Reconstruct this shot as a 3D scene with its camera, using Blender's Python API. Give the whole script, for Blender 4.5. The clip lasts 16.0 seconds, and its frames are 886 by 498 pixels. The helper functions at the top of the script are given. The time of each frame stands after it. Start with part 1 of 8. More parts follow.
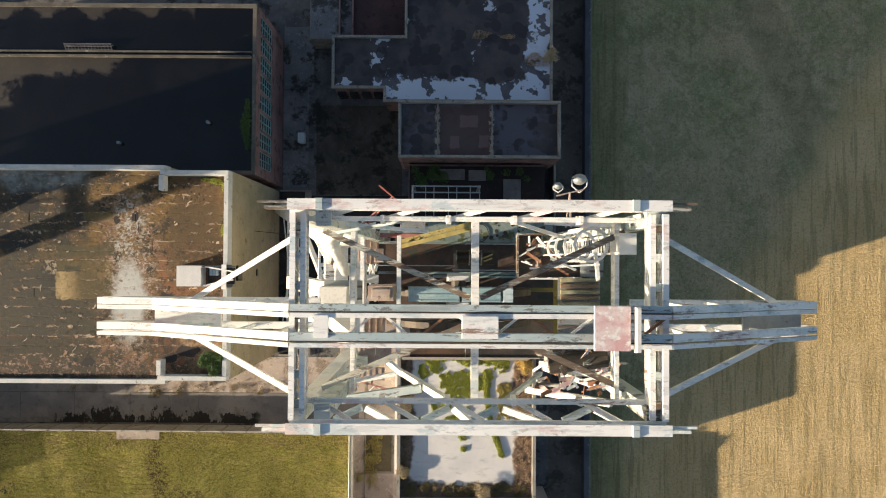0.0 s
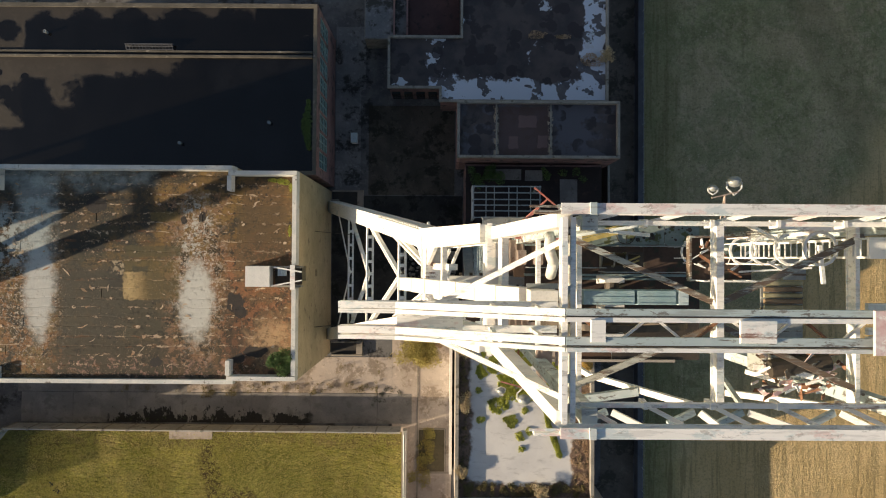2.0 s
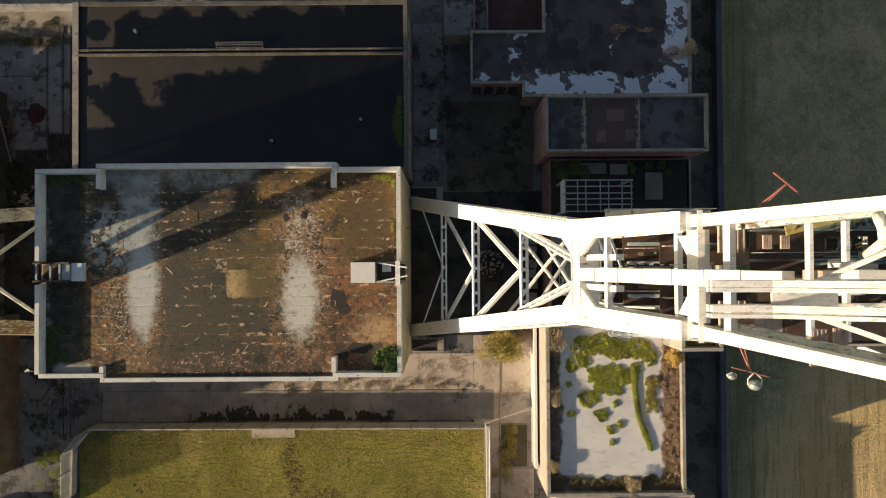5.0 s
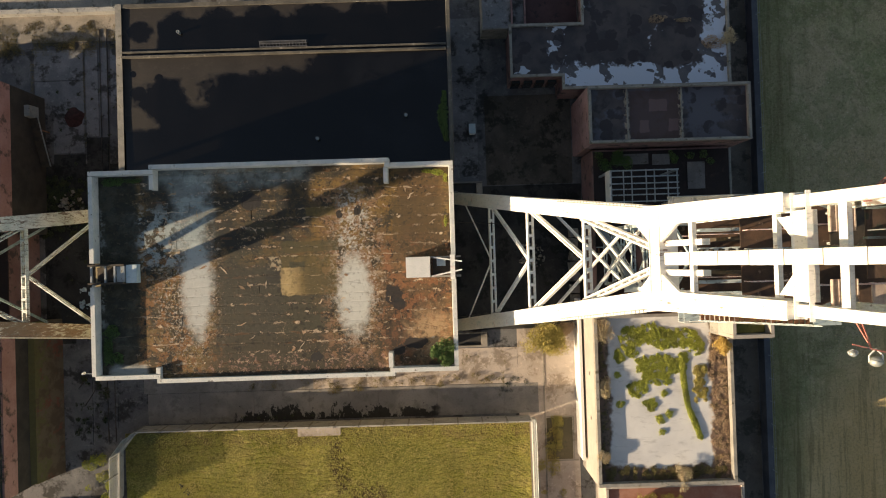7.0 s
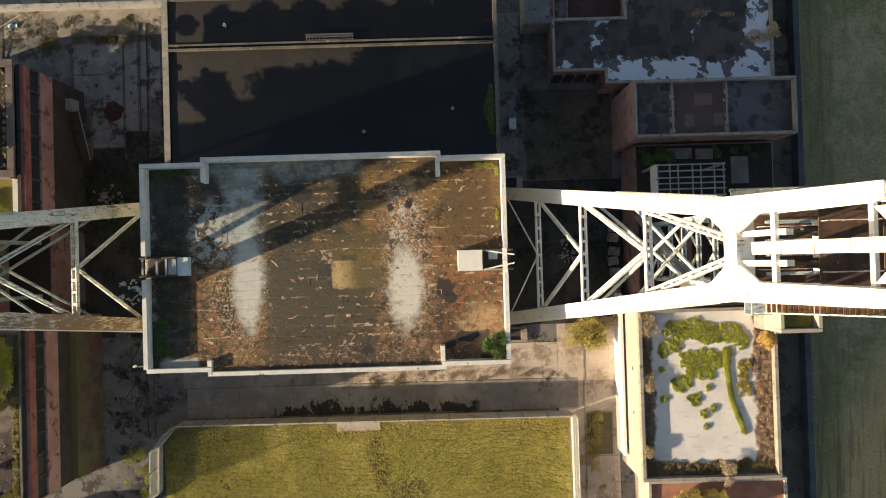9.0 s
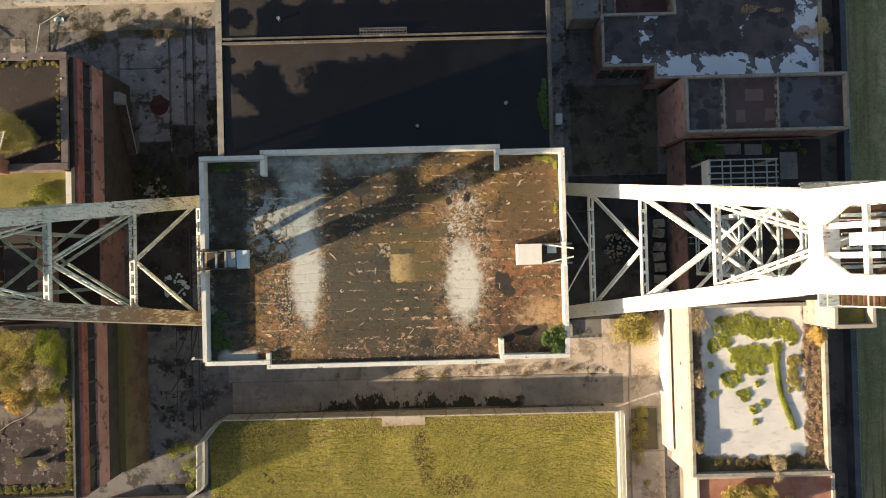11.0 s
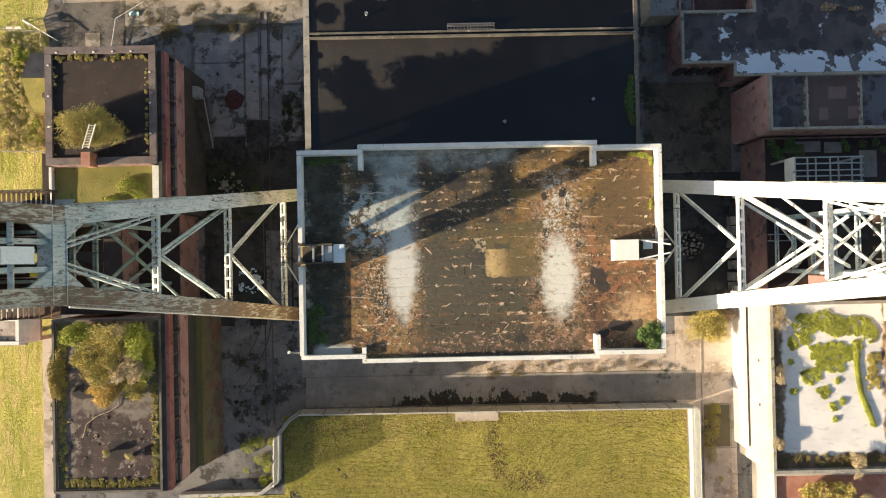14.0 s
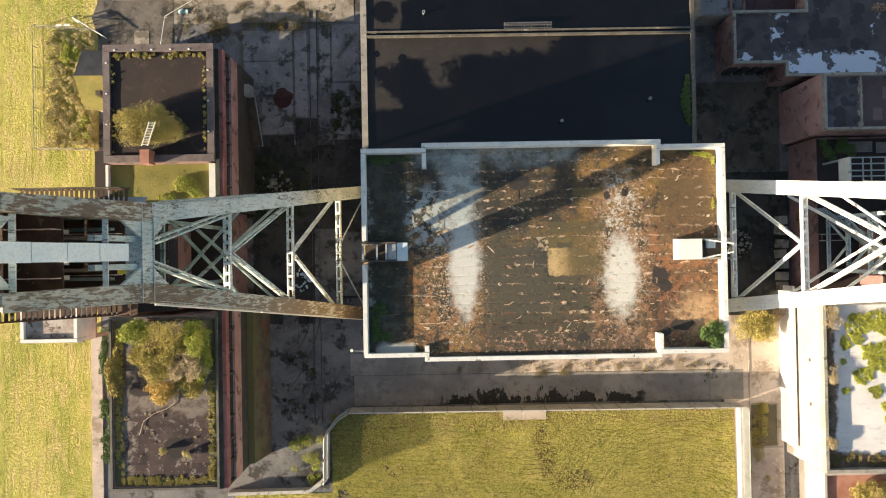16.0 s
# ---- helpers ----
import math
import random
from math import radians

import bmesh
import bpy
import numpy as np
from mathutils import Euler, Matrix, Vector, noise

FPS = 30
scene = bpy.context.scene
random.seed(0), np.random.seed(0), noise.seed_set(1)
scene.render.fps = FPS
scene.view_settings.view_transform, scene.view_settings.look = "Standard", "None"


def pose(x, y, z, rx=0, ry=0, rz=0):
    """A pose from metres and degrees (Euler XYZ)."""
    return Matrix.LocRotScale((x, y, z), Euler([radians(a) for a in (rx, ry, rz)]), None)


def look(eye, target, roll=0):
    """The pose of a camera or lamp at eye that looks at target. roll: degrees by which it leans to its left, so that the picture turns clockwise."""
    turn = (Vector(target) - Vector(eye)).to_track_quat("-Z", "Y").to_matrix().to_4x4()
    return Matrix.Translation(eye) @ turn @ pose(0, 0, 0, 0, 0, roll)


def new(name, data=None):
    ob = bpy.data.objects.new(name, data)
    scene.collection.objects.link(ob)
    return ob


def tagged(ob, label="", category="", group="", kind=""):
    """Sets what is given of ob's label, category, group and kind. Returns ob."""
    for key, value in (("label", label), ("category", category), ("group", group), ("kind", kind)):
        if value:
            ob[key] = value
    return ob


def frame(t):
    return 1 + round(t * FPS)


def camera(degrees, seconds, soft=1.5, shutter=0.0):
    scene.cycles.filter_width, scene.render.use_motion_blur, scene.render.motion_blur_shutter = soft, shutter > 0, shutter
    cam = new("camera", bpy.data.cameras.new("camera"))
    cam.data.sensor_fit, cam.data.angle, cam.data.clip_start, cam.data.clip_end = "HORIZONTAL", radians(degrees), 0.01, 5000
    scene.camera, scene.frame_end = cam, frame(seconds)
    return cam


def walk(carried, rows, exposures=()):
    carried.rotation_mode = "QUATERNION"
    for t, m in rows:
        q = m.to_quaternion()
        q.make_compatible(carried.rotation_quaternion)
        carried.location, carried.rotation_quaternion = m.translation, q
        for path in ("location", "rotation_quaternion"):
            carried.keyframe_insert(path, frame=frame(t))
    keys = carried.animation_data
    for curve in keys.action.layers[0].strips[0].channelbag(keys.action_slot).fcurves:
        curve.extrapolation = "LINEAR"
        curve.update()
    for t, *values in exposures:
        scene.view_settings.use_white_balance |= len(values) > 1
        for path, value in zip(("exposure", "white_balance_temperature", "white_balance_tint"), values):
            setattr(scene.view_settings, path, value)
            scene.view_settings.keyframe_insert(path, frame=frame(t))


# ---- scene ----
cam = camera(67.1, 16.0, 1.05)
METRES, EYE, TILT, LEAN, TURN = 43.0, 74.5, -90.0, 0.0, 0.0
ROWS = [
    (0.0, 0.0, 0.0, 0.0, -0.01, 0.94, -0.35),
    (0.5, -0.0281, -0.0002, 0.0009, -0.03, 0.94, -0.36),
    (1.0, -0.0615, -0.0003, 0.0012, 0.0, 0.9, -0.37),
    (1.5, -0.0981, -0.0005, 0.0017, -0.0, 0.87, -0.36),
    (2.0, -0.1345, -0.0, 0.0019, 0.03, 0.86, -0.36),
    (2.5, -0.1719, 0.0006, 0.0019, 0.05, 0.85, -0.36),
    (3.0, -0.2089, 0.0011, 0.0009, 0.05, 0.83, -0.36),
    (3.5, -0.2452, 0.0019, -0.0013, 0.03, 0.84, -0.35),
    (4.0, -0.2797, 0.0011, -0.0036, 0.01, 0.83, -0.35),
    (6.5, -0.4292, -0.0007, -0.0164, -0.14, 0.83, 1.8),
    (7.0, -0.4549, -0.0014, -0.0192, -0.16, 0.82, 1.78),
    (7.5, -0.4799, -0.0015, -0.0222, -0.18, 0.81, 1.77),
    (8.0, -0.5054, -0.0006, -0.0246, -0.18, 0.79, 1.74),
    (8.5, -0.5317, 0.0006, -0.0273, -0.18, 0.8, 1.72),
    (9.0, -0.5589, 0.0016, -0.0286, -0.18, 0.78, 1.69),
    (11.5, -0.7073, 0.0012, -0.0393, -0.16, 0.73, 1.42),
    (12.0, -0.7394, 0.0007, -0.0404, -0.18, 0.71, 1.37),
    (12.5, -0.7721, 0.0003, -0.0408, -0.19, 0.71, 1.32),
    (13.0, -0.805, 0.0, -0.0406, -0.21, 0.69, 1.27),
    (13.5, -0.8376, 0.0001, -0.0407, -0.23, 0.67, 1.21),
    (14.0, -0.8702, -0.0, -0.041, -0.25, 0.66, 1.16),
    (14.5, -0.9023, -0.0003, -0.0405, -0.27, 0.62, 1.11),
    (15.0, -0.9341, -0.0005, -0.0408, -0.3, 0.62, 1.08),
    (15.5, -0.9657, -0.0005, -0.0408, -0.32, 0.62, 1.04),
    (16.0, -0.9981, -0.0008, -0.0401, -0.33, 0.6, 0.99),
]
walk(cam, [(t, pose(0, 0, EYE, TILT, LEAN, TURN) @ pose(METRES * x, METRES * y, METRES * z, 90 + pitch, roll, yaw)) for t, x, y, z, yaw, pitch, roll in ROWS],
     [(0.0, 1.05, 6650, 12), (1.5, 0.80, 6750, 12), (2.5, 0.71, 7050, 13), (4.2, 0.57, 7250, 13), (6.3, 0.82, 7300, 13), (8.0, 0.98, 7300, 13),
      (9.2, 1.12, 7300, 12), (11.3, 1.40, 7250, 12), (12.5, 1.50, 7200, 11), (14.0, 1.60, 6950, 11), (16.0, 1.69, 6850, 11)])

# ---- light ----
SUN_EL, SUN_DIR = 13.5, 17.5          # elevation; direction in which the light travels, degrees from +x towards +y
sun_data = bpy.data.lights.new("sun", "SUN")
sun_data.energy, sun_data.angle, sun_data.color = 4.6, radians(0.5), (1.0, 0.83, 0.60)
sun = new("sun", sun_data)
a, e = radians(SUN_DIR), radians(SUN_EL)
to_sun = Vector((-math.cos(a) * math.cos(e), -math.sin(a) * math.cos(e), math.sin(e)))
sun.matrix_world = look(to_sun * 300, (0, 0, 0))
world = bpy.data.worlds.new("sky")
scene.world = world
world.use_nodes = True
sky = world.node_tree.nodes.new("ShaderNodeTexSky")
sky.sky_type, sky.sun_disc = "NISHITA", False
sky.sun_elevation, sky.sun_rotation = e, math.atan2(to_sun.x, to_sun.y)
back = world.node_tree.nodes["Background"]
back.inputs[1].default_value = 0.069
world.node_tree.links.new(sky.outputs[0], back.inputs[0])

# ---- materials ----
import functools


class Mat:
    """A small writer of node materials on world positions."""

    def __init__(self, name):
        self.m = bpy.data.materials.new(name)
        self.m.use_nodes = True
        self.t = self.m.node_tree
        self.b = self.t.nodes["Principled BSDF"]
        self.pos = self.node("ShaderNodeNewGeometry").outputs["Position"]
        s = self.node("ShaderNodeSeparateXYZ")
        self.t.links.new(self.pos, s.inputs[0])
        self.x, self.y, self.z = s.outputs

    def node(self, kind):
        return self.t.nodes.new(kind)

    def put(self, socket, v):
        if isinstance(v, bpy.types.NodeSocket):
            self.t.links.new(v, socket)
        elif isinstance(v, tuple):
            socket.default_value = (*v, 1.0)[:len(socket.default_value)]
        else:
            socket.default_value = v

    def math(self, op, a, b=0.0, clamp=False):
        n = self.node("ShaderNodeMath")
        n.operation, n.use_clamp = op, clamp
        self.put(n.inputs[0], a)
        self.put(n.inputs[1], b)
        return n.outputs[0]

    def add(self, a, b): return self.math("ADD", a, b)
    def sub(self, a, b): return self.math("SUBTRACT", a, b)
    def mul(self, a, b): return self.math("MULTIPLY", a, b)

    def step(self, v, lo, hi):
        n = self.node("ShaderNodeMapRange")
        n.interpolation_type = "SMOOTHSTEP"
        self.put(n.inputs["Value"], v)
        n.inputs["From Min"].default_value, n.inputs["From Max"].default_value = lo, hi
        return n.outputs["Result"]

    def noise(self, scale, detail=4.0, rough=0.55, stretch=None, shift=0.0, warp=0.0):
        v = self.pos
        if stretch or shift:
            mp = self.node("ShaderNodeMapping")
            self.t.links.new(self.pos, mp.inputs[0])
            mp.inputs["Scale"].default_value = stretch or (1, 1, 1)
            mp.inputs["Location"].default_value = (shift, shift * 1.7, shift * 0.6)
            v = mp.outputs[0]
        n = self.node("ShaderNodeTexNoise")
        self.t.links.new(v, n.inputs["Vector"])
        n.inputs["Scale"].default_value, n.inputs["Detail"].default_value = scale, detail
        n.inputs["Roughness"].default_value, n.inputs["Distortion"].default_value = rough, warp
        return n.outputs["Fac"]

    def cells(self, scale, feature="F1", stretch=None):
        v = self.pos
        if stretch:
            mp = self.node("ShaderNodeMapping")
            self.t.links.new(self.pos, mp.inputs[0])
            mp.inputs["Scale"].default_value = stretch
            v = mp.outputs[0]
        n = self.node("ShaderNodeTexVoronoi")
        n.feature = feature
        self.t.links.new(v, n.inputs["Vector"])
        n.inputs["Scale"].default_value = scale
        return n

    def mix(self, f, a, b):
        n = self.node("ShaderNodeMix")
        n.data_type = "RGBA"
        self.put(n.inputs["Factor"], f)
        self.put(n.inputs["A"], a)
        self.put(n.inputs["B"], b)
        return n.outputs["Result"]

    def blob(self, cx, cy, rx, ry, wob=0.5, scale=0.5, edge=0.15):
        """1 inside an uneven ellipse on the plan, 0 outside."""
        dx = self.math("DIVIDE", self.sub(self.x, cx), rx)
        dy = self.math("DIVIDE", self.sub(self.y, cy), ry)
        d = self.math("SQRT", self.add(self.mul(dx, dx), self.mul(dy, dy)))
        d = self.add(d, self.mul(self.sub(self.noise(scale, 5, 0.6), 0.5), wob * 2))
        return self.sub(1.0, self.step(d, 1.0 - edge, 1.0 + edge))

    def box(self, x0, x1, y0, y1, soft=0.15, wob=0.0, scale=1.0):
        x, y = self.x, self.y
        if wob:
            k = self.mul(self.sub(self.noise(scale, 4, 0.6), 0.5), wob * 2)
            x, y = self.add(x, k), self.add(y, k)
        f = self.mul(self.step(x, x0 - soft, x0 + soft), self.sub(1.0, self.step(x, x1 - soft, x1 + soft)))
        g = self.mul(self.step(y, y0 - soft, y0 + soft), self.sub(1.0, self.step(y, y1 - soft, y1 + soft)))
        return self.mul(f, g)

    def rand(self):
        return self.node("ShaderNodeObjectInfo").outputs["Random"]

    def island(self):
        return self.node("ShaderNodeNewGeometry").outputs["Random Per Island"]

    def done(self, colour, rough=0.85, metal=0.0, bump=None, strength=0.4, distance=0.03, spec=None):
        self.put(self.b.inputs["Base Color"], colour)
        self.put(self.b.inputs["Roughness"], rough)
        self.put(self.b.inputs["Metallic"], metal)
        if spec is not None:
            self.b.inputs["Specular IOR Level"].default_value = spec
        if bump is not None:
            n = self.node("ShaderNodeBump")
            n.inputs["Strength"].default_value, n.inputs["Distance"].default_value = strength, distance
            self.put(n.inputs["Height"], bump)
            self.t.links.new(n.outputs[0], self.b.inputs["Normal"])
        return self.m


def simple(name, c1, c2, scale=1.5, rough=0.85, metal=0.0, fine=12.0, strength=0.3, distance=0.02, c3=None, lo=0.55, hi=0.7, spec=None):
    """Two tones in large patches, a fine grain, and blotches of a third tone."""
    m = Mat(name)
    c = m.mix(m.step(m.noise(scale, 6, 0.6), 0.35, 0.65), c1, c2)
    if c3:
        c = m.mix(m.step(m.noise(scale * 2.3, 8, 0.65, shift=7.0), lo, hi), c, c3)
    g = m.noise(fine, 5, 0.6, shift=3.0)
    c = m.mix(m.mul(m.step(g, 0.45, 0.75), 0.35), c, tuple(v * 0.55 for v in c1))
    return m.done(c, rough, metal, g, strength, distance, spec)


def old_steel(name, c1, c2, lo, dark, grime=1.0, blots=(), size=1.3):
    """Two-toned paint with rust running in streaks; lo: where rust begins."""
    m = Mat(name)
    c = m.mix(m.step(m.noise(0.5, 6, 0.6), 0.38, 0.62), c1, c2)
    for i, (tone, where) in enumerate(blots):
        b = m.noise(0.9, 8, 0.7, stretch=(0.6, 1.2, 0.8), shift=33.0 + 9.0 * i)
        c = m.mix(m.mul(m.step(b, where, where + 0.07), 0.6), c, tone)
    st = m.noise(size, 9, 0.74, stretch=(0.30, 1.9, 0.45), shift=4.0)
    pick = m.mul(m.sub(m.noise(0.22, 3, 0.5, shift=9.0), 0.5), 0.5)
    rust = m.step(m.add(st, pick), lo, lo + 0.06)
    c = m.mix(m.mul(rust, 0.88), c, m.mix(m.noise(3.0, 5), dark, tuple(v * 1.9 for v in dark)))
    sp = m.noise(4.0, 8, 0.74, shift=2.0, stretch=(0.6, 1.4, 0.8))
    c = m.mix(m.mul(m.step(sp, 0.56, 0.61), 0.75 * grime), c, (0.09, 0.065, 0.05))
    run = m.noise(2.4, 6, 0.7, stretch=(0.25, 2.4, 0.35), shift=12.0)
    c = m.mix(m.mul(m.step(run, 0.52, 0.60), 0.45 * grime), c, (0.20, 0.21, 0.20))
    return m.done(c, 0.6, 0.0, m.add(sp, rust), 0.25, 0.01)


STEEL = old_steel("painted_steel", (0.87, 0.865, 0.84), (0.92, 0.905, 0.87), 0.655, (0.14, 0.07, 0.04), 0.32, (((0.52, 0.63, 0.66), 0.56), ((0.74, 0.55, 0.52), 0.60)))
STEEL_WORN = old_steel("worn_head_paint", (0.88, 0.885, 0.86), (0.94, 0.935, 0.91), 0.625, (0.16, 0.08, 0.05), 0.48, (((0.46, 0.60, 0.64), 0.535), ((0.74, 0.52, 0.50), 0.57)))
# Bluer, darker copy of the white paint; the western headframe's shade is in it
STEEL_GREY_BLUE = old_steel("blue_grey_weathered_steel", (0.42, 0.52, 0.54), (0.60, 0.66, 0.66), 0.575, (0.065, 0.042, 0.030), size=2.8)
# Darker again: the dimness inside the western shaft frame is coloured in
STEEL_TEAL = old_steel("teal_painted_steel", (0.16, 0.25, 0.24), (0.26, 0.34, 0.33), 0.58, (0.06, 0.036, 0.025))
STEEL_STREAK = old_steel("rust_streaked_steel", (0.36, 0.40, 0.39), (0.50, 0.50, 0.45), 0.45, (0.085, 0.048, 0.028), size=2.4)
RUST_BOARD = simple("brown_rusty_plating", (0.055, 0.034, 0.024), (0.12, 0.068, 0.042), 0.7, 0.85, 0.0, 6.0, 0.3, 0.02, (0.24, 0.17, 0.12), 0.60, 0.68)
COVER = simple("pale_blue_rope_cover", (0.78, 0.86, 0.90), (0.84, 0.89, 0.92), 0.8, 0.5, 0.0, 6.0, 0.15, 0.01)
STEEL_GREY = simple("grey_galvanised_steel", (0.32, 0.36, 0.37), (0.42, 0.44, 0.44), 1.5, 0.5, 0.4, 9.0, 0.2, 0.01, (0.20, 0.12, 0.08), 0.6, 0.7)
STEEL_RUST = simple("rusty_steel", (0.20, 0.09, 0.05), (0.32, 0.17, 0.10), 2.0, 0.8, 0.2, 14.0, 0.4, 0.01, (0.42, 0.38, 0.34), 0.62, 0.7)
GRATING = simple("pale_rusty_grating", (0.40, 0.31, 0.26), (0.52, 0.43, 0.37), 2.0, 0.8, 0.0, 14.0, 0.3, 0.01, (0.24, 0.14, 0.10), 0.58, 0.68)
STEEL_RED = simple("faded_red_paint", (0.42, 0.13, 0.10), (0.52, 0.24, 0.20), 2.0, 0.6, 0.0, 9.0, 0.2, 0.01)
STEEL_PINK = simple("blotched_red_lead_paint", (0.66, 0.40, 0.40), (0.78, 0.66, 0.64), 2.2, 0.6, 0.0, 9.0, 0.2, 0.01, (0.86, 0.82, 0.79), 0.53, 0.60)
STEEL_BLUE = simple("pale_blue_sheet", (0.50, 0.62, 0.66), (0.62, 0.70, 0.72), 1.0, 0.5, 0.0, 6.0, 0.2, 0.01)
STEEL_DARK = simple("dark_oily_steel", (0.05, 0.045, 0.04), (0.10, 0.08, 0.06), 1.3, 0.6, 0.3, 10.0, 0.3, 0.01)
YELLOW = simple("faded_yellow_paint", (0.40, 0.32, 0.10), (0.52, 0.43, 0.17), 2.0, 0.7, 0.0, 9.0, 0.3, 0.01, (0.20, 0.14, 0.07), 0.57, 0.64)
YELLOW_BRIGHT = simple("bright_yellow_enamel", (0.80, 0.66, 0.05), (0.86, 0.74, 0.10), 1.5, 0.45)
WHITE = simple("white_enamel", (0.72, 0.72, 0.69), (0.78, 0.77, 0.74), 2.0, 0.45)
PARAPET = simple("white_coping", (0.60, 0.62, 0.60), (0.73, 0.72, 0.68), 0.9, 0.8, 0.0, 8.0, 0.3, 0.01, (0.22, 0.21, 0.19), 0.61, 0.68)
COPING_DULL = simple("dull_grey_coping", (0.15, 0.14, 0.135), (0.21, 0.195, 0.185), 0.8, 0.9, 0.0, 8.0, 0.4, 0.015, (0.09, 0.085, 0.07), 0.55, 0.68)
COPING_LICHEN = simple("lichen_spotted_coping", (0.30, 0.28, 0.21), (0.46, 0.43, 0.34), 1.6, 0.9, 0.0, 6.0, 0.4, 0.015, (0.12, 0.11, 0.07), 0.52, 0.60)
COPING = simple("grey_coping", (0.24, 0.23, 0.21), (0.34, 0.32, 0.28), 0.8, 0.9, 0.0, 8.0, 0.4, 0.015, (0.12, 0.11, 0.08), 0.55, 0.68)
COPING_DARK = simple("dark_mossy_coping", (0.085, 0.08, 0.07), (0.14, 0.13, 0.11), 0.8, 0.9, 0.0, 6.0, 0.4, 0.015, (0.30, 0.28, 0.25), 0.60, 0.68)
CREAM = simple("cream_render", (0.42, 0.35, 0.215), (0.52, 0.43, 0.27), 0.4, 0.9, 0.0, 5.0, 0.3, 0.01, (0.20, 0.16, 0.11), 0.56, 0.72)
PINK = simple("pink_render", (0.22, 0.125, 0.118), (0.29, 0.18, 0.17), 0.35, 0.9, 0.0, 5.0, 0.3, 0.01, (0.09, 0.07, 0.065), 0.52, 0.62)
PALE = simple("pale_render", (0.37, 0.335, 0.30), (0.44, 0.395, 0.35), 0.3, 0.9, 0.0, 5.0, 0.2, 0.01, (0.40, 0.33, 0.27), 0.60, 0.75)
PINK_LIGHT = simple("lighter_pink_render", (0.36, 0.20, 0.185), (0.46, 0.28, 0.26), 0.35, 0.9, 0.0, 5.0, 0.3, 0.01, (0.12, 0.085, 0.075), 0.54, 0.66)
BRICK = simple("red_brick", (0.30, 0.13, 0.09), (0.38, 0.20, 0.15), 0.8, 0.9, 0.0, 12.0, 0.4, 0.01)
DARKIN = simple("dark_interior", (0.04, 0.04, 0.04), (0.06, 0.055, 0.05), 1.0, 0.9)
WOOD = simple("weathered_timber", (0.20, 0.14, 0.09), (0.30, 0.22, 0.15), 2.0, 0.85)
BARK = simple("bark", (0.12, 0.08, 0.05), (0.18, 0.13, 0.09), 5.0, 0.95, 0.0, 20.0, 0.6, 0.02)
MAROON = simple("dull_maroon_roof", (0.060, 0.030, 0.031), (0.085, 0.042, 0.042), 0.5, 0.85, 0.0, 6.0, 0.3, 0.02, (0.03, 0.02, 0.02), 0.55, 0.66)
WALL_BLUE = simple("blue_grey_wall_paint", (0.06, 0.067, 0.085), (0.10, 0.11, 0.13), 0.5, 0.85)
TURQ = simple("turquoise_window_paint", (0.20, 0.36, 0.36), (0.32, 0.46, 0.45), 1.5, 0.6)


def glass():
    m = Mat("window_glass")
    c = m.mix(m.noise(0.9, 3), (0.02, 0.03, 0.035), (0.05, 0.06, 0.065))
    return m.done(c, 0.12)


GLASS = glass()


def leaf(name, c1, c2, c3):
    m = Mat(name)
    c = m.mix(m.island(), c1, c2)
    c = m.mix(m.step(m.noise(0.7, 4), 0.5, 0.7), c, c3)
    m.b.inputs["Subsurface Weight"].default_value = 0.0
    return m.done(c, 0.75)


LEAF_GREEN = leaf("green_leaves", (0.24, 0.29, 0.040), (0.44, 0.45, 0.085), (0.33, 0.32, 0.065))
LEAF_OLIVE = leaf("olive_leaves", (0.34, 0.30, 0.085), (0.48, 0.40, 0.125), (0.38, 0.29, 0.09))
LEAF_GOLD = leaf("golden_autumn_leaves", (0.50, 0.33, 0.09), (0.62, 0.45, 0.14), (0.52, 0.38, 0.12))
LEAF_PALE = leaf("pale_dry_twigs", (0.48, 0.38, 0.24), (0.60, 0.50, 0.32), (0.42, 0.33, 0.18))
LEAF_DARK = leaf("dark_evergreen_leaves", (0.06, 0.12, 0.03), (0.11, 0.18, 0.045), (0.07, 0.12, 0.03))
LEAF_BROWN = leaf("brown_withered_stalks", (0.42, 0.29, 0.19), (0.58, 0.43, 0.29), (0.38, 0.28, 0.14))


def lawn(name, greens, dry, stretch, k=1.0):
    m = Mat(name)
    c = m.mix(m.step(m.noise(0.10, 6, 0.62, warp=0.4), 0.42, 0.58), greens[0], greens[1])
    c = m.mix(m.step(m.noise(0.35, 7, 0.65, stretch=stretch, shift=5.0), 0.44, 0.60), c, dry)
    fine = m.noise(3.2, 6, 0.7)
    c = m.mix(m.mul(m.step(fine, 0.46, 0.62), 0.5), c, tuple(v * 0.5 for v in greens[0]))
    rows = m.noise(1.6, 4, 0.6, stretch=(stretch[0] * 2.0, stretch[1] * 2.0, 1.0))
    h = m.add(m.mul(fine, 0.7), m.mul(rows, 0.5))
    return m.done(c, 0.95, 0.0, h, 0.55 * k, 0.10, 0.2)


MEADOW = lawn("meadow_grass", ((0.30, 0.30, 0.045), (0.47, 0.42, 0.075)), (0.58, 0.47, 0.15), (2.4, 0.25, 1.0))


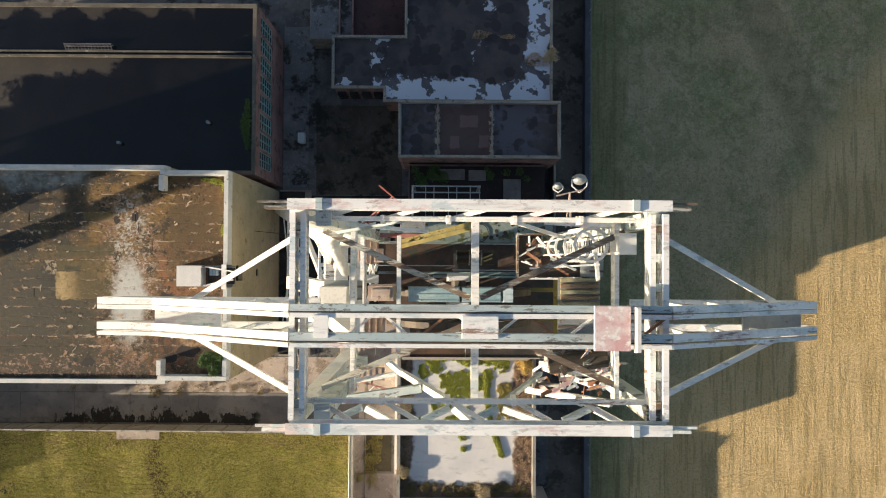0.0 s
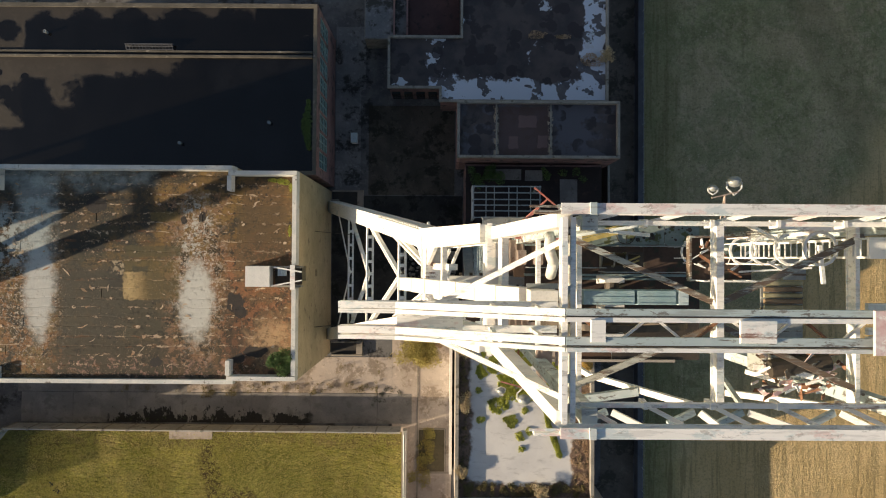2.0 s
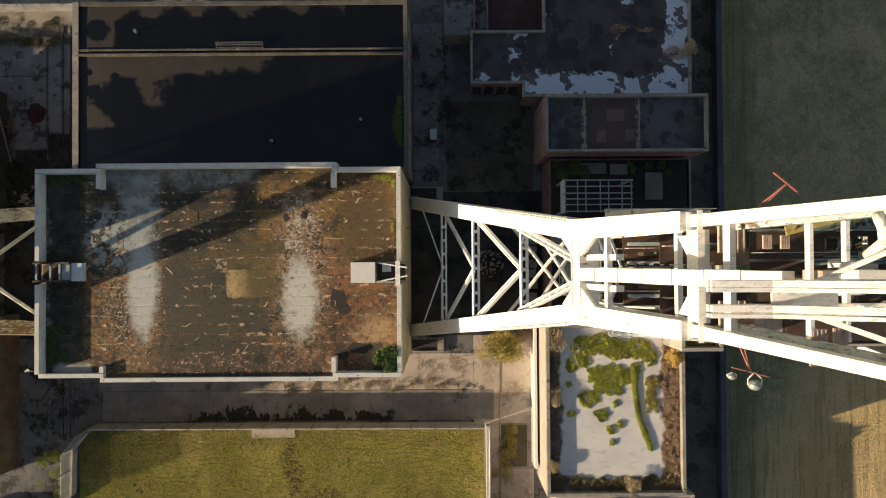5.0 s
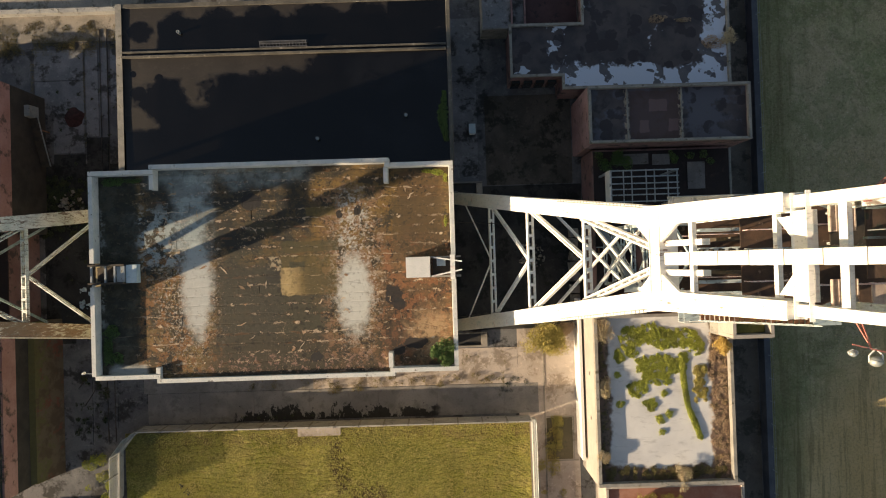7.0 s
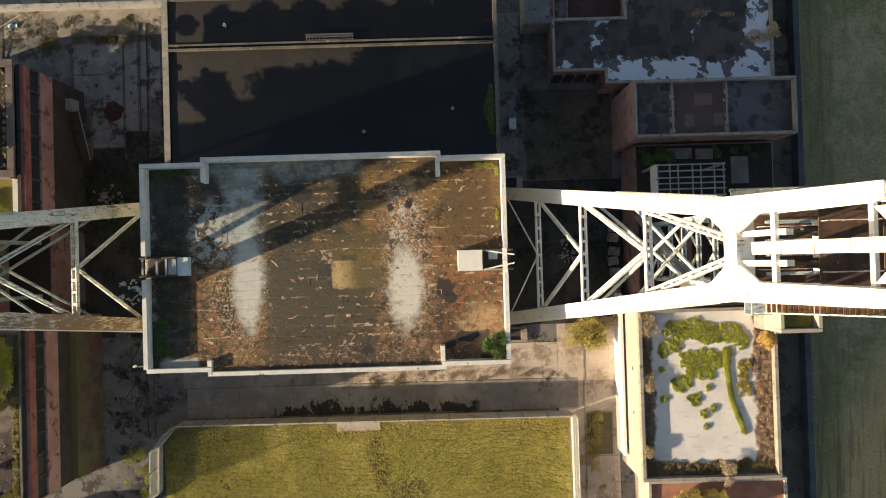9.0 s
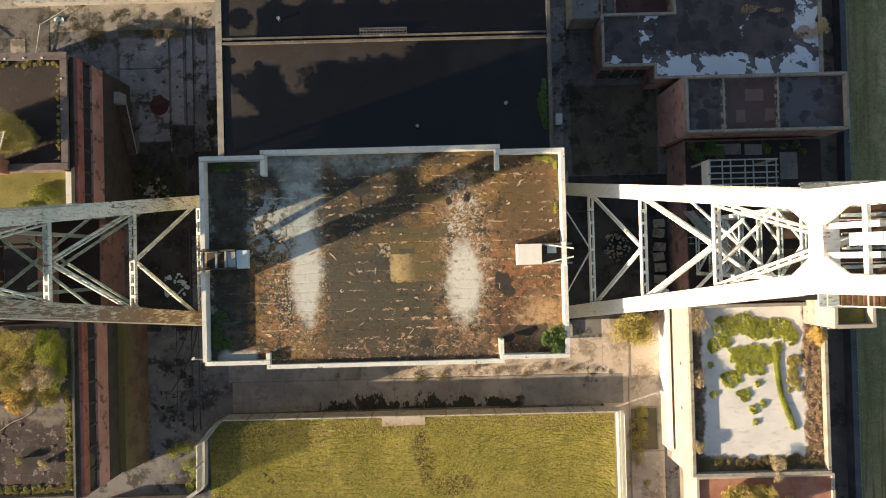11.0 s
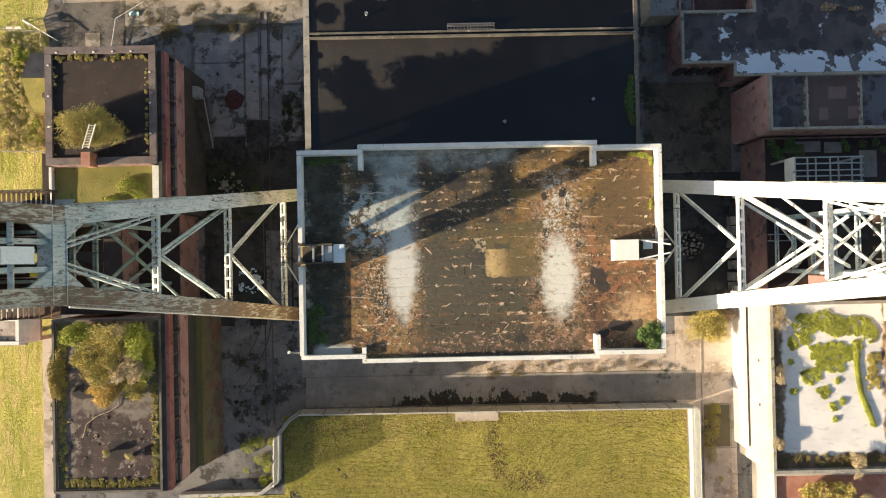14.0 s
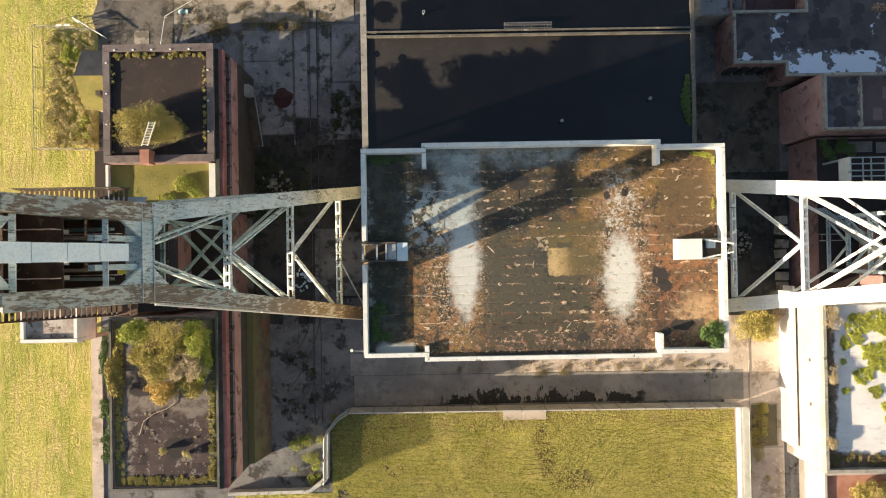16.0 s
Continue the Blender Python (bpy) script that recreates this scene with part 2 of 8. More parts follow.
def mown():
    """Meadow with long straight mowing streaks."""
    m = Mat("streaked_meadow_grass")
    c = m.mix(m.step(m.noise(0.16, 6, 0.62, stretch=(1.0, 0.4, 1.0), warp=0.4), 0.42, 0.58), (0.36, 0.37, 0.085), (0.52, 0.475, 0.135))
    c = m.mix(m.mul(m.step(m.noise(0.6, 8, 0.7, stretch=(1.6, 0.5, 1.0), shift=5.0), 0.46, 0.60), 0.8), c, (0.58, 0.47, 0.20))
    rows = m.math("SINE", m.mul(m.add(m.x, m.mul(m.noise(0.35, 4, 0.6, stretch=(1.0, 0.25, 1.0)), 1.8)), 7.0))
    rows = m.mul(m.step(rows, 0.2, 0.95), m.step(m.noise(0.3, 5, 0.6, shift=8.0), 0.38, 0.55))
    fine = m.noise(4.0, 6, 0.72)
    c = m.mix(m.mul(rows, 0.25), c, (0.20, 0.20, 0.04))
    c = m.mix(m.mul(m.step(fine, 0.5, 0.62), 0.35), c, (0.24, 0.23, 0.06))
    return m.done(c, 0.95, 0.0, m.add(m.mul(m.noise(3.0, 8, 0.78), 0.8), m.mul(rows, -0.07)), 1.0, 0.34, 0.2)


MOWN = mown()


def field():
    """Stubble: green by the yard, tan further out, with drill rows."""
    m = Mat("stubble_field")
    green = m.mix(m.step(m.noise(0.09, 6, 0.6), 0.35, 0.65), (0.40, 0.39, 0.20), (0.56, 0.50, 0.30))
    green = m.mix(m.mul(m.step(m.noise(0.45, 8, 0.72, shift=14.0, warp=0.5), 0.46, 0.58), 0.6), green, (0.22, 0.22, 0.11))
    green = m.mix(m.mul(m.step(m.noise(0.055, 5, 0.6, shift=31.0, warp=0.8), 0.44, 0.6), 0.6), green, (0.60, 0.48, 0.30))
    green = m.mix(m.mul(m.step(m.noise(0.20, 6, 0.66, shift=51.0, warp=0.7), 0.47, 0.60), 0.55), green, (0.27, 0.30, 0.15))
    green = m.mix(m.mul(m.step(m.noise(1.3, 8, 0.76, shift=52.0), 0.50, 0.60), 0.5), green, (0.62, 0.50, 0.34))
    green = m.mix(m.mul(m.step(m.noise(3.1, 7, 0.76, shift=53.0), 0.53, 0.60), 0.5), green, (0.17, 0.17, 0.09))
    track = m.sub(m.x, m.add(50.0, m.mul(m.y, -0.42)))
    green = m.mix(m.mul(m.step(track, -6.0, -4.8), m.sub(0.3, m.mul(m.step(track, -0.8, 0.2), 0.3))), green, (0.22, 0.19, 0.11))
    green = m.mix(m.mul(m.step(m.noise(5.0, 4, 0.6, shift=3.0), 0.62, 0.68), 0.7), green, (0.80, 0.70, 0.52))
    tan = m.mix(m.step(m.noise(0.14, 6, 0.6, shift=4.0), 0.35, 0.65), (0.65, 0.49, 0.245), (0.76, 0.59, 0.325))
    k = m.add(m.add(m.mul(m.x, 1.0), m.mul(m.y, -0.62)), m.mul(m.sub(m.noise(0.12, 5), 0.5), 9.0))
    c = m.mix(m.step(k, 31.0, 38.0), green, tan)
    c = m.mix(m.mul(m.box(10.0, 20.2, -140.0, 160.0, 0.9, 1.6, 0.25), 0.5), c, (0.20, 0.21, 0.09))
    rows = m.noise(1.0, 4, 0.6, stretch=(1.6, 0.10, 1.0))
    fine = m.noise(3.5, 6, 0.7)
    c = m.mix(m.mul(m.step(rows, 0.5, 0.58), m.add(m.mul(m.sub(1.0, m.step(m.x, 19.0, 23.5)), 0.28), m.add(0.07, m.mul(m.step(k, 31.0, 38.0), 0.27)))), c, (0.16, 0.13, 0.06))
    c = m.mix(m.mul(m.step(fine, 0.45, 0.72), 0.45), c, (0.13, 0.11, 0.05))
    return m.done(c, 0.95, 0.0, m.add(m.mul(rows, 0.6), m.mul(m.noise(2.6, 8, 0.8), 0.8)), 1.0, 0.45, 0.2)


FIELD = field()


def concrete(name, c1, c2, dark, joints=(0.0, 0.0)):
    m = Mat(name)
    c = m.mix(m.step(m.noise(0.22, 7, 0.62, warp=0.3), 0.38, 0.62), c1, c2)
    c = m.mix(m.mul(m.step(m.noise(0.5, 8, 0.68, shift=9.0), 0.50, 0.60), 0.85), c, dark)
    c = m.mix(m.mul(m.step(m.noise(1.7, 8, 0.7, shift=19.0), 0.55, 0.64), 0.5), c, tuple(v * 1.35 for v in c2))
    g = m.noise(7.0, 6, 0.65)
    c = m.mix(m.mul(m.step(g, 0.5, 0.75), 0.4), c, dark)
    return m.done(c, 0.9, 0.0, g, 0.35, 0.02)


YARD = concrete("yard_concrete", (0.095, 0.097, 0.104), (0.18, 0.178, 0.178), (0.024, 0.022, 0.019))
COURT_DARK = concrete("dark_court_concrete", (0.066, 0.057, 0.045), (0.120, 0.102, 0.084), (0.027, 0.025, 0.016))
YARD_BLACK = concrete("near_black_concrete", (0.022, 0.022, 0.022), (0.050, 0.048, 0.045), (0.008, 0.009, 0.006))
YARD_SLAB = concrete("grey_yard_slab", (0.16, 0.165, 0.175), (0.25, 0.25, 0.255), (0.03, 0.028, 0.022))
APRON = concrete("worn_apron_concrete", (0.40, 0.335, 0.285), (0.53, 0.455, 0.395), (0.25, 0.20, 0.155))
WALLTOP = simple("grey_white_concrete_panel", (0.36, 0.36, 0.35), (0.46, 0.45, 0.42), 0.7, 0.9, 0.0, 7.0, 0.3, 0.01, (0.2, 0.19, 0.17), 0.56, 0.66)
def worn_lawn():
    """The lawn with brown worn tracks and curved mowing lines."""
    m = Mat("rough_lawn")
    c = m.mix(m.step(m.noise(0.12, 6, 0.62, warp=0.5), 0.42, 0.58), (0.40, 0.41, 0.075), (0.64, 0.565, 0.155))
    c = m.mix(m.step(m.noise(0.4, 7, 0.65, stretch=(0.6, 1.5, 1.0), shift=5.0), 0.46, 0.60), c, (0.58, 0.485, 0.175))
    dx, dy = m.sub(m.x, -16.0), m.sub(m.y, -34.0)
    rad = m.math("SQRT", m.add(m.mul(dx, dx), m.mul(dy, dy)))
    arc = m.math("SINE", m.mul(m.add(rad, m.mul(m.noise(0.5, 3), 1.2)), 9.0))
    arcs = m.mul(m.step(arc, 0.2, 0.9), m.mul(m.step(rad, 3.0, 6.0), m.sub(1.0, m.step(rad, 13.0, 18.0))))
    rows = m.math("SINE", m.mul(m.add(m.add(m.y, m.mul(m.x, 0.06)), m.mul(m.noise(0.4, 4), 1.6)), 11.0))
    rows = m.mul(m.step(rows, 0.1, 0.9), m.step(m.noise(0.3, 5, 0.6, shift=4.0), 0.42, 0.56))
    fine = m.noise(4.0, 6, 0.72)
    line = m.math("MAXIMUM", m.mul(arcs, 0.8), m.mul(rows, 0.7))
    c = m.mix(m.mul(line, 0.22), c, (0.17, 0.15, 0.045))
    c = m.mix(m.mul(m.step(m.noise(0.55, 8, 0.72, shift=33.0, warp=0.6), 0.48, 0.60), 0.55), c, (0.15, 0.165, 0.04))
    c = m.mix(m.mul(m.step(fine, 0.48, 0.60), 0.38), c, (0.18, 0.165, 0.045))
    tuft = m.noise(2.3, 6, 0.7, stretch=(1.0, 1.3, 1.0))
    c = m.mix(m.mul(m.step(tuft, 0.47, 0.58), 0.5), c, (0.15, 0.15, 0.045))
    c = m.mix(m.mul(m.step(m.noise(4.6, 4, 0.66, stretch=(1.0, 1.7, 1.0), shift=27.0), 0.50, 0.60), 0.5), c, (0.16, 0.15, 0.04))
    c = m.mix(m.mul(m.box(-53.0, -9.0, -20.9, -18.4, 0.4, 0.9, 0.8), m.mul(m.step(m.noise(0.5, 6, 0.66, shift=7.0), 0.40, 0.52), 0.7)), c, (0.26, 0.19, 0.09))
    c = m.mix(m.mul(m.blob(-24.6, -23.8, 5.5, 2.6, 0.7, 0.4, 0.5), 0.5), c, (0.22, 0.26, 0.055))
    c = m.mix(m.mul(m.step(m.noise(0.3, 7, 0.7, stretch=(0.7, 1.3, 1.0), shift=88.0, warp=0.8), 0.49, 0.60), 0.5), c, (0.24, 0.25, 0.07))
    c = m.mix(m.mul(m.step(m.noise(1.7, 7, 0.74, shift=89.0), 0.53, 0.60), 0.45), c, (0.17, 0.155, 0.05))
    c = m.mix(m.mul(m.step(m.noise(2.9, 6, 0.7, stretch=(1.0, 1.5, 1.0), shift=9.0), 0.52, 0.62), 0.55), c, (0.68, 0.58, 0.20))
    for bx_, by_, rx_, ry_ in ((-31.9, -22.6, 0.9, 2.2), (-31.2, -25.0, 1.0, 1.8), (-28.6, -26.8, 2.4, 1.3)):
        c = m.mix(m.mul(m.blob(bx_, by_, rx_, ry_, 0.8, 0.9, 0.3), m.mul(m.step(m.noise(2.0, 7, 0.7, shift=3.0), 0.40, 0.52), 0.9)), c, (0.11, 0.08, 0.045))
    c = m.mix(m.mul(m.box(-60.0, -48.0, -24.0, -19.0, 0.8, 1.8, 0.5), 0.5), c, (0.20, 0.17, 0.06))
    return m.done(c, 0.95, 0.0, m.add(m.mul(m.noise(3.7, 6, 0.70, stretch=(1.0, 1.6, 1.0)), 1.0), m.add(m.mul(m.noise(1.4, 4, 0.6, shift=14.0), 0.5), m.mul(line, -0.40))), 1.0, 0.60, 0.2)


LAWN = worn_lawn()
ROADMAT = concrete("old_asphalt", (0.10, 0.088, 0.074), (0.15, 0.13, 0.11), (0.045, 0.042, 0.033))


def lane():
    """Asphalt with a tar-black ragged spill along the garden wall."""
    m = Mat("stained_asphalt")
    c = m.mix(m.step(m.noise(0.22, 7, 0.62, warp=0.3), 0.38, 0.62), (0.20, 0.19, 0.183), (0.29, 0.272, 0.255))
    c = m.mix(m.mul(m.step(m.noise(0.9, 8, 0.7, shift=9.0), 0.52, 0.62), 0.5), c, (0.12, 0.115, 0.10))
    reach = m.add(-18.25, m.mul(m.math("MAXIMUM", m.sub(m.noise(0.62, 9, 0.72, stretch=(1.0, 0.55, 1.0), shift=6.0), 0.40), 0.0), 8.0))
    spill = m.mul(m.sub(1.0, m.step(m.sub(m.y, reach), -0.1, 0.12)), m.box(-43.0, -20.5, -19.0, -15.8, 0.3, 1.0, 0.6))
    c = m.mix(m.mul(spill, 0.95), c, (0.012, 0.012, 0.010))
    g = m.noise(7.0, 7, 0.7)
    c = m.mix(m.mul(m.step(g, 0.5, 0.7), 0.4), c, (0.06, 0.057, 0.05))
    return m.done(c, 0.9, 0.0, g, 0.35, 0.02)


LANE = lane()
SLAB = concrete("concrete_slab", (0.24, 0.22, 0.19), (0.36, 0.32, 0.27), (0.11, 0.095, 0.07))
SOIL = concrete("weedy_soil", (0.10, 0.085, 0.05), (0.15, 0.12, 0.07), (0.05, 0.05, 0.02))


def house_roof():
    """Brown flat roof: rows of felt, peeled seams, lichen, two pale run-off bands, a tan patch."""
    m = Mat("brown_flat_roof_felt")
    big = m.noise(0.22, 7, 0.62, warp=0.6)
    mid = m.noise(0.5, 6, 0.62, shift=3.0)
    c = m.mix(m.step(big, 0.43, 0.57), (0.050, 0.040, 0.019), (0.190, 0.120, 0.038))
    c = m.mix(m.mul(m.step(mid, 0.51, 0.54), 0.85), c, (0.190, 0.124, 0.044))
    c = m.mix(m.mul(m.step(m.noise(0.36, 6, 0.62, shift=41.0, stretch=(0.7, 1.3, 1.0)), 0.515, 0.54), 0.9), c, (0.032, 0.029, 0.020))
    c = m.mix(m.mul(m.step(m.noise(0.26, 7, 0.66, shift=77.0, warp=0.5), 0.52, 0.55), 0.65), c, (0.040, 0.034, 0.023))
    c = m.mix(m.mul(m.step(m.noise(0.30, 7, 0.68, shift=57.0, warp=0.5), 0.55, 0.58), 0.6), c, (0.27, 0.155, 0.060))
    # felt sheets, each a little different
    brk = m.node("ShaderNodeTexBrick")
    mp = m.node("ShaderNodeMapping")
    m.t.links.new(m.pos, mp.inputs[0])
    mp.inputs["Location"].default_value = (0.4, 0.2, 0)
    m.t.links.new(mp.outputs[0], brk.inputs["Vector"])
    for k, v in (("Scale", 1.0), ("Mortar Size", 0.04), ("Brick Width", 3.4), ("Row Height", 0.82), ("Mortar Smooth", 0.6), ("Bias", 0.0)):
        brk.inputs[k].default_value = v
    brk.inputs["Color1"].default_value, brk.inputs["Color2"].default_value = (0, 0, 0, 1), (1, 1, 1, 1)
    c = m.mix(m.mul(m.sub(1.0, brk.outputs["Color"]), 0.34), c, (0.055, 0.045, 0.028))
    # golden ground in the north, grey olive round the middle, dark in the west and south
    c = m.mix(m.mul(m.box(-36.0, -19.0, -0.6, 6.6, 1.0, 2.6, 0.4), m.mul(m.step(m.noise(0.5, 8, 0.7, shift=23.0), 0.44, 0.56), 0.75)), c, (0.25, 0.145, 0.040))
    smooth = m.mul(m.box(-39.2, -29.3, -9.9, -1.0, 0.5, 1.6, 0.5), m.add(0.45, m.mul(m.step(m.noise(0.42, 6, 0.64, shift=37.0), 0.42, 0.50), 0.5)))
    c = m.mix(smooth, c, m.mix(m.noise(0.8, 6, 0.6, shift=2.0), (0.050, 0.046, 0.034), (0.074, 0.064, 0.042)))
    wet = m.box(-39.0, -29.4, -9.4, 0.6, 0.8, 2.0, 0.45)
    c = m.mix(m.mul(wet, m.add(0.35, m.mul(m.step(m.noise(0.45, 7, 0.66, shift=29.0), 0.45, 0.55), 0.5))), c, (0.068, 0.062, 0.040))
    c = m.mix(m.mul(m.box(-23.2, -19.2, 1.0, 6.9, 0.4, 1.2, 0.6), 0.8), c, (0.13, 0.078, 0.036))
    # North-west corner darkened in colour, over ground the western headframe shades
    c = m.mix(m.mul(m.box(-45.4, -31.0, 0.8, 7.3, 0.6, 2.0, 0.5), m.add(0.55, m.mul(m.step(m.noise(0.6, 6, 0.62, shift=91.0), 0.45, 0.55), 0.35))), c, (0.030, 0.032, 0.028))
    c = m.mix(m.mul(m.box(-40.0, -24.0, -10.4, -7.0, 0.6, 1.6, 0.5), 0.55), c, (0.060, 0.046, 0.030))
    c = m.mix(m.mul(m.box(-25.0, -18.6, -10.2, 1.6, 0.8, 1.8, 0.5), 0.65), c, m.mix(m.step(m.noise(0.8, 7, 0.68, shift=44.0), 0.45, 0.55), (0.062, 0.038, 0.026), (0.16, 0.085, 0.046)))
    # crumbling, paler ground round the bands and in the south-east
    crumb = m.step(m.noise(1.2, 9, 0.76, shift=17.0), 0.505, 0.53)
    for x0, x1, y0, y1, tone in ((-46.2, -39.2, -10.0, 0.5, (0.27, 0.125, 0.046)), (-29.8, -24.6, -9.6, 5.5, (0.28, 0.155, 0.085)), (-24.8, -18.8, -9.8, 1.0, (0.28, 0.12, 0.055))):
        c = m.mix(m.mul(m.mul(m.box(x0, x1, y0, y1, 0.9, 1.8, 0.6), crumb), 0.8), c, tone)
    halo = m.mul(m.blob(-27.0, -1.8, 2.1, 6.0, 0.7, 0.9, 0.5), m.step(m.noise(4.6, 8, 0.76, shift=51.0), 0.525, 0.55))
    halo = m.math("MAXIMUM", halo, m.mul(m.blob(-41.6, -3.0, 2.6, 5.6, 0.7, 0.9, 0.5), m.step(m.noise(4.6, 8, 0.76, shift=52.0), 0.54, 0.565)))
    c = m.mix(m.mul(halo, 0.85), c, (0.58, 0.50, 0.42))
    # torn seams: pale ragged edges that cling to the rows
    row = m.math("FRACT", m.math("DIVIDE", m.add(m.add(m.y, 0.2), m.mul(m.sub(m.noise(0.55, 4, 0.6, shift=61.0), 0.5), 0.60)), 0.82))
    near = m.mul(m.math("ABSOLUTE", m.sub(row, 0.5)), 2.0)
    tear = m.add(m.noise(2.3, 8, 0.72, stretch=(0.75, 1.3, 1.0), shift=21.0), m.mul(near, 0.20))
    torn = m.step(m.noise(0.35, 4, 0.6, shift=31.0), 0.40, 0.53)
    fringe = m.mul(m.step(tear, 0.69, 0.73), torn)
    tear = m.mul(m.step(tear, 0.728, 0.738), torn)
    keep = m.noise(0.6, 5, 0.62, stretch=(0.8, 1.4, 1.0), shift=71.0)
    gap = m.mul(m.step(near, 0.80, 0.9), m.step(keep, 0.40, 0.5))
    edge = m.mul(m.step(near, 0.87, 0.93), m.step(m.add(keep, m.mul(m.sub(m.noise(4.0, 5, 0.7, shift=19.0), 0.5), 0.22)), 0.59, 0.61))
    rusty = m.mul(m.step(near, 0.55, 0.8), m.step(m.noise(0.8, 7, 0.7, stretch=(0.7, 1.5, 1.0), shift=47.0), 0.55, 0.60))
    c = m.mix(m.mul(rusty, 0.55), c, (0.20, 0.085, 0.030))
    c = m.mix(m.mul(fringe, 0.6), c, (0.17, 0.075, 0.030))
    c = m.mix(m.mul(gap, 0.12), c, (0.030, 0.026, 0.018))
    c = m.mix(m.mul(edge, 0.9), c, (0.54, 0.40, 0.27))
    c = m.mix(m.mul(tear, 0.9), c, (0.60, 0.46, 0.32))
    c = m.mix(m.mul(m.box(-40.5, -22.0, -10.2, -8.6, 0.3, 0.8, 0.9), m.mul(m.step(m.noise(2.4, 8, 0.72, shift=8.0), 0.54, 0.58), 0.8)), c, (0.34, 0.20, 0.15))
    g = m.noise(3.4, 8, 0.72)
    c = m.mix(m.mul(m.step(g, 0.50, 0.60), 0.38), c, (0.036, 0.027, 0.016))
    spk = m.mul(m.step(m.noise(6.5, 6, 0.72, shift=95.0), 0.60, 0.635), m.step(m.noise(0.33, 5, 0.66, shift=13.0), 0.44, 0.58))
    c = m.mix(m.mul(spk, 0.85), c, (0.46, 0.34, 0.22))
    pit = m.mul(m.step(m.noise(2.1, 8, 0.74, shift=64.0), 0.555, 0.575), m.step(m.noise(0.3, 5, 0.66, shift=18.0), 0.38, 0.50))
    c = m.mix(m.mul(pit, 0.85), c, (0.026, 0.022, 0.016))
    band1 = m.blob(-40.75, -2.3, 1.25, 4.3, 0.55, 1.3, 0.35)
    band1 = m.math("MAXIMUM", band1, m.mul(m.box(-42.6, -39.7, 0.2, 7.2, 0.9, 1.6, 0.8), m.add(0.45, m.mul(m.step(m.noise(0.9, 8, 0.7, shift=6.0), 0.46, 0.56), 0.4))))
    band1 = m.math("MAXIMUM", band1, m.mul(m.blob(-43.6, 1.6, 2.6, 2.6, 0.7, 1.0, 0.5), m.mul(m.step(m.noise(1.3, 8, 0.72, shift=66.0), 0.48, 0.55), 0.8)))
    band2 = m.blob(-27.15, -3.7, 1.4, 3.2, 0.6, 1.5, 0.35)
    band3 = m.mul(m.blob(-27.2, 2.4, 1.2, 2.8, 0.9, 1.1, 0.4), m.step(m.noise(2.2, 8, 0.72, shift=15.0), 0.50, 0.56))
    # Northern half of the first band painted bluer and darker, its tone in shade
    c = m.mix(m.mul(band1, 0.9), c, m.mix(m.step(m.y, -2.5, 2.5), (0.56, 0.57, 0.54), (0.46, 0.53, 0.52)))
    c = m.mix(m.mul(m.math("MAXIMUM", band2, m.mul(band3, 0.75)), 0.93), c, (0.60, 0.60, 0.55))
    for x0, x1, y0, y1, k, tone in ((-33.4, -28.6, -3.6, -0.15, 0.42, (0.150, 0.112, 0.036)), (-33.3, -28.5, 0.14, 1.05, 0.7, (0.085, 0.074, 0.034)), (-32.75, -31.35, -1.55, -0.7, 0.8, (0.055, 0.054, 0.036)),
                                    (-23.7, -19.4, -0.7, 4.6, 0.5, (0.100, 0.070, 0.034)), (-36.4, -33.8, 1.9, 2.8, 0.6, (0.066, 0.058, 0.034)), (-31.2, -28.6, 3.2, 4.0, 0.6, (0.17, 0.125, 0.040)), (-24.6, -22.2, -8.6, -6.9, 0.5, (0.060, 0.040, 0.028))):
        c = m.mix(m.mul(m.box(x0, x1, y0, y1, 0.07, 0.25, 1.6), k), c, tone)
    fade = m.sub(1.0, m.step(m.add(m.x, m.mul(m.noise(1.2, 6, 0.7), 1.2)), -32.4, -30.2))
    tan = m.mul(m.mul(m.box(-33.5, -30.0, -3.6, -1.2, 0.08, 0.35, 1.8), m.add(0.06, m.mul(fade, 0.94))), m.add(0.40, m.mul(m.step(m.noise(1.6, 8, 0.72, shift=81.0), 0.38, 0.50), 0.45)))
    c = m.mix(m.mul(tan, 0.92), c, m.mix(fade, (0.34, 0.21, 0.07), (0.58, 0.42, 0.20)))
    c = m.mix(m.mul(m.box(-34.7, -33.55, -2.5, -0.2, 0.15, 0.7, 1.2), 0.7), c, (0.030, 0.029, 0.026))
    c = m.mix(m.mul(m.mul(m.box(-34.6, -33.5, -1.4, -0.3, 0.1, 0.6, 1.5), m.step(m.noise(3.0, 6, 0.7, shift=84.0), 0.47, 0.52)), 0.85), c, (0.50, 0.40, 0.26))
    c = m.mix(m.mul(m.box(-39.0, -33.7, -6.9, -0.4, 0.7, 1.6, 0.7), 0.45), c, (0.058, 0.054, 0.044))
    c = m.mix(m.mul(m.blob(-20.6, -7.2, 1.7, 1.9, 0.8, 0.9, 0.6), m.add(0.3, m.mul(m.step(m.noise(1.4, 8, 0.72, shift=83.0), 0.42, 0.54), 0.6))), c, (0.50, 0.33, 0.18))
    for bx_, by_, rx_, ry_ in ((-23.7, -3.8, 0.75, 0.8), (-23.3, -4.6, 0.5, 0.6), (-21.9, -8.0, 0.95, 0.5), (-23.4, -8.6, 0.6, 0.4), (-30.6, -9.0, 0.5, 0.4), (-36.0, 4.6, 1.0, 0.7), (-26.7, 3.6, 0.35, 0.4), (-28.3, 3.3, 0.3, 0.35)):
        c = m.mix(m.mul(m.blob(bx_, by_, rx_, ry_, 0.9, 1.3, 0.08), 0.93), c, (0.024, 0.023, 0.023))
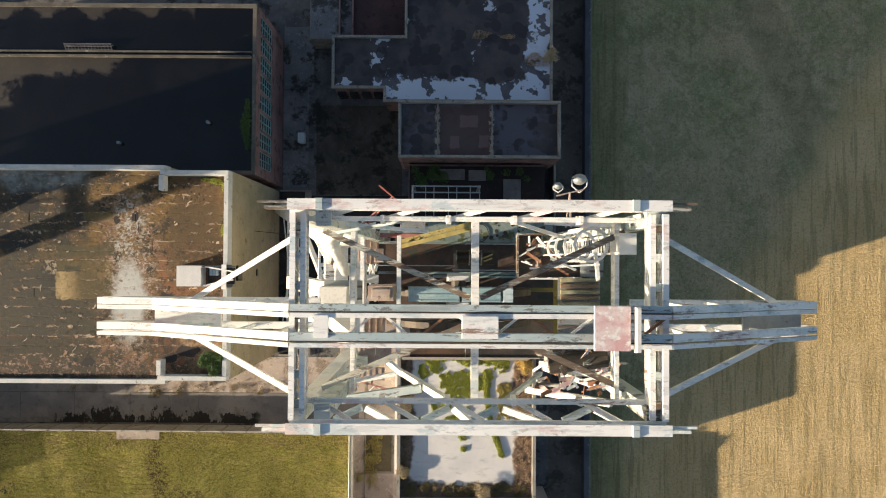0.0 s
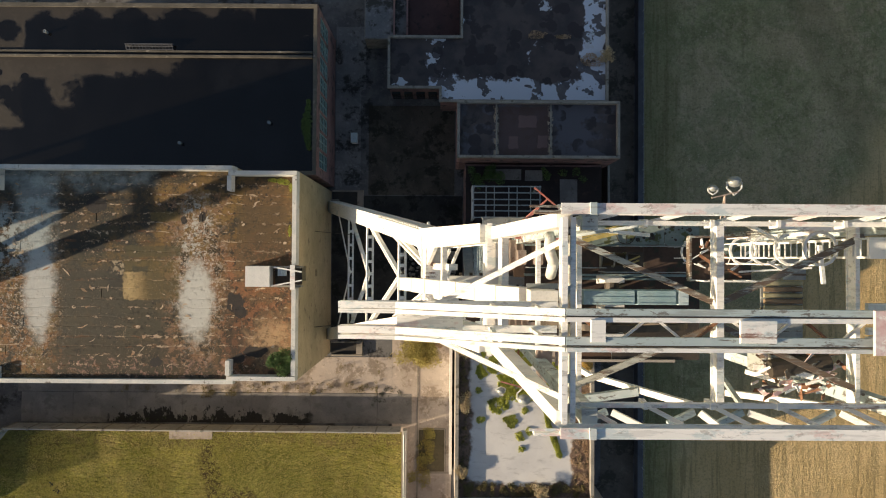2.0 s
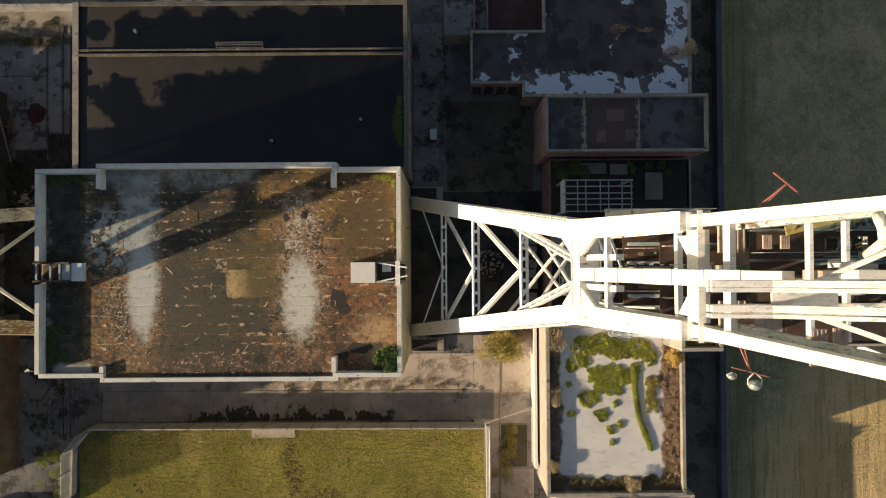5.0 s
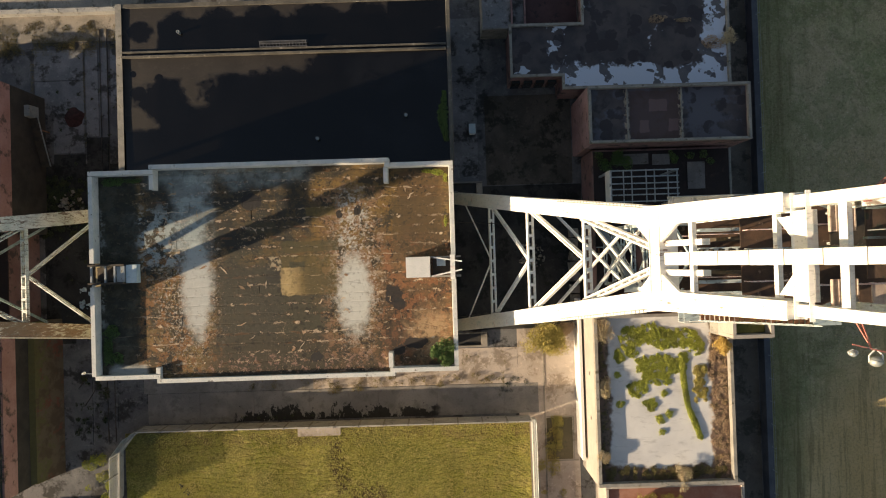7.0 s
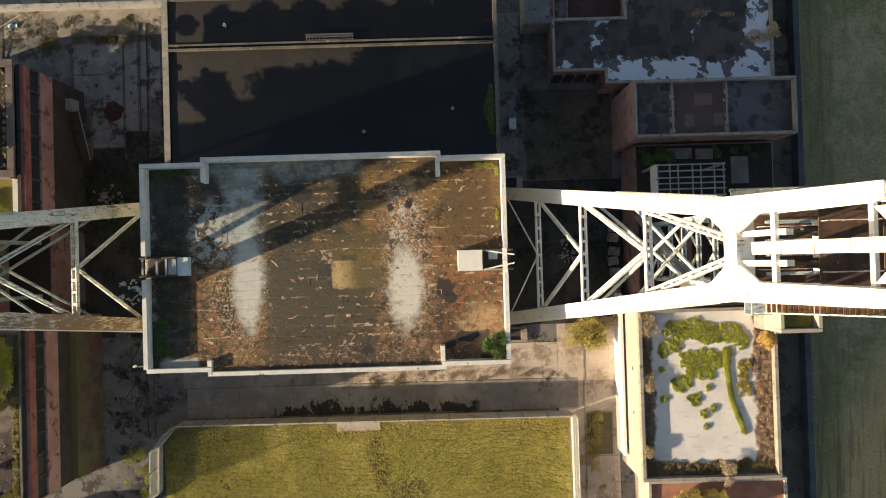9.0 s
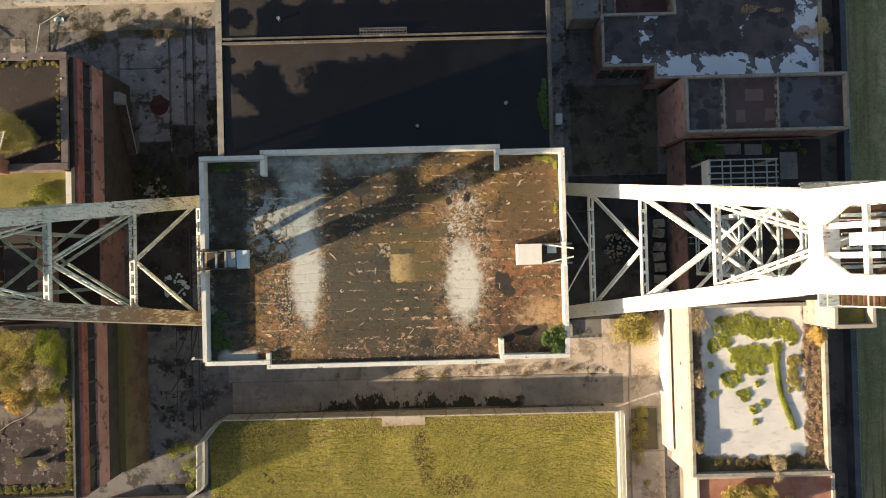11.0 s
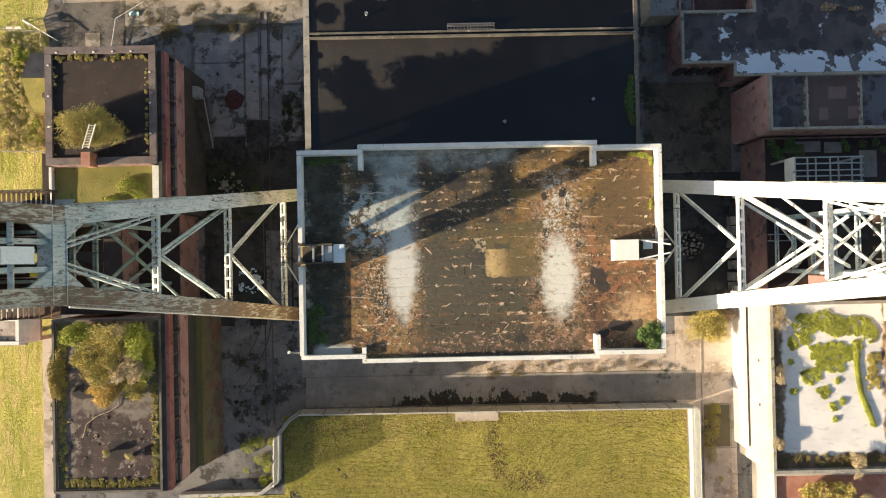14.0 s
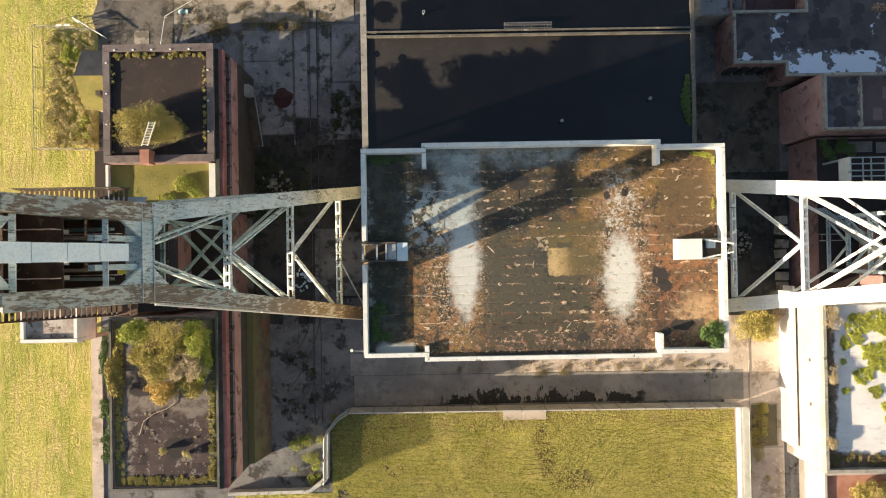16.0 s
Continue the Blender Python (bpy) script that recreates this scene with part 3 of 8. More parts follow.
    # West parapet's shade painted in as a dark strip, with mossy green blotches
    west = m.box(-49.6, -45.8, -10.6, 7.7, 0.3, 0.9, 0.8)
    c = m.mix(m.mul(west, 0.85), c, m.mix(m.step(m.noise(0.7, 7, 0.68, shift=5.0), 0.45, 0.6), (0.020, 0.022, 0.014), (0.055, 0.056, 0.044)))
    c = m.mix(m.mul(m.box(-48.2, -45.2, -10.4, -9.2, 0.3, 0.8, 0.8), 0.8), c, (0.42, 0.43, 0.40))
    c = m.mix(m.mul(m.box(-49.6, -48.7, -6.0, 6.0, 0.2, 0.7, 1.1), m.mul(m.step(m.noise(1.1, 6, 0.66, shift=9.0), 0.5, 0.58), 0.7)), c, (0.30, 0.31, 0.29))
    wash = m.mul(m.box(-45.0, -31.0, 6.3, 7.8, 0.9, 1.4, 0.6), m.add(0.25, m.mul(m.step(m.noise(0.7, 7, 0.68, shift=27.0), 0.42, 0.56), 0.4)))
    c = m.mix(wash, c, (0.38, 0.44, 0.43))
    c = m.mix(m.mul(m.step(m.noise(2.6, 8, 0.74, shift=5.0), 0.57, 0.62), 0.3), c, (0.05, 0.045, 0.03))
    return m.done(c, 0.8, 0.0, m.add(m.mul(g, 0.5), m.add(m.mul(tear, 0.8), m.mul(gap, -0.15))), 0.8, 0.08)


HOUSE_ROOF = house_roof()


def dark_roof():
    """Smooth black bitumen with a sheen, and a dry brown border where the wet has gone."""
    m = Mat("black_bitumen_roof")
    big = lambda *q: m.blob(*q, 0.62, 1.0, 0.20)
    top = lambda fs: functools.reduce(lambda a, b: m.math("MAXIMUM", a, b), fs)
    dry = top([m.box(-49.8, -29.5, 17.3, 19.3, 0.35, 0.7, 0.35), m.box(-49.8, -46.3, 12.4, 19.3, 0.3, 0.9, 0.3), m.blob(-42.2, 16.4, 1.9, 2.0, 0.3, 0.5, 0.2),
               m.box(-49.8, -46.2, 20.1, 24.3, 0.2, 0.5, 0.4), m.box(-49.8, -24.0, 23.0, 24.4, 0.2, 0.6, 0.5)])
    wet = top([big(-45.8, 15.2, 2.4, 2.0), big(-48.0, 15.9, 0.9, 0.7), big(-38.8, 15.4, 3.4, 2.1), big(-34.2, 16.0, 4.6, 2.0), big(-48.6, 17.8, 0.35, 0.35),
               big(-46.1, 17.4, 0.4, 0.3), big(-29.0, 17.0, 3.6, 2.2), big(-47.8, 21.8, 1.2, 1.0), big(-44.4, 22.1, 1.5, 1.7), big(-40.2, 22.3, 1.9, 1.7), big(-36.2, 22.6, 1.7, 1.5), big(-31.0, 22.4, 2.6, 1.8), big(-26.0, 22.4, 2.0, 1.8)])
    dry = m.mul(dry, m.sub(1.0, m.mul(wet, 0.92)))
    c = m.mix(m.step(m.noise(0.4, 6, 0.6), 0.35, 0.65), (0.0024, 0.0020, 0.0018), (0.0036, 0.0030, 0.0027))
    dust = m.noise(0.8, 8, 0.7, shift=12.0)
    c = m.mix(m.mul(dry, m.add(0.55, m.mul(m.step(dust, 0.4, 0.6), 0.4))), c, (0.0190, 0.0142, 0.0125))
    c = m.mix(m.mul(m.step(m.noise(0.5, 8, 0.7, shift=4.0), 0.60, 0.72), 0.25), c, (0.010, 0.009, 0.009))
    film = m.mul(m.box(-27.5, -18.8, 9.0, 19.0, 1.2, 2.2, 0.35), m.step(m.noise(0.35, 6, 0.62, shift=14.0), 0.40, 0.58))
    c = m.mix(m.mul(film, 0.7), c, (0.0090, 0.0092, 0.0105))
    c = m.mix(m.mul(m.mul(m.step(m.noise(2.6, 6, 0.7, stretch=(0.35, 1.6, 1.0), shift=27.0), 0.64, 0.68), m.step(m.noise(0.3, 3, 0.5, shift=5.0), 0.5, 0.6)), 0.5), c, (0.04, 0.038, 0.038))
    speck = m.noise(3.2, 8, 0.76, shift=16.0)
    c = m.mix(m.mul(m.step(speck, 0.50, 0.60), m.add(0.15, m.mul(dry, 0.35))), c, (0.0060, 0.0048, 0.0042))
    c = m.mix(m.mul(m.mul(m.step(m.noise(1.1, 7, 0.72, stretch=(1.0, 1.8, 1.0), shift=9.0), 0.56, 0.62), dry), 0.5), c, (0.034, 0.027, 0.024))
    g = m.noise(6.0, 6, 0.65)
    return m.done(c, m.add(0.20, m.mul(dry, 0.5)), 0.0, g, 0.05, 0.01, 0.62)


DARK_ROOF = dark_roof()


def wet_roof(name, lo, hi, pale=(0.55, 0.60, 0.67), shift=0.0):
    """Dark moss and bitumen with bare pale membrane showing in ragged patches."""
    m = Mat(name)
    k = m.add(m.noise(0.26, 7, 0.60, shift=shift, warp=0.3), m.mul(m.sub(m.noise(1.1, 3, 0.5, shift=2.0), 0.5), 0.22))
    c = m.mix(m.step(m.noise(0.5, 6, 0.6), 0.35, 0.65), (0.046, 0.041, 0.047), (0.088, 0.074, 0.072))
    c = m.mix(m.step(k, lo, hi), c, pale)
    blot = m.add(m.cells(0.62).outputs["Distance"], m.mul(m.sub(m.noise(1.6, 4, 0.6, shift=3.0), 0.5), 0.35))
    c = m.mix(m.mul(m.sub(1.0, m.step(blot, 0.40, 0.46)), m.mul(m.step(m.noise(0.3, 4, 0.6, shift=8.0 + shift), 0.44, 0.52), 0.9)), c, (0.034, 0.028, 0.033))
    g = m.noise(5.0, 6, 0.65)
    return m, c, g


m_, c_, g_ = wet_roof("mossy_membrane_roof", 0.60, 0.62)
edge_ = m_.math("MAXIMUM", m_.box(8.8, 11.3, 16.5, 30.0, 0.15, 1.6, 0.55), m_.box(-7.6, 11.3, 16.4, 18.9, 0.15, 1.5, 0.5))
spots_ = m_.step(m_.noise(0.75, 3, 0.5, shift=11.0), 0.53, 0.555)
c_ = m_.mix(m_.mul(edge_, m_.sub(1.0, m_.mul(spots_, 0.9))), c_, (0.60, 0.67, 0.78))
MOSS_ROOF = m_.done(c_, 0.75, 0.0, g_, 0.4, 0.03)
m_, c_, g_ = wet_roof("blotched_block_roof", 0.47, 0.53, (0.088, 0.090, 0.110), 6.0)
c_ = m_.mix(m_.mul(m_.box(-0.4, 4.6, 10.4, 15.3, 0.1, 0.4, 0.7), 0.8), c_, (0.085, 0.05, 0.045))
for sx in (-0.6, 4.8):
    c_ = m_.mix(m_.mul(m_.box(sx - 0.25, sx + 0.2, 10.4, 15.4, 0.1, 0.25, 1.5), m_.step(m_.noise(1.8, 5, 0.7), 0.42, 0.55)), c_, (0.40, 0.34, 0.26))
for px_, py_, rx_ in ((2.5, 13.8, 0.9), (4.0, 11.8, 0.5), (1.1, 11.7, 0.45)):
    c_ = m_.mix(m_.mul(m_.box(px_ - rx_, px_ + rx_, py_ - 0.6, py_ + 0.6, 0.06, 0.2, 1.2), 0.6), c_, (0.20, 0.13, 0.125))
BLOCK_ROOF = m_.done(c_, 0.75, 0.0, g_, 0.4, 0.03)


def membrane():
    m = Mat("pale_roof_membrane")
    c = m.mix(m.step(m.noise(0.25, 6, 0.6), 0.35, 0.65), (0.62, 0.61, 0.60), (0.72, 0.71, 0.69))
    st = m.noise(0.9, 7, 0.65, stretch=(0.5, 1.6, 1.0))
    c = m.mix(m.mul(m.step(st, 0.52, 0.68), 0.45), c, (0.32, 0.31, 0.30))
    soil_tone = m.mix(m.step(m.noise(2.0, 8, 0.72, shift=4.0), 0.45, 0.58), (0.20, 0.13, 0.095), (0.10, 0.075, 0.045))
    soil = m.sub(1.0, m.box(-2.9, 7.3, -22.4, -5.0, 0.2, 1.0, 0.5))
    c = m.mix(soil, c, soil_tone)
    g = m.noise(5.0, 6, 0.6)
    return m.done(c, 0.75, 0.0, m.add(g, soil), 0.3, 0.02)


MEMBRANE = membrane()


def plant_roof():
    m = Mat("overgrown_dark_roof")
    c = m.mix(m.step(m.noise(0.35, 6, 0.62), 0.4, 0.6), (0.016, 0.010, 0.012), (0.042, 0.026, 0.027))
    sh = m.node("ShaderNodeTexBrick")
    m.t.links.new(m.pos, sh.inputs["Vector"])
    for k, v in (("Scale", 1.0), ("Mortar Size", 0.03), ("Brick Width", 1.9), ("Row Height", 1.0), ("Mortar Smooth", 0.5)):
        sh.inputs[k].default_value = v
    sh.inputs["Color1"].default_value, sh.inputs["Color2"].default_value = (0, 0, 0, 1), (1, 1, 1, 1)
    c = m.mix(m.mul(m.mul(sh.outputs["Color"], m.step(m.noise(0.5, 6, 0.66, shift=23.0), 0.42, 0.56)), 0.5), c, (0.095, 0.066, 0.062))
    c = m.mix(m.mul(m.mul(sh.outputs["Fac"], m.step(m.noise(0.8, 6, 0.66, shift=3.0), 0.45, 0.55)), 0.7), c, (0.018, 0.013, 0.013))
    c = m.mix(m.mul(m.step(m.noise(1.5, 8, 0.74, shift=5.0), 0.555, 0.59), 0.8), c, (0.19, 0.16, 0.15))
    soil = m.mul(m.box(-74.4, -64.0, -16.3, -6.0, 0.4, 2.2, 0.5), m.add(0.45, m.mul(m.step(m.noise(0.7, 8, 0.7, shift=13.0), 0.42, 0.54), 0.5)))
    soil = m.math("MAXIMUM", soil, m.mul(m.box(-74.4, -72.3, -23.4, -6.0, 0.3, 1.2, 0.6), m.step(m.noise(0.9, 8, 0.7, shift=33.0), 0.42, 0.54)))
    c = m.mix(soil, c, m.mix(m.noise(2.6, 7, 0.72), (0.08, 0.07, 0.06), (0.25, 0.215, 0.19)))
    hole = m.math("MAXIMUM", m.blob(-68.2, -19.5, 1.2, 1.0, 0.6, 0.9, 0.12), m.blob(-71.5, -13.9, 1.1, 0.7, 0.6, 0.9, 0.15))
    c = m.mix(m.mul(hole, 0.92), c, (0.014, 0.012, 0.014))
    edge = m.sub(1.0, m.box(-73.2, -64.9, -22.5, -7.5, 0.2, 0.9, 0.6))
    c = m.mix(m.mul(edge, 0.8), c, (0.095, 0.10, 0.035))
    g = m.noise(5.0, 6, 0.65)
    return m.done(c, 0.9, 0.0, g, 0.4, 0.03)


PLANT_ROOF = plant_roof()
TURF_ROOF = simple("mossy_turf_roof", (0.17, 0.16, 0.04), (0.24, 0.21, 0.06), 0.5, 0.95, 0.0, 5.0, 0.6, 0.06, (0.07, 0.09, 0.02), 0.58, 0.7)
BROWN_ROOF = simple("brown_bare_roof", (0.015, 0.010, 0.010), (0.026, 0.016, 0.014), 0.4, 0.85, 0.0, 6.0, 0.3, 0.02, (0.055, 0.030, 0.024), 0.55, 0.70)

# ---- building helpers ----
def mesh_of(bm, name, material, smooth=False):
    me = bpy.data.meshes.new(name)
    bm.to_mesh(me)
    bm.free()
    me.materials.append(material)
    if smooth:
        for p in me.polygons:
            p.use_smooth = True
    return me


def part(name, bm, material, parent, label="", smooth=False):
    ob = new(name, mesh_of(bm, name, material, smooth))
    if parent is not None:
        ob.parent = parent
        ob.matrix_parent_inverse = parent.matrix_basis.inverted()
    return tagged(ob, label) if label else ob


def thing(name, at, label, category, group="", kind=""):
    ob = new(name)
    ob.empty_display_size = 0.5
    ob.matrix_basis = Matrix.Translation(at)
    return tagged(ob, label, category, group, kind)


def solid(name, bm, material, label, category, kind="", group="", smooth=False):
    ob = new(name, mesh_of(bm, name, material, smooth))
    return tagged(ob, label, category, group, kind)


def B():
    return bmesh.new()


CUBE = ((0, 1, 3, 2), (4, 6, 7, 5), (0, 4, 5, 1), (2, 3, 7, 6), (0, 2, 6, 4), (1, 5, 7, 3))


def hexa(bm, pts):
    """Eight corners in the order x, y, z as bits (x slowest)."""
    v = [bm.verts.new(p) for p in pts]
    made = [bm.faces.new([v[i] for i in f]) for f in CUBE]
    bmesh.ops.recalc_face_normals(bm, faces=made)


def box(bm, x0, x1, y0, y1, z0, z1, top=0.0):
    """A block; top: how far its upper edge draws in."""
    x0, x1, y0, y1 = min(x0, x1), max(x0, x1), min(y0, y1), max(y0, y1)
    pts = []
    for i in (0, 1):
        for j in (0, 1):
            for k in (0, 1):
                d = top if k else 0.0
                pts.append(((x0 + d, x1 - d)[i], (y0 + d, y1 - d)[j], (z0, z1)[k]))
    hexa(bm, pts)


def beam(bm, p, q, w, h, side=(0, 1, 0), w2=None, h2=None):
    """A square bar from p to q: w across (along side), h deep."""
    p, q = Vector(p), Vector(q)
    d = (q - p).normalized()
    s = Vector(side)
    s = (s - d * s.dot(d))
    if s.length < 1e-4:
        s = Vector((1, 0, 0)) - d * d.x
    s.normalize()
    n = d.cross(s)
    pts = []
    for e_, ww, hh in ((p, w, h), (q, w2 or w, h2 or h)):
        for i in (-0.5, 0.5):
            for k in (-0.5, 0.5):
                pts.append(e_ + s * (i * ww) + n * (k * hh))
    hexa(bm, pts)


def ibeam(bm, p, q, w, h, side=(0, 1, 0), t=0.05):
    """A rolled section: two flanges across side and a web, in one skin."""
    p, q = Vector(p), Vector(q)
    d = (q - p).normalized()
    s = Vector(side)
    s = (s - d * s.dot(d)).normalized()
    n = d.cross(s)
    a_, b_, c, k = w / 2, t / 2, h / 2, h / 2 - t
    prof = ((-a_, -c), (a_, -c), (a_, -k), (b_, -k), (b_, k), (a_, k), (a_, c), (-a_, c), (-a_, k), (-b_, k), (-b_, -k), (-a_, -k))
    lo = [bm.verts.new(p + s * u + n * v) for u, v in prof]
    hi = [bm.verts.new(q + s * u + n * v) for u, v in prof]
    fs = [bm.faces.new(lo[::-1]), bm.faces.new(hi)]
    for i in range(12):
        fs.append(bm.faces.new((lo[i], lo[(i + 1) % 12], hi[(i + 1) % 12], hi[i])))
    bmesh.ops.recalc_face_normals(bm, faces=fs)


def rod(bm, p, q, r, n=8, r2=None):
    p, q = Vector(p), Vector(q)
    d = q - p
    m = Matrix.Translation((p + q) / 2) @ d.to_track_quat("Z", "Y").to_matrix().to_4x4()
    bmesh.ops.create_cone(bm, cap_ends=True, segments=n, radius1=r, radius2=r if r2 is None else r2, depth=d.length, matrix=m)


def ring(bm, centre, r, t, normal=(0, 0, 1), n=20):
    """A hoop of square section, in one skin."""
    q = Vector(normal).to_track_quat("Z", "Y")
    loops = []
    for i in range(n):
        c_, s_ = math.cos(2 * math.pi * i / n), math.sin(2 * math.pi * i / n)
        loops.append([bm.verts.new(Vector(centre) + q @ Vector(((r + u) * c_, (r + u) * s_, v))) for u, v in ((-t / 2, -t / 2), (t / 2, -t / 2), (t / 2, t / 2), (-t / 2, t / 2))])
    fs = []
    for i in range(n):
        a_, b_ = loops[i], loops[(i + 1) % n]
        for k in range(4):
            fs.append(bm.faces.new((a_[k], b_[k], b_[(k + 1) % 4], a_[(k + 1) % 4])))
    bmesh.ops.recalc_face_normals(bm, faces=fs)


def plate(bm, pts, t, up=(0, 0, 1)):
    """A flat polygon plate of thickness t."""
    u = Vector(up) * t
    lo = [bm.verts.new(Vector(p)) for p in pts]
    hi = [bm.verts.new(Vector(p) + u) for p in pts]
    fs = [bm.faces.new(lo[::-1]), bm.faces.new(hi)]
    n = len(pts)
    for i in range(n):
        fs.append(bm.faces.new((lo[i], lo[(i + 1) % n], hi[(i + 1) % n], hi[i])))
    bmesh.ops.recalc_face_normals(bm, faces=fs)


def wall(bm, along, at, thick, a0, a1, z0, z1, holes=()):
    """A wall on the line along ('x' or 'y') at 'at', with holes (a, b, low, high) right through."""
    cuts = sorted({a0, a1, *[h[0] for h in holes], *[h[1] for h in holes]})
    for u, v in zip(cuts, cuts[1:]):
        inside = sorted((h[2], h[3]) for h in holes if h[0] <= u + 1e-6 and h[1] >= v - 1e-6)
        z = z0
        for lo, hi in inside + [(z1, z1)]:
            if lo - z > 1e-4:
                if along == "x":
                    box(bm, u, v, at, at + thick, z, lo)
                else:
                    box(bm, at, at + thick, u, v, z, lo)
            z = hi


def wall_parts(name, material, parent, along, at, thick, a0, a1, z0, z1, holes=(), label=""):
    """The same wall, each piece between the openings a part of its own."""
    cuts = sorted({a0, a1, *[h[0] for h in holes], *[h[1] for h in holes]})
    for u, v in zip(cuts, cuts[1:]):
        z = z0
        for lo, hi in sorted((h[2], h[3]) for h in holes if h[0] <= u + 1e-6 and h[1] >= v - 1e-6) + [(z1, z1)]:
            if lo - z > 1e-4:
                bm = B()
                if along == "x":
                    box(bm, u, v, at, at + thick, z, lo)
                else:
                    box(bm, at, at + thick, u, v, z, lo)
                part(name, bm, material, parent, label)
            z = hi


def window(parent, along, at, depth, a0, a1, z0, z1, nx, nz, mat_, label=""):
    """A window in an opening: frame with bars, and each pane."""
    bm = B()
    t = 0.07
    def put(u, v, lo, hi, d0, d1):
        if along == "x":
            box(bm, u, v, at + d0, at + d1, lo, hi)
        else:
            box(bm, at + d0, at + d1, u, v, lo, hi)
    put(a0, a1, z0, z0 + t, 0, depth)
    put(a0, a1, z1 - t, z1, 0, depth)
    for i in range(nx + 1):
        u = a0 + (a1 - a0 - t) * i / nx
        put(u, u + t, z0 + t, z1 - t, 0, depth)
    for k in range(1, nz):
        z = z0 + (z1 - z0) * k / nz
        put(a0 + t, a1 - t, z - t / 2, z + t / 2, 0.01, depth - 0.01)
    w = part("window", bm, mat_, parent, label)
    for i in range(nx):
        for k in range(nz):
            bm = B()
            u0, u1 = a0 + (a1 - a0) * i / nx + t, a0 + (a1 - a0) * (i + 1) / nx - t / 2
            q0, q1 = z0 + (z1 - z0) * k / nz + t / 2, z0 + (z1 - z0) * (k + 1) / nz - t / 2
            if along == "x":
                box(bm, u0, u1, at + depth * 0.4, at + depth * 0.4 + 0.012, q0, q1)
            else:
                box(bm, at + depth * 0.4, at + depth * 0.4 + 0.012, u0, u1, q0, q1)
            part("pane", bm, GLASS, w)
    return w


def coping(name, parent, mat_, x0, x1, y0, y1, z, h, t, label=""):
    """Four parapet walls round a roof, butted end to end."""
    for u0, u1, v0, v1 in ((x0, x1, y0, y0 + t), (x0, x1, y1 - t, y1), (x0, x0 + t, y0 + t, y1 - t), (x1 - t, x1, y0 + t, y1 - t)):
        bm = B()
        box(bm, u0, u1, v0, v1, z, z + h, 0.02)
        part(name, bm, mat_, parent, label)


def sheet(bm, x0, x1, y0, y1, z, nx, ny, bumps=0.0, scale=0.3, drop=None):
    """A gridded surface, a little uneven."""
    rows_ = []
    for j in range(ny + 1):
        line = []
        for i in range(nx + 1):
            x, y = x0 + (x1 - x0) * i / nx, y0 + (y1 - y0) * j / ny
            line.append(bm.verts.new((x, y, z + bumps * noise.noise(Vector((x * scale, y * scale, 3.1))))))
        rows_.append(line)
    for j in range(ny):
        for i in range(nx):
            bm.faces.new((rows_[j][i], rows_[j][i + 1], rows_[j + 1][i + 1], rows_[j + 1][i]))


def poly(bm, pts, z0, z1):
    plate(bm, [(x, y, z0) for x, y in pts], z1 - z0)


def leaves(data, rng, centre, radii, n, size, shell=0.45):
    """Small folded leaves through an uneven ball. data: (verts, faces)."""
    verts, faces = data
    for _ in range(n):
        d = Vector((rng.gauss(0, 1), rng.gauss(0, 1), rng.gauss(0, 1)))
        if d.length < 1e-3:
            continue
        d.normalize()
        r = shell + (1 - shell) * rng.random() ** 0.6
        r *= 0.72 + 0.5 * noise.noise(Vector((d.x * 1.7 + centre[0], d.y * 1.7 + centre[1], d.z * 1.7)))
        c = Vector((centre[0] + d.x * radii[0] * r, centre[1] + d.y * radii[1] * r, centre[2] + d.z * radii[2] * r))
        u = Vector((rng.gauss(0, 1), rng.gauss(0, 1), rng.gauss(0, 0.6))).normalized()
        v = u.cross(Vector((rng.gauss(0, 1), rng.gauss(0, 1), rng.gauss(0, 1)))).normalized()
        s = size * rng.uniform(0.6, 1.4)
        k = len(verts)
        w = u.cross(v) * (s * 0.25)
        verts += [c - u * s, c - v * (s * 0.55) + w, c + u * s, c + v * (s * 0.55) + w]
        faces += [(k, k + 1, k + 2), (k, k + 2, k + 3)]


def leaf_mesh(name, data, material):
    me = bpy.data.meshes.new(name)
    me.from_pydata([tuple(v) for v in data[0]], [], data[1])
    me.materials.append(material)
    return me


def bush(name, at, radii, seed, material, label, category="shrub", n=1400, size=0.13, stems=7, clumps=9, group="", trunk=None):
    """Stems from one root and a crown of leaf clumps of uneven outline."""
    rng = random.Random(seed)
    root = thing(name, at, label, category, group)
    x, y, z = at
    bm = B()
    spots = []
    for i in range(clumps):
        a_ = 2 * math.pi * i / clumps + rng.uniform(-0.5, 0.5)
        r = rng.uniform(0.15, 0.78)
        spots.append((x + radii[0] * r * math.cos(a_), y + radii[1] * r * math.sin(a_), z + radii[2] * rng.uniform(0.55, 1.25)))
    for i in range(min(stems, clumps)):
        q = spots[i]
        mid = Vector((x, y, z)).lerp(Vector(q), 0.5) + Vector((rng.uniform(-0.1, 0.1), rng.uniform(-0.1, 0.1), 0.1))
        rod(bm, (x + rng.uniform(-0.1, 0.1), y + rng.uniform(-0.1, 0.1), z), mid, 0.05, 6, 0.035)
        rod(bm, mid, q, 0.035, 5, 0.012)
    part("stems", bm, BARK, root)
    data = ([], [])
    for q in spots:
        k = rng.uniform(0.45, 0.7)
        leaves(data, rng, q, (radii[0] * k, radii[1] * k, radii[2] * k), 3 * n // clumps, size * 0.58)
    ob = new("crown", leaf_mesh("crown", data, material))
    ob.parent = root
    ob.matrix_parent_inverse = root.matrix_basis.inverted()
    return root


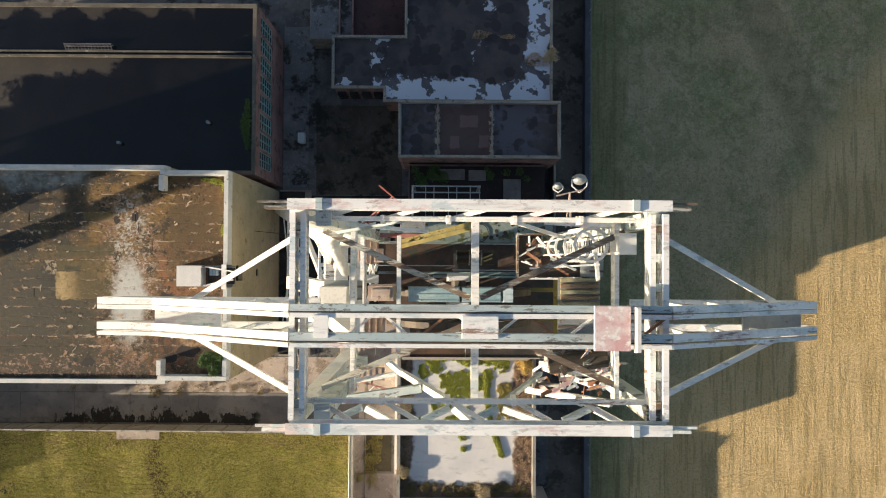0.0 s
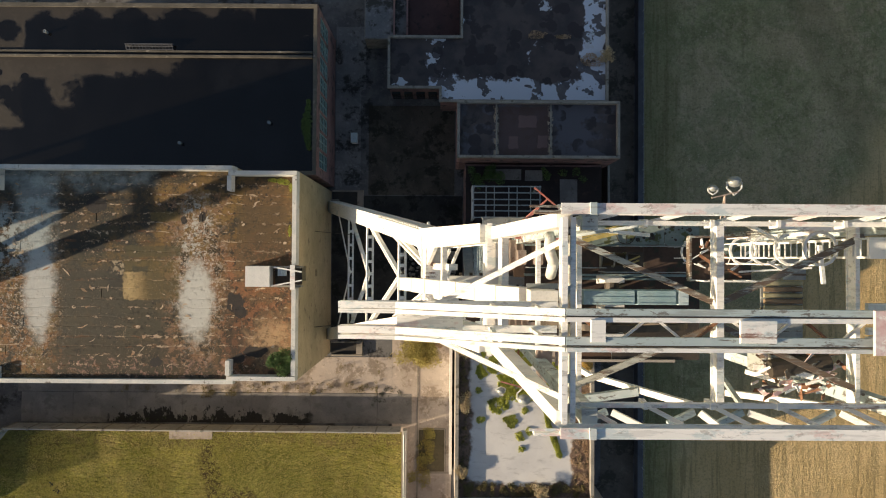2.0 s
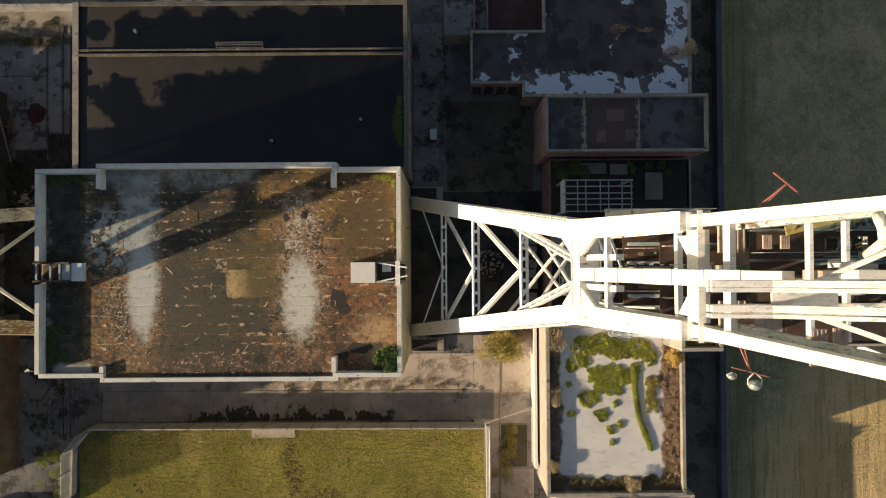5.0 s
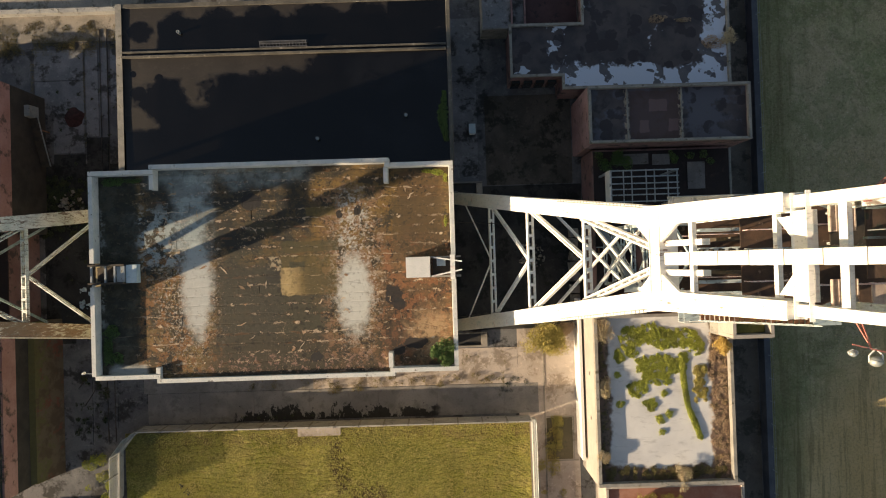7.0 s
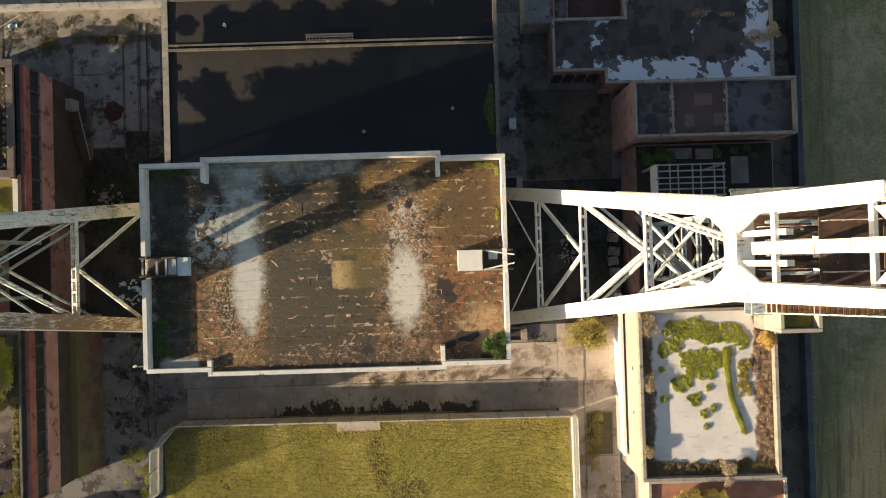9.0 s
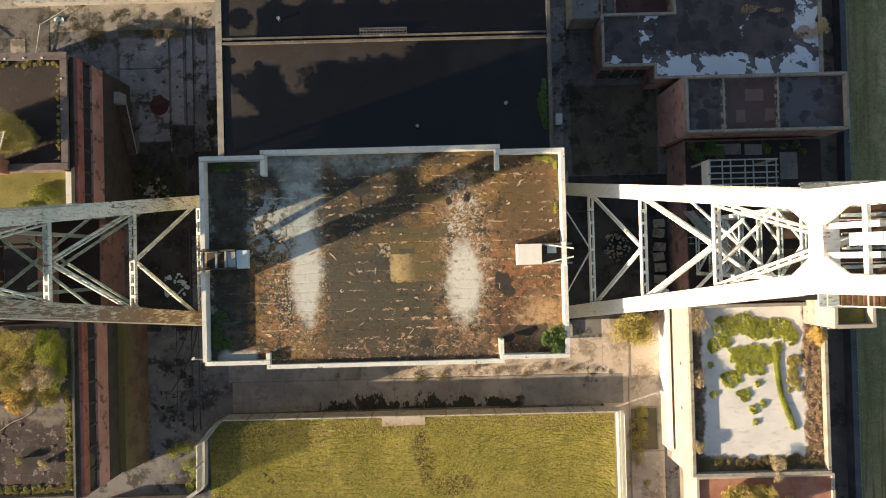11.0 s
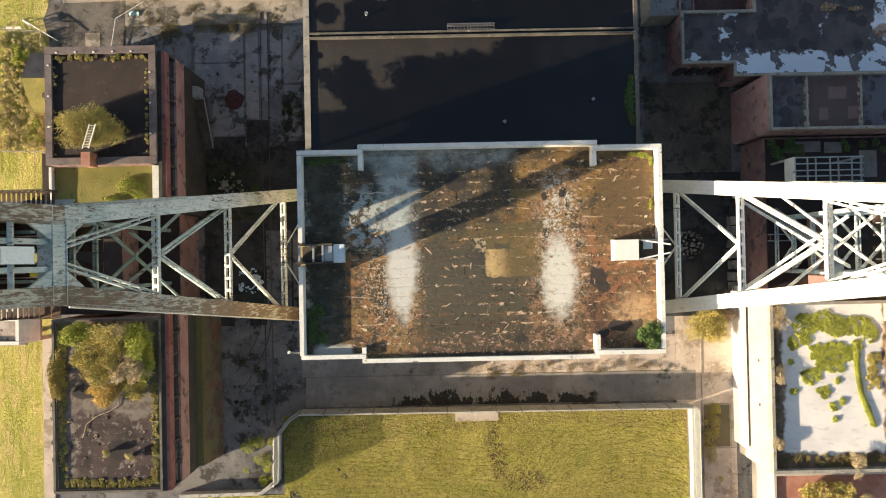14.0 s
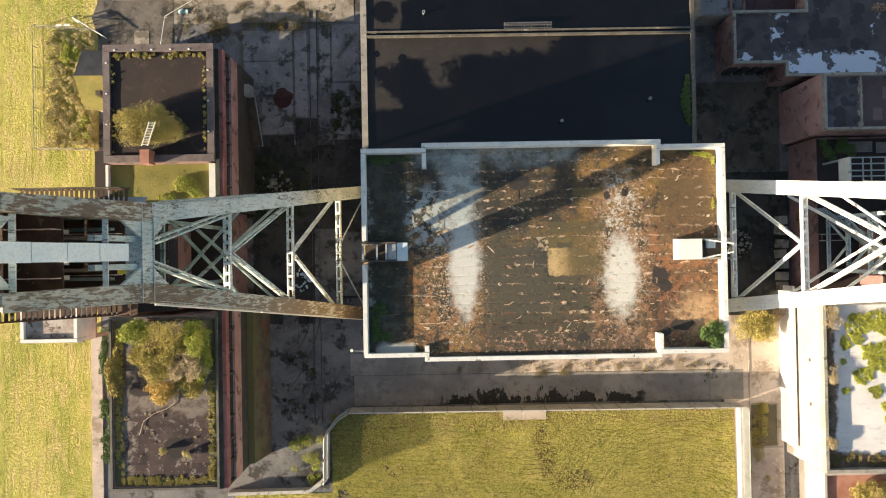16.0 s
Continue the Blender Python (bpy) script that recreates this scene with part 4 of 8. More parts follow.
def mat_of_plants(name, spots, seed, material, label, category="plants", size=0.11, dens=70, kind="stuff"):
    """Low growth: spots are (x, y, z, rx, ry, h)."""
    rng = random.Random(seed)
    data = ([], [])
    for x, y, z, rx, ry, h in spots:
        n = int(dens * rx * ry * 7.5) + 4
        for _ in range(n):
            a_, r = rng.uniform(0, 2 * math.pi), math.sqrt(rng.random())
            r *= 0.75 + 0.45 * noise.noise(Vector((math.cos(a_) * 1.3 + x, math.sin(a_) * 1.3 + y, 0.3)))
            c = (x + rx * r * math.cos(a_), y + ry * r * math.sin(a_), z + 0.02 + h * (1 - 0.75 * r * r) * rng.uniform(0.3, 1.0))
            leaves(data, rng, c, (0.05, 0.05, 0.03), 1, size * 0.55)
    ob = new(name, leaf_mesh(name, data, material))
    return tagged(ob, label, category, "", kind)

# ---- ground ----
bm = B()
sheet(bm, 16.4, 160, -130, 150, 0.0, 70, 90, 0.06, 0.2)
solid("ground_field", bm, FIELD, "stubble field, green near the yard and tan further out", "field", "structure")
bm = B()
sheet(bm, -190, -80.6, -130, 150, 0.0, 50, 90, 0.05, 0.2)
solid("ground_meadow", bm, MOWN, "sunlit meadow of yellow-green grass with mown streaks", "meadow", "structure")
bm = B()
poly(bm, [(-80.6, -130), (16.4, -130), (16.4, 150), (-80.6, 150)], -0.5, -0.03)
solid("ground", bm, YARD, "cracked concrete yard between the mine buildings", "ground", "structure")
bm = B()
poly(bm, [(-2000, -2000), (2000, -2000), (2000, 2000), (-2000, 2000)], -1.2, -0.9)
solid("ground_distance", bm, MEADOW, "flat farmland beyond the mine yard", "ground", "structure")
bm = B()
sheet(bm, -55.2, -10.3, -70, -19.15, 0.02, 60, 60, 0.10, 0.25)
solid("ground_lawn", bm, LAWN, "rough lawn with dry tufts and worn tracks", "lawn", "structure")
bm = B()
sheet(bm, -66, -55.2, -70, -27.8, 0.02, 16, 40, 0.08, 0.25)
solid("ground_lawn_strip", bm, LAWN, "rough lawn below the yard wall", "lawn", "structure")
bm = B()
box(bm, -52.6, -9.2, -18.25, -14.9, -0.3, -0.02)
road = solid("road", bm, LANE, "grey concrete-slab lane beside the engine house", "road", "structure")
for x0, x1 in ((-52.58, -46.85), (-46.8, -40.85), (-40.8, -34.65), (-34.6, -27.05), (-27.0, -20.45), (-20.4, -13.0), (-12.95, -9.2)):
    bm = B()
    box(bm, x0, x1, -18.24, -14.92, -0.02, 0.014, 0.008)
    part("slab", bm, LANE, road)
bm = B()
box(bm, -11.4, -4.8, -70, -8.0, -0.3, 0.004)
solid("pavement", bm, APRON, "pale worn concrete apron beside the flat-roofed block", "pavement", "structure")
bm = B()
box(bm, -53.0, -34.2, -14.86, -10.9, -0.3, 0.013)
solid("pavement_west_strip", bm, LANE, "dull grey asphalt strip along the engine house", "pavement", "structure")
bm = B()
box(bm, -34.2, -11.42, -14.86, -10.9, -0.3, 0.015)
solid("pavement_strip", bm, APRON, "worn concrete strip with weeds along the engine house", "pavement", "structure")
for x0, x1, y0, y1 in ((-8.62, -8.48, -44.0, -8.2), (-8.4, -4.9, -23.72, -23.58), (-5.5, -5.36, -23.5, -18.8), (-8.4, -5.5, -18.85, -18.72)):
    bm = B()
    box(bm, x0, x1, y0, y1, -0.1, 0.07, 0.01)
    solid("kerb", bm, SLAB, "low worn concrete kerb set in the apron", "kerb", "structure")
bm = B()
box(bm, -8.4, -5.55, -23.5, -18.9, -0.1, 0.03)
solid("ground_planter", bm, SOIL, "weedy soil bed in the concrete apron", "soil bed", "structure")
bm = B()
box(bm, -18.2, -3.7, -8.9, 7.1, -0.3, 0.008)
solid("ground_shaft_yard", bm, YARD_BLACK, "near-black yard under the white headframe", "ground", "structure")
for y0, y1 in ((-10.55, -9.3), (6.0, 7.5)):
    for q in ((-18.2, -14.7, y0 - 0.2, y0), (-18.2, -14.7, y1, y1 + 0.2), (-15.4, -14.7, y0, y1)):
        bm = B()
        box(bm, *q, -0.2, 0.35, 0.02)
        solid("pit_kerb", bm, SLAB, "pale concrete kerb of a leg pit", "kerb", "structure")
    # No hollow here: the pit's inner darkness is the colour of a flat slab
    bm = B()
    box(bm, -18.2, -15.42, y0, y1, -0.2, 0.02)
    solid("leg_pit", bm, DARKIN, "flat black slab standing for an open pit at the headframe leg", "pit", "structure")
bm = B()
box(bm, 11.8, 15.4, -70, 60, -0.3, 0.0)
solid("road_back", bm, ROADMAT, "dark service lane behind the buildings", "road", "structure")
bm = B()
box(bm, -79.0, -52.0, 24.7, 30.0, -0.3, 0.015)
solid("ground_dry_verge", bm, SLAB, "worn sunlit concrete with dry grass beyond the slabs", "verge", "structure")

bm = B()
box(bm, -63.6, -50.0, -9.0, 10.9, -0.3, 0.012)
solid("ground_black_yard", bm, YARD_BLACK, "near-black concrete under the western headframe", "ground", "structure")
bm = B()
box(bm, -14.2, -4.6, 7.2, 17.2, -0.3, 0.012)
solid("ground_dark_court", bm, COURT_DARK, "dark court beside the pink block", "ground", "structure")
for x0, x1, y0, y1 in ((-17.9, -15.1, 7.7, 18.9), (-17.9, -14.6, 19.0, 26.0)):
    bm = B()
    box(bm, x0, x1, y0, y1, -0.3, 0.02)
    solid("pavement_hall", bm, YARD_SLAB, "grey concrete strip along the workshop hall", "pavement", "structure")
# concrete slabs of the western yard
rng = random.Random(4)
slab_mesh = []
for k in range(3):
    bm = B()
    box(bm, -0.5, 0.5, -0.5, 0.5, -0.12, 0.0, 0.006)
    slab_mesh.append(mesh_of(bm, "slab", (YARD_BLACK, YARD_SLAB, YARD)[k]))
yard = thing("ground_slabs", (-58, 5, 0), "cast concrete slabs of the yard with open joints", "paving", "", "structure")
for x0, x1, y0, y1 in ((-64.4, -58.9, 20.4, 23.8), (-64.4, -58.9, 16.6, 20.3), (-62.4, -58.9, 12.2, 16.5), (-62.4, -58.9, 7.5, 12.1), (-58.7, -57.3, 14.0, 23.8),
                       (-57.1, -56.2, 16.0, 24.0), (-55.9, -54.7, 17.5, 24.2), (-55.9, -54.4, 11.0, 17.4), (-54.5, -51.4, 18.0, 24.4), (-54.5, -52.6, 12.0, 17.8),
                       (-58.7, -56.3, 3.0, 13.9), (-56.1, -54.6, 2.0, 10.8), (-54.4, -50.6, 1.5, 11.5), (-60.5, -57.0, -7.0, 2.6), (-56.8, -54.0, -12.5, 1.6),
                       (-53.8, -50.2, -6.0, 1.2), (-53.8, -50.4, -12.5, -6.2), (-58.5, -55.9, -18.5, -12.8), (-60.4, -58.7, -20.4, -7.4)):
    ob = new("slab", slab_mesh[(1, 1, 2)[rng.randrange(3)] if y0 > 11 else 0 if -9 < y0 and rng.random() < 0.8 else 2])
    ob.matrix_basis = Matrix.Translation(((x0 + x1) / 2, (y0 + y1) / 2, 0.03 + rng.uniform(0, 0.02))) @ pose(0, 0, 0, rng.uniform(-0.3, 0.3), rng.uniform(-0.3, 0.3), rng.uniform(-0.4, 0.4)) @ Matrix.Diagonal((x1 - x0, y1 - y0, 1, 1))
    ob.parent = yard
    ob.matrix_parent_inverse = yard.matrix_basis.inverted()


# walls round the lawn
def low_wall(pts, h, t, panel, tall=0.9):
    w = thing("garden_wall", (*pts[0], 0), "tall grey precast panel wall with slim posts" if h > 2 else "low white concrete panel wall with thin posts", "wall", "", "structure")
    for p, q in zip(pts, pts[1:]):
        p, q = Vector((*p, 0)), Vector((*q, 0))
        n = max(1, round((q - p).length / panel))
        for i in range(n):
            a_, b_ = p.lerp(q, i / n), p.lerp(q, (i + 1) / n)
            d = (b_ - a_).normalized() * 0.02
            bm = B()
            beam(bm, a_ + d + Vector((0, 0, h / 2)), b_ - d + Vector((0, 0, h / 2)), t, h, (-d.y, d.x, 0))
            part("panel", bm, WALLTOP, w)
            bm = B()
            if h > 2:
                beam(bm, a_, a_ + Vector((0, 0, h + 0.06)), 0.16, 0.24, (1, 0, 0))
            else:
                rod(bm, a_ + Vector((0, 0, h)), a_ + Vector((0.0, 0.05, h + tall)), 0.03, 6)
            part("post", bm, COPING if h > 2 else STEEL_GREY, w)
            if h > 2:
                for j in range(1, 5):
                    bm = B()
                    beam(bm, a_ + Vector((0, 0.08, h * j / 5)), b_ + Vector((0, 0.08, h * j / 5)), 0.04, 0.03)
                    part("panel_rib", bm, WALLTOP, w)
            if tall > 1.2:
                bm = B()
                for z in (h + 0.1, h + tall):
                    rod(bm, a_ + Vector((0, 0, z)), b_ + Vector((0, 0, z)), 0.03, 5)
                k = int(tall / 0.17)
                for j in range(1, k):
                    z = h + 0.1 + (tall - 0.1) * j / k
                    beam(bm, a_ + Vector((0, 0, z)), b_ + Vector((0, 0, z)), 0.03, 0.04, (0, 0, 1))
                k = int((b_ - a_).length / 0.21)
                for j in range(1, k):
                    c = a_.lerp(b_, j / k)
                    beam(bm, c + Vector((0, 0, h + 0.1)), c + Vector((0, 0, h + tall)), 0.075, 0.075)
                part("wire_panel", bm, STEEL_GREY, w)
    return w


low_wall([(-53.0, -18.45), (-10.3, -18.6)], 2.6, 0.14, 2.6, 0.12)
low_wall([(-9.9, -18.74), (-9.9, -44)], 1.1, 0.42, 2.6, 1.7)
low_wall([(-9.9, -44.1), (-9.9, -60)], 1.1, 0.42, 2.6)
low_wall([(-75.5, 27.9), (-50.6, 27.9)], 1.0, 0.5, 2.1)
low_wall([(-66.5, -27.4), (-57.6, -27.3), (-55.7, -26.0)], 1.0, 0.35, 2.2)
low_wall([(-55.7, -26.0), (-55.6, -21.0), (-54.2, -19.2), (-53.0, -18.5)], 1.0, 0.35, 2.2, 1.9)
for x, y in ((-55.75, -25.6), (-55.6, -23.2)):
    bm = B()
    rod(bm, (x, y, 1.0), (x, y, 3.9), 0.07, 8)
    rod(bm, (x, y, 3.9), (x, y, 4.0), 0.09, 8, 0.03)
    solid("fence_pole", bm, STEEL_GREY, "tall grey pole on the mesh fence", "pole", "", "poles of the mesh fence")

bm = B()
box(bm, -36.1, -31.3, -20.1, -18.9, -0.1, 0.09, 0.02)
solid("gate_slab", bm, APRON, "pale concrete slab inside the gate of the panel wall", "slab", "structure")
# wall on the field side
bm = B()
box(bm, 15.5, 16.2, -80, 80, -0.2, 1.3, 0.04)
solid("boundary_wall", bm, WALL_BLUE, "long low blue-grey wall between yard and field", "wall", "structure")
bm = B()
for i in range(60):
    rod(bm, (16.0, -70 + i * 2.5, 1.3), (16.0, -70 + i * 2.5, 2.2), 0.03, 6)
for z in (1.7, 2.15):
    rod(bm, (16.0, -70, z), (16.0, 78, z), 0.012, 5)
solid("wire_fence", bm, STEEL_GREY, "wire fence on the boundary wall", "fence")

# ---- engine house ----
house = thing("engine_house", (-33.9, -1.45, 0), "cream-rendered winding engine house with brown flat roof", "building")
HX0, HX1, HY0, HY1, HZ = -49.5, -18.3, -10.4, 7.55, 16.6
east = [(-1.7, -1.0, 8.2, 9.0), (-2.0, -0.6, 13.4, 15.4)]
for name_, along, at, a0, a1, holes in (("wall", "y", HX1 - 0.4, HY0 + 0.4, HY1 - 0.4, east), ("wall", "y", HX0, HY0 + 0.4, HY1 - 0.4, [(-2.0, -0.6, 13.4, 15.4)]),
                                       ("wall", "x", HY0, HX0, HX1, [(-43 + i * 3.0, -41.2 + i * 3.0, 3.0, 10.0) for i in range(7)]),
                                       ("wall", "x", HY1 - 0.4, HX0, HX1, [])):
    wall_parts(name_, CREAM, house, along, at, 0.4, a0, a1, 0, HZ, holes)
for y0, y1, z0, z1 in east[:1]:
    window(house, "y", HX1 - 0.22, 0.12, y0, y1, z0, z1, 2 if z1 - z0 > 2 else 1, 4 if z1 - z0 > 2 else 1, STEEL_DARK)
for i in range(7):
    window(house, "x", HY0 + 0.1, 0.12, -43 + i * 3.0, -41.2 + i * 3.0, 3.0, 10.0, 2, 5, STEEL_DARK)
bm = B()
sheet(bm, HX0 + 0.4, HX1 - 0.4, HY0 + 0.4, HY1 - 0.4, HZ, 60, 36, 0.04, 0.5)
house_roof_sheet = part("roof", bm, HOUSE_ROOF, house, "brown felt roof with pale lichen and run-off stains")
bm = B()
box(bm, HX0 + 0.4, HX1 - 0.4, HY0 + 0.4, HY1 - 0.4, HZ - 0.5, HZ - 0.08)
part("roof_slab", bm, DARKIN, house)
for y0, y1 in ((HY1 - 0.4, HY1), (HY0, HY0 + 0.4)):
    bm = B()
    sheet(bm, -43.88, -24.32, y0, y1, HZ + 0.03, 60, 2, 0.02, 0.5)
    part("roof_edge", bm, HOUSE_ROOF, house)
# parapet: plain ends, a middle bay that stands proud
PT, PZ = 0.42, 17.65
pieces = [(HX0, HX0 + PT, HY0 + PT, -2.35), (HX0, HX0 + PT, -0.35, HY1 - PT), (HX1 - PT, HX1, HY0 + PT, -2.45), (HX1 - PT, HX1, -0.55, HY1 - PT)]
for y, bay in ((HY1, 1), (HY0, -1)):
    u0, u1 = sorted((y, y - bay * PT))
    pieces += [(HX0, -43.9, u0, u1), (-24.2, HX1, u0, u1)]
    u0, u1 = sorted((y + bay * 0.42, y + bay * 0.0))
    pieces += [(-44.3, -23.8, u0, u1)]
    for x in (-44.3, -24.3):
        u0, u1 = sorted((y - bay * PT, y - bay * 1.75))
        if bay < 0 and x < -40:
            u1 = u0 + 0.6
        pieces += [(x, x + 0.42, u0, u1)]
for x0, x1, y0, y1 in pieces:
    bm = B()
    box(bm, x0, x1, y0, y1, HZ - 0.3, PZ - (0.72 if x1 - x0 > 15 and y0 < -9 else 0.55 if x1 < -43 and y1 < -9 else 0.0), 0.03)
    part("parapet", bm, PARAPET, house, "white-painted parapet")
for y, bay in ((HY1, 1), (HY0, -1)):
    bm = B()
    u0, u1 = sorted((y, y + bay * 0.4))
    box(bm, -44.25, -23.85, u0, u1, 0, HZ - 0.3)
    part("wall", bm, CREAM, house)

# rope housings at both ends of the roof
hut = thing("rope_housing", (-20.5, -1.5, HZ), "white sheet-metal rope housing on the roof edge", "roof hatch")
bm = B()
box(bm, -22.6, -20.5, -2.4, -0.6, HZ, HZ + 1.25, 0.03)
part("lid", bm, WHITE, hut, "plain white cover")
for y in (-2.4, -0.75):
    bm = B()
    box(bm, -20.5, -17.9, y, y + 0.15, HZ, HZ + 1.0)
    part("cheek", bm, COPING, hut)
bm = B()
box(bm, -20.3, -18.0, -2.2, -0.8, HZ, HZ + 0.12)
part("pit", bm, STEEL_DARK, hut)
bm = B()
for i in range(5):
    box(bm, -19.9 + i * 0.13, -19.82 + i * 0.13, -1.4, -0.85, HZ + 0.75, HZ + 0.85)
box(bm, -19.95, -19.2, -1.45, -0.8, HZ + 0.55, HZ + 0.75)
part("winch", bm, STEEL_BLUE, hut, "small blue-grey winch")
for p_, q_, w_ in (((-20.4, -2.3, HZ + 1.0), (-17.8, -1.8, HZ + 1.1), 0.12), ((-20.2, -0.7, HZ + 1.0), (-17.8, -1.1, HZ + 1.2), 0.12), ((-18.6, -2.6, HZ + 1.1), (-18.6, -0.5, HZ + 1.1), 0.4)):
    bm = B()
    beam(bm, p_, q_, w_, 0.12, (1, 0, 0) if w_ > 0.2 else (0, 1, 0))
    part("frame_bar", bm, STEEL, hut)
hut = thing("rope_housing", (-47.5, -1.3, HZ), "dark rope housing with open hatch and pale box", "roof hatch")
for y in (-2.15, -0.6):
    bm = B()
    box(bm, -49.7, -46.6, y, y + 0.16, HZ, HZ + 1.0)
    part("cheek", bm, STEEL_DARK, hut)
for x in (-49.5, -48.3, -47.5):
    bm = B()
    box(bm, x, x + 0.16, -1.99, -0.6, HZ + 0.75, HZ + 0.95)
    part("crossbar", bm, STEEL_GREY, hut)
bm = B()
box(bm, -49.3, -46.7, -1.9, -0.7, HZ, HZ + 0.1)
part("pit", bm, STEEL_DARK, hut)
bm = B()
box(bm, -47.3, -46.6, -1.98, -0.62, HZ + 0.1, HZ + 0.85, 0.02)
part("cover", bm, STEEL_GREY, hut)
bm = B()
box(bm, -46.58, -45.6, -2.1, -0.5, HZ, HZ + 0.7, 0.03)
part("box", bm, STEEL_BLUE, hut, "pale blue-grey box")

# ---- hall behind the engine house ----
hall = thing("workshop_hall", (-34, 16, 0), "long pink-walled workshop hall with black bitumen roof", "building")
QX0, QX1, QY0, QY1, QZ = -50.0, -18.0, 8.05, 24.5, 10.7
strip = [(9.0 + i * 1.9, 10.6 + i * 1.9, 4.9, 9.2) for i in range(8)]
bays = [QY0] + [v for w in strip for v in w[:2]] + [QY1]
for i, (u, v) in enumerate(zip(bays, bays[1:])):
    for lo, hi in ((0, QZ),) if i % 2 == 0 else ((0, 4.9), (9.2, QZ)):
        bm = B()
        box(bm, QX1 - 0.35, QX1, u, v, lo, hi)
        part("wall", bm, PINK, hall)
for y0, y1, z0, z1 in strip:
    window(hall, "y", QX1 - 0.2, 0.16, y0, y1, z0, z1, 2, 5, TURQ, "turquoise steel-framed window")
for along, at, a0, a1 in (("y", QX0, QY0, QY1), ("x", QY0, QX0 + 0.35, QX1 - 0.35), ("x", QY1 - 0.35, QX0 + 0.35, QX1 - 0.35)):
    bm = B()
    wall(bm, along, at, 0.35, a0, a1, 0, QZ)
    part("wall", bm, PINK, hall)
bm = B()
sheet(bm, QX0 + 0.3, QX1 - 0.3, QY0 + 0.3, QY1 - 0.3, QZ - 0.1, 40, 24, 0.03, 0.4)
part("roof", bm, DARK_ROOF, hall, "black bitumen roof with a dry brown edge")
coping("parapet", hall, COPING_DARK, QX0, QX1, QY0, QY1, QZ - 0.1, 0.15, 0.4)
bm = B()
box(bm, QX0 - 0.08, QX0 + 0.5, QY0, QY1, QZ + 0.052, QZ + 0.09)
part("coping_stone", bm, COPING, hall, "dull lichen-spotted coping")
for y0, h in ((19.25, 0.3), (19.72, 0.12)):
    bm = B()
    box(bm, QX0 + 0.46, QX1 - 0.46, y0, y0 + 0.2, QZ - 0.1, QZ + h, 0.02)
    part("fire_wall", bm, COPING_DARK, hall)
bm = B()
for i in range(15):
    x = -36.25 + i * 0.315
    beam(bm, (x, 19.98, QZ + 0.12), (x, 20.42, QZ + 0.42), 0.05, 0.05, (1, 0, 0))
for y, z in ((19.98, QZ + 0.12), (20.2, QZ + 0.27), (20.42, QZ + 0.42)):
    box(bm, -36.3, -31.75, y - 0.03, y + 0.03, z - 0.03, z + 0.03)
box(bm, -36.3, -31.75, 20.36, 20.48, QZ - 0.1, QZ + 0.38)
part("rooflight", bm, WALL_BLUE, hall, "dull blue framed rooflight")
for x, y in ((-44.0, 21.6), (-31.0, 11.0), (-22.5, 13.0)):
    bm = B()
    rod(bm, (x, y, QZ - 0.1), (x, y, QZ + 0.35), 0.12, 10)
    ring(bm, (x, y, QZ + 0.36), 0.14, 0.05, n=10)
    part("roof_vent", bm, STEEL_GREY, hall)

# ---- north-eastern blocks ----
lowb = thing("flat_shed", (0, 22, 0), "single-storey block with mossy pale membrane roof", "building")
bm = B()
pts = [(-11.6, 18.0), (-6.2, 18.0), (-6.2, 16.6), (11.2, 16.6), (11.2, 60), (-4.0, 60), (-4.0, 23.3), (-11.6, 23.3)]
poly(bm, pts, 0, 4.75)
part("wall", bm, PINK, lowb)
bm = B()
poly(bm, [(x * 0.995, y) for x, y in pts], 4.752, 4.80)
part("roof", bm, MOSS_ROOF, lowb, "mossy roof with bare pale patches")
for (xa, ya), (xb, yb) in zip(pts, pts[1:] + pts[:1]):
    bm = B()
    d = (Vector((xb, yb, 0)) - Vector((xa, ya, 0))).normalized() * 0.14
    beam(bm, Vector((xa, ya, 4.98)) + d, Vector((xb, yb, 4.98)) + d, 0.26, 0.36, (-d.y, d.x, 0))
    part("kerb", bm, COPING, lowb)
for i in range(4):
    bm = B()
    box(bm, -11.4 + i * 1.3, -10.5 + i * 1.3, 17.7, 17.98, 1.0, 3.2)
    part("window", bm, GLASS, lowb)
terr = thing("terrace_block", (-8, 26, 0), "low block with bare pale and red roof bays", "building")
bm = B()
box(bm, -14.4, -4.1, 23.6, 60, 0, 3.2)
part("wall", bm, COPING, terr)
for x0, x1, mt in ((-14.3, -11.3, YARD_SLAB), (-11.1, -9.9, YARD), (-9.7, -4.2, MAROON)):
    bm = B()
    box(bm, x0, x1, 23.7, 59, 3.2, 3.28)
    part("roof", bm, mt, terr)
for x in (-11.2, -9.8):
    bm = B()
    box(bm, x - 0.08, x + 0.08, 23.7, 59, 3.2, 3.6)
    part("kerb", bm, PINK, terr)

blk = thing("two_storey_block", (3.5, 13, 0), "two-storey pink block with three blotched roof bays", "building")
bm = B()
wall(bm, "y", -4.5, 0.3, 10.1, 15.8, 0, 8.3)
# West wall brightened in colour: a lighter pink than the other three
part("wall", bm, PINK_LIGHT, blk)
for along, at, a0, a1 in (("y", 11.3, 10.1, 15.8), ("x", 10.1, -4.2, 11.3), ("x", 15.5, -4.2, 11.3)):
    bm = B()
    wall(bm, along, at, 0.3, a0, a1, 0, 8.3)
    part("wall", bm, PINK, blk)
bm = B()
sheet(bm, -4.3, 11.4, 10.2, 15.7, 8.25, 20, 8, 0.03, 0.5)
part("roof", bm, BLOCK_ROOF, blk, "dark blotched roof with a reddish middle bay")
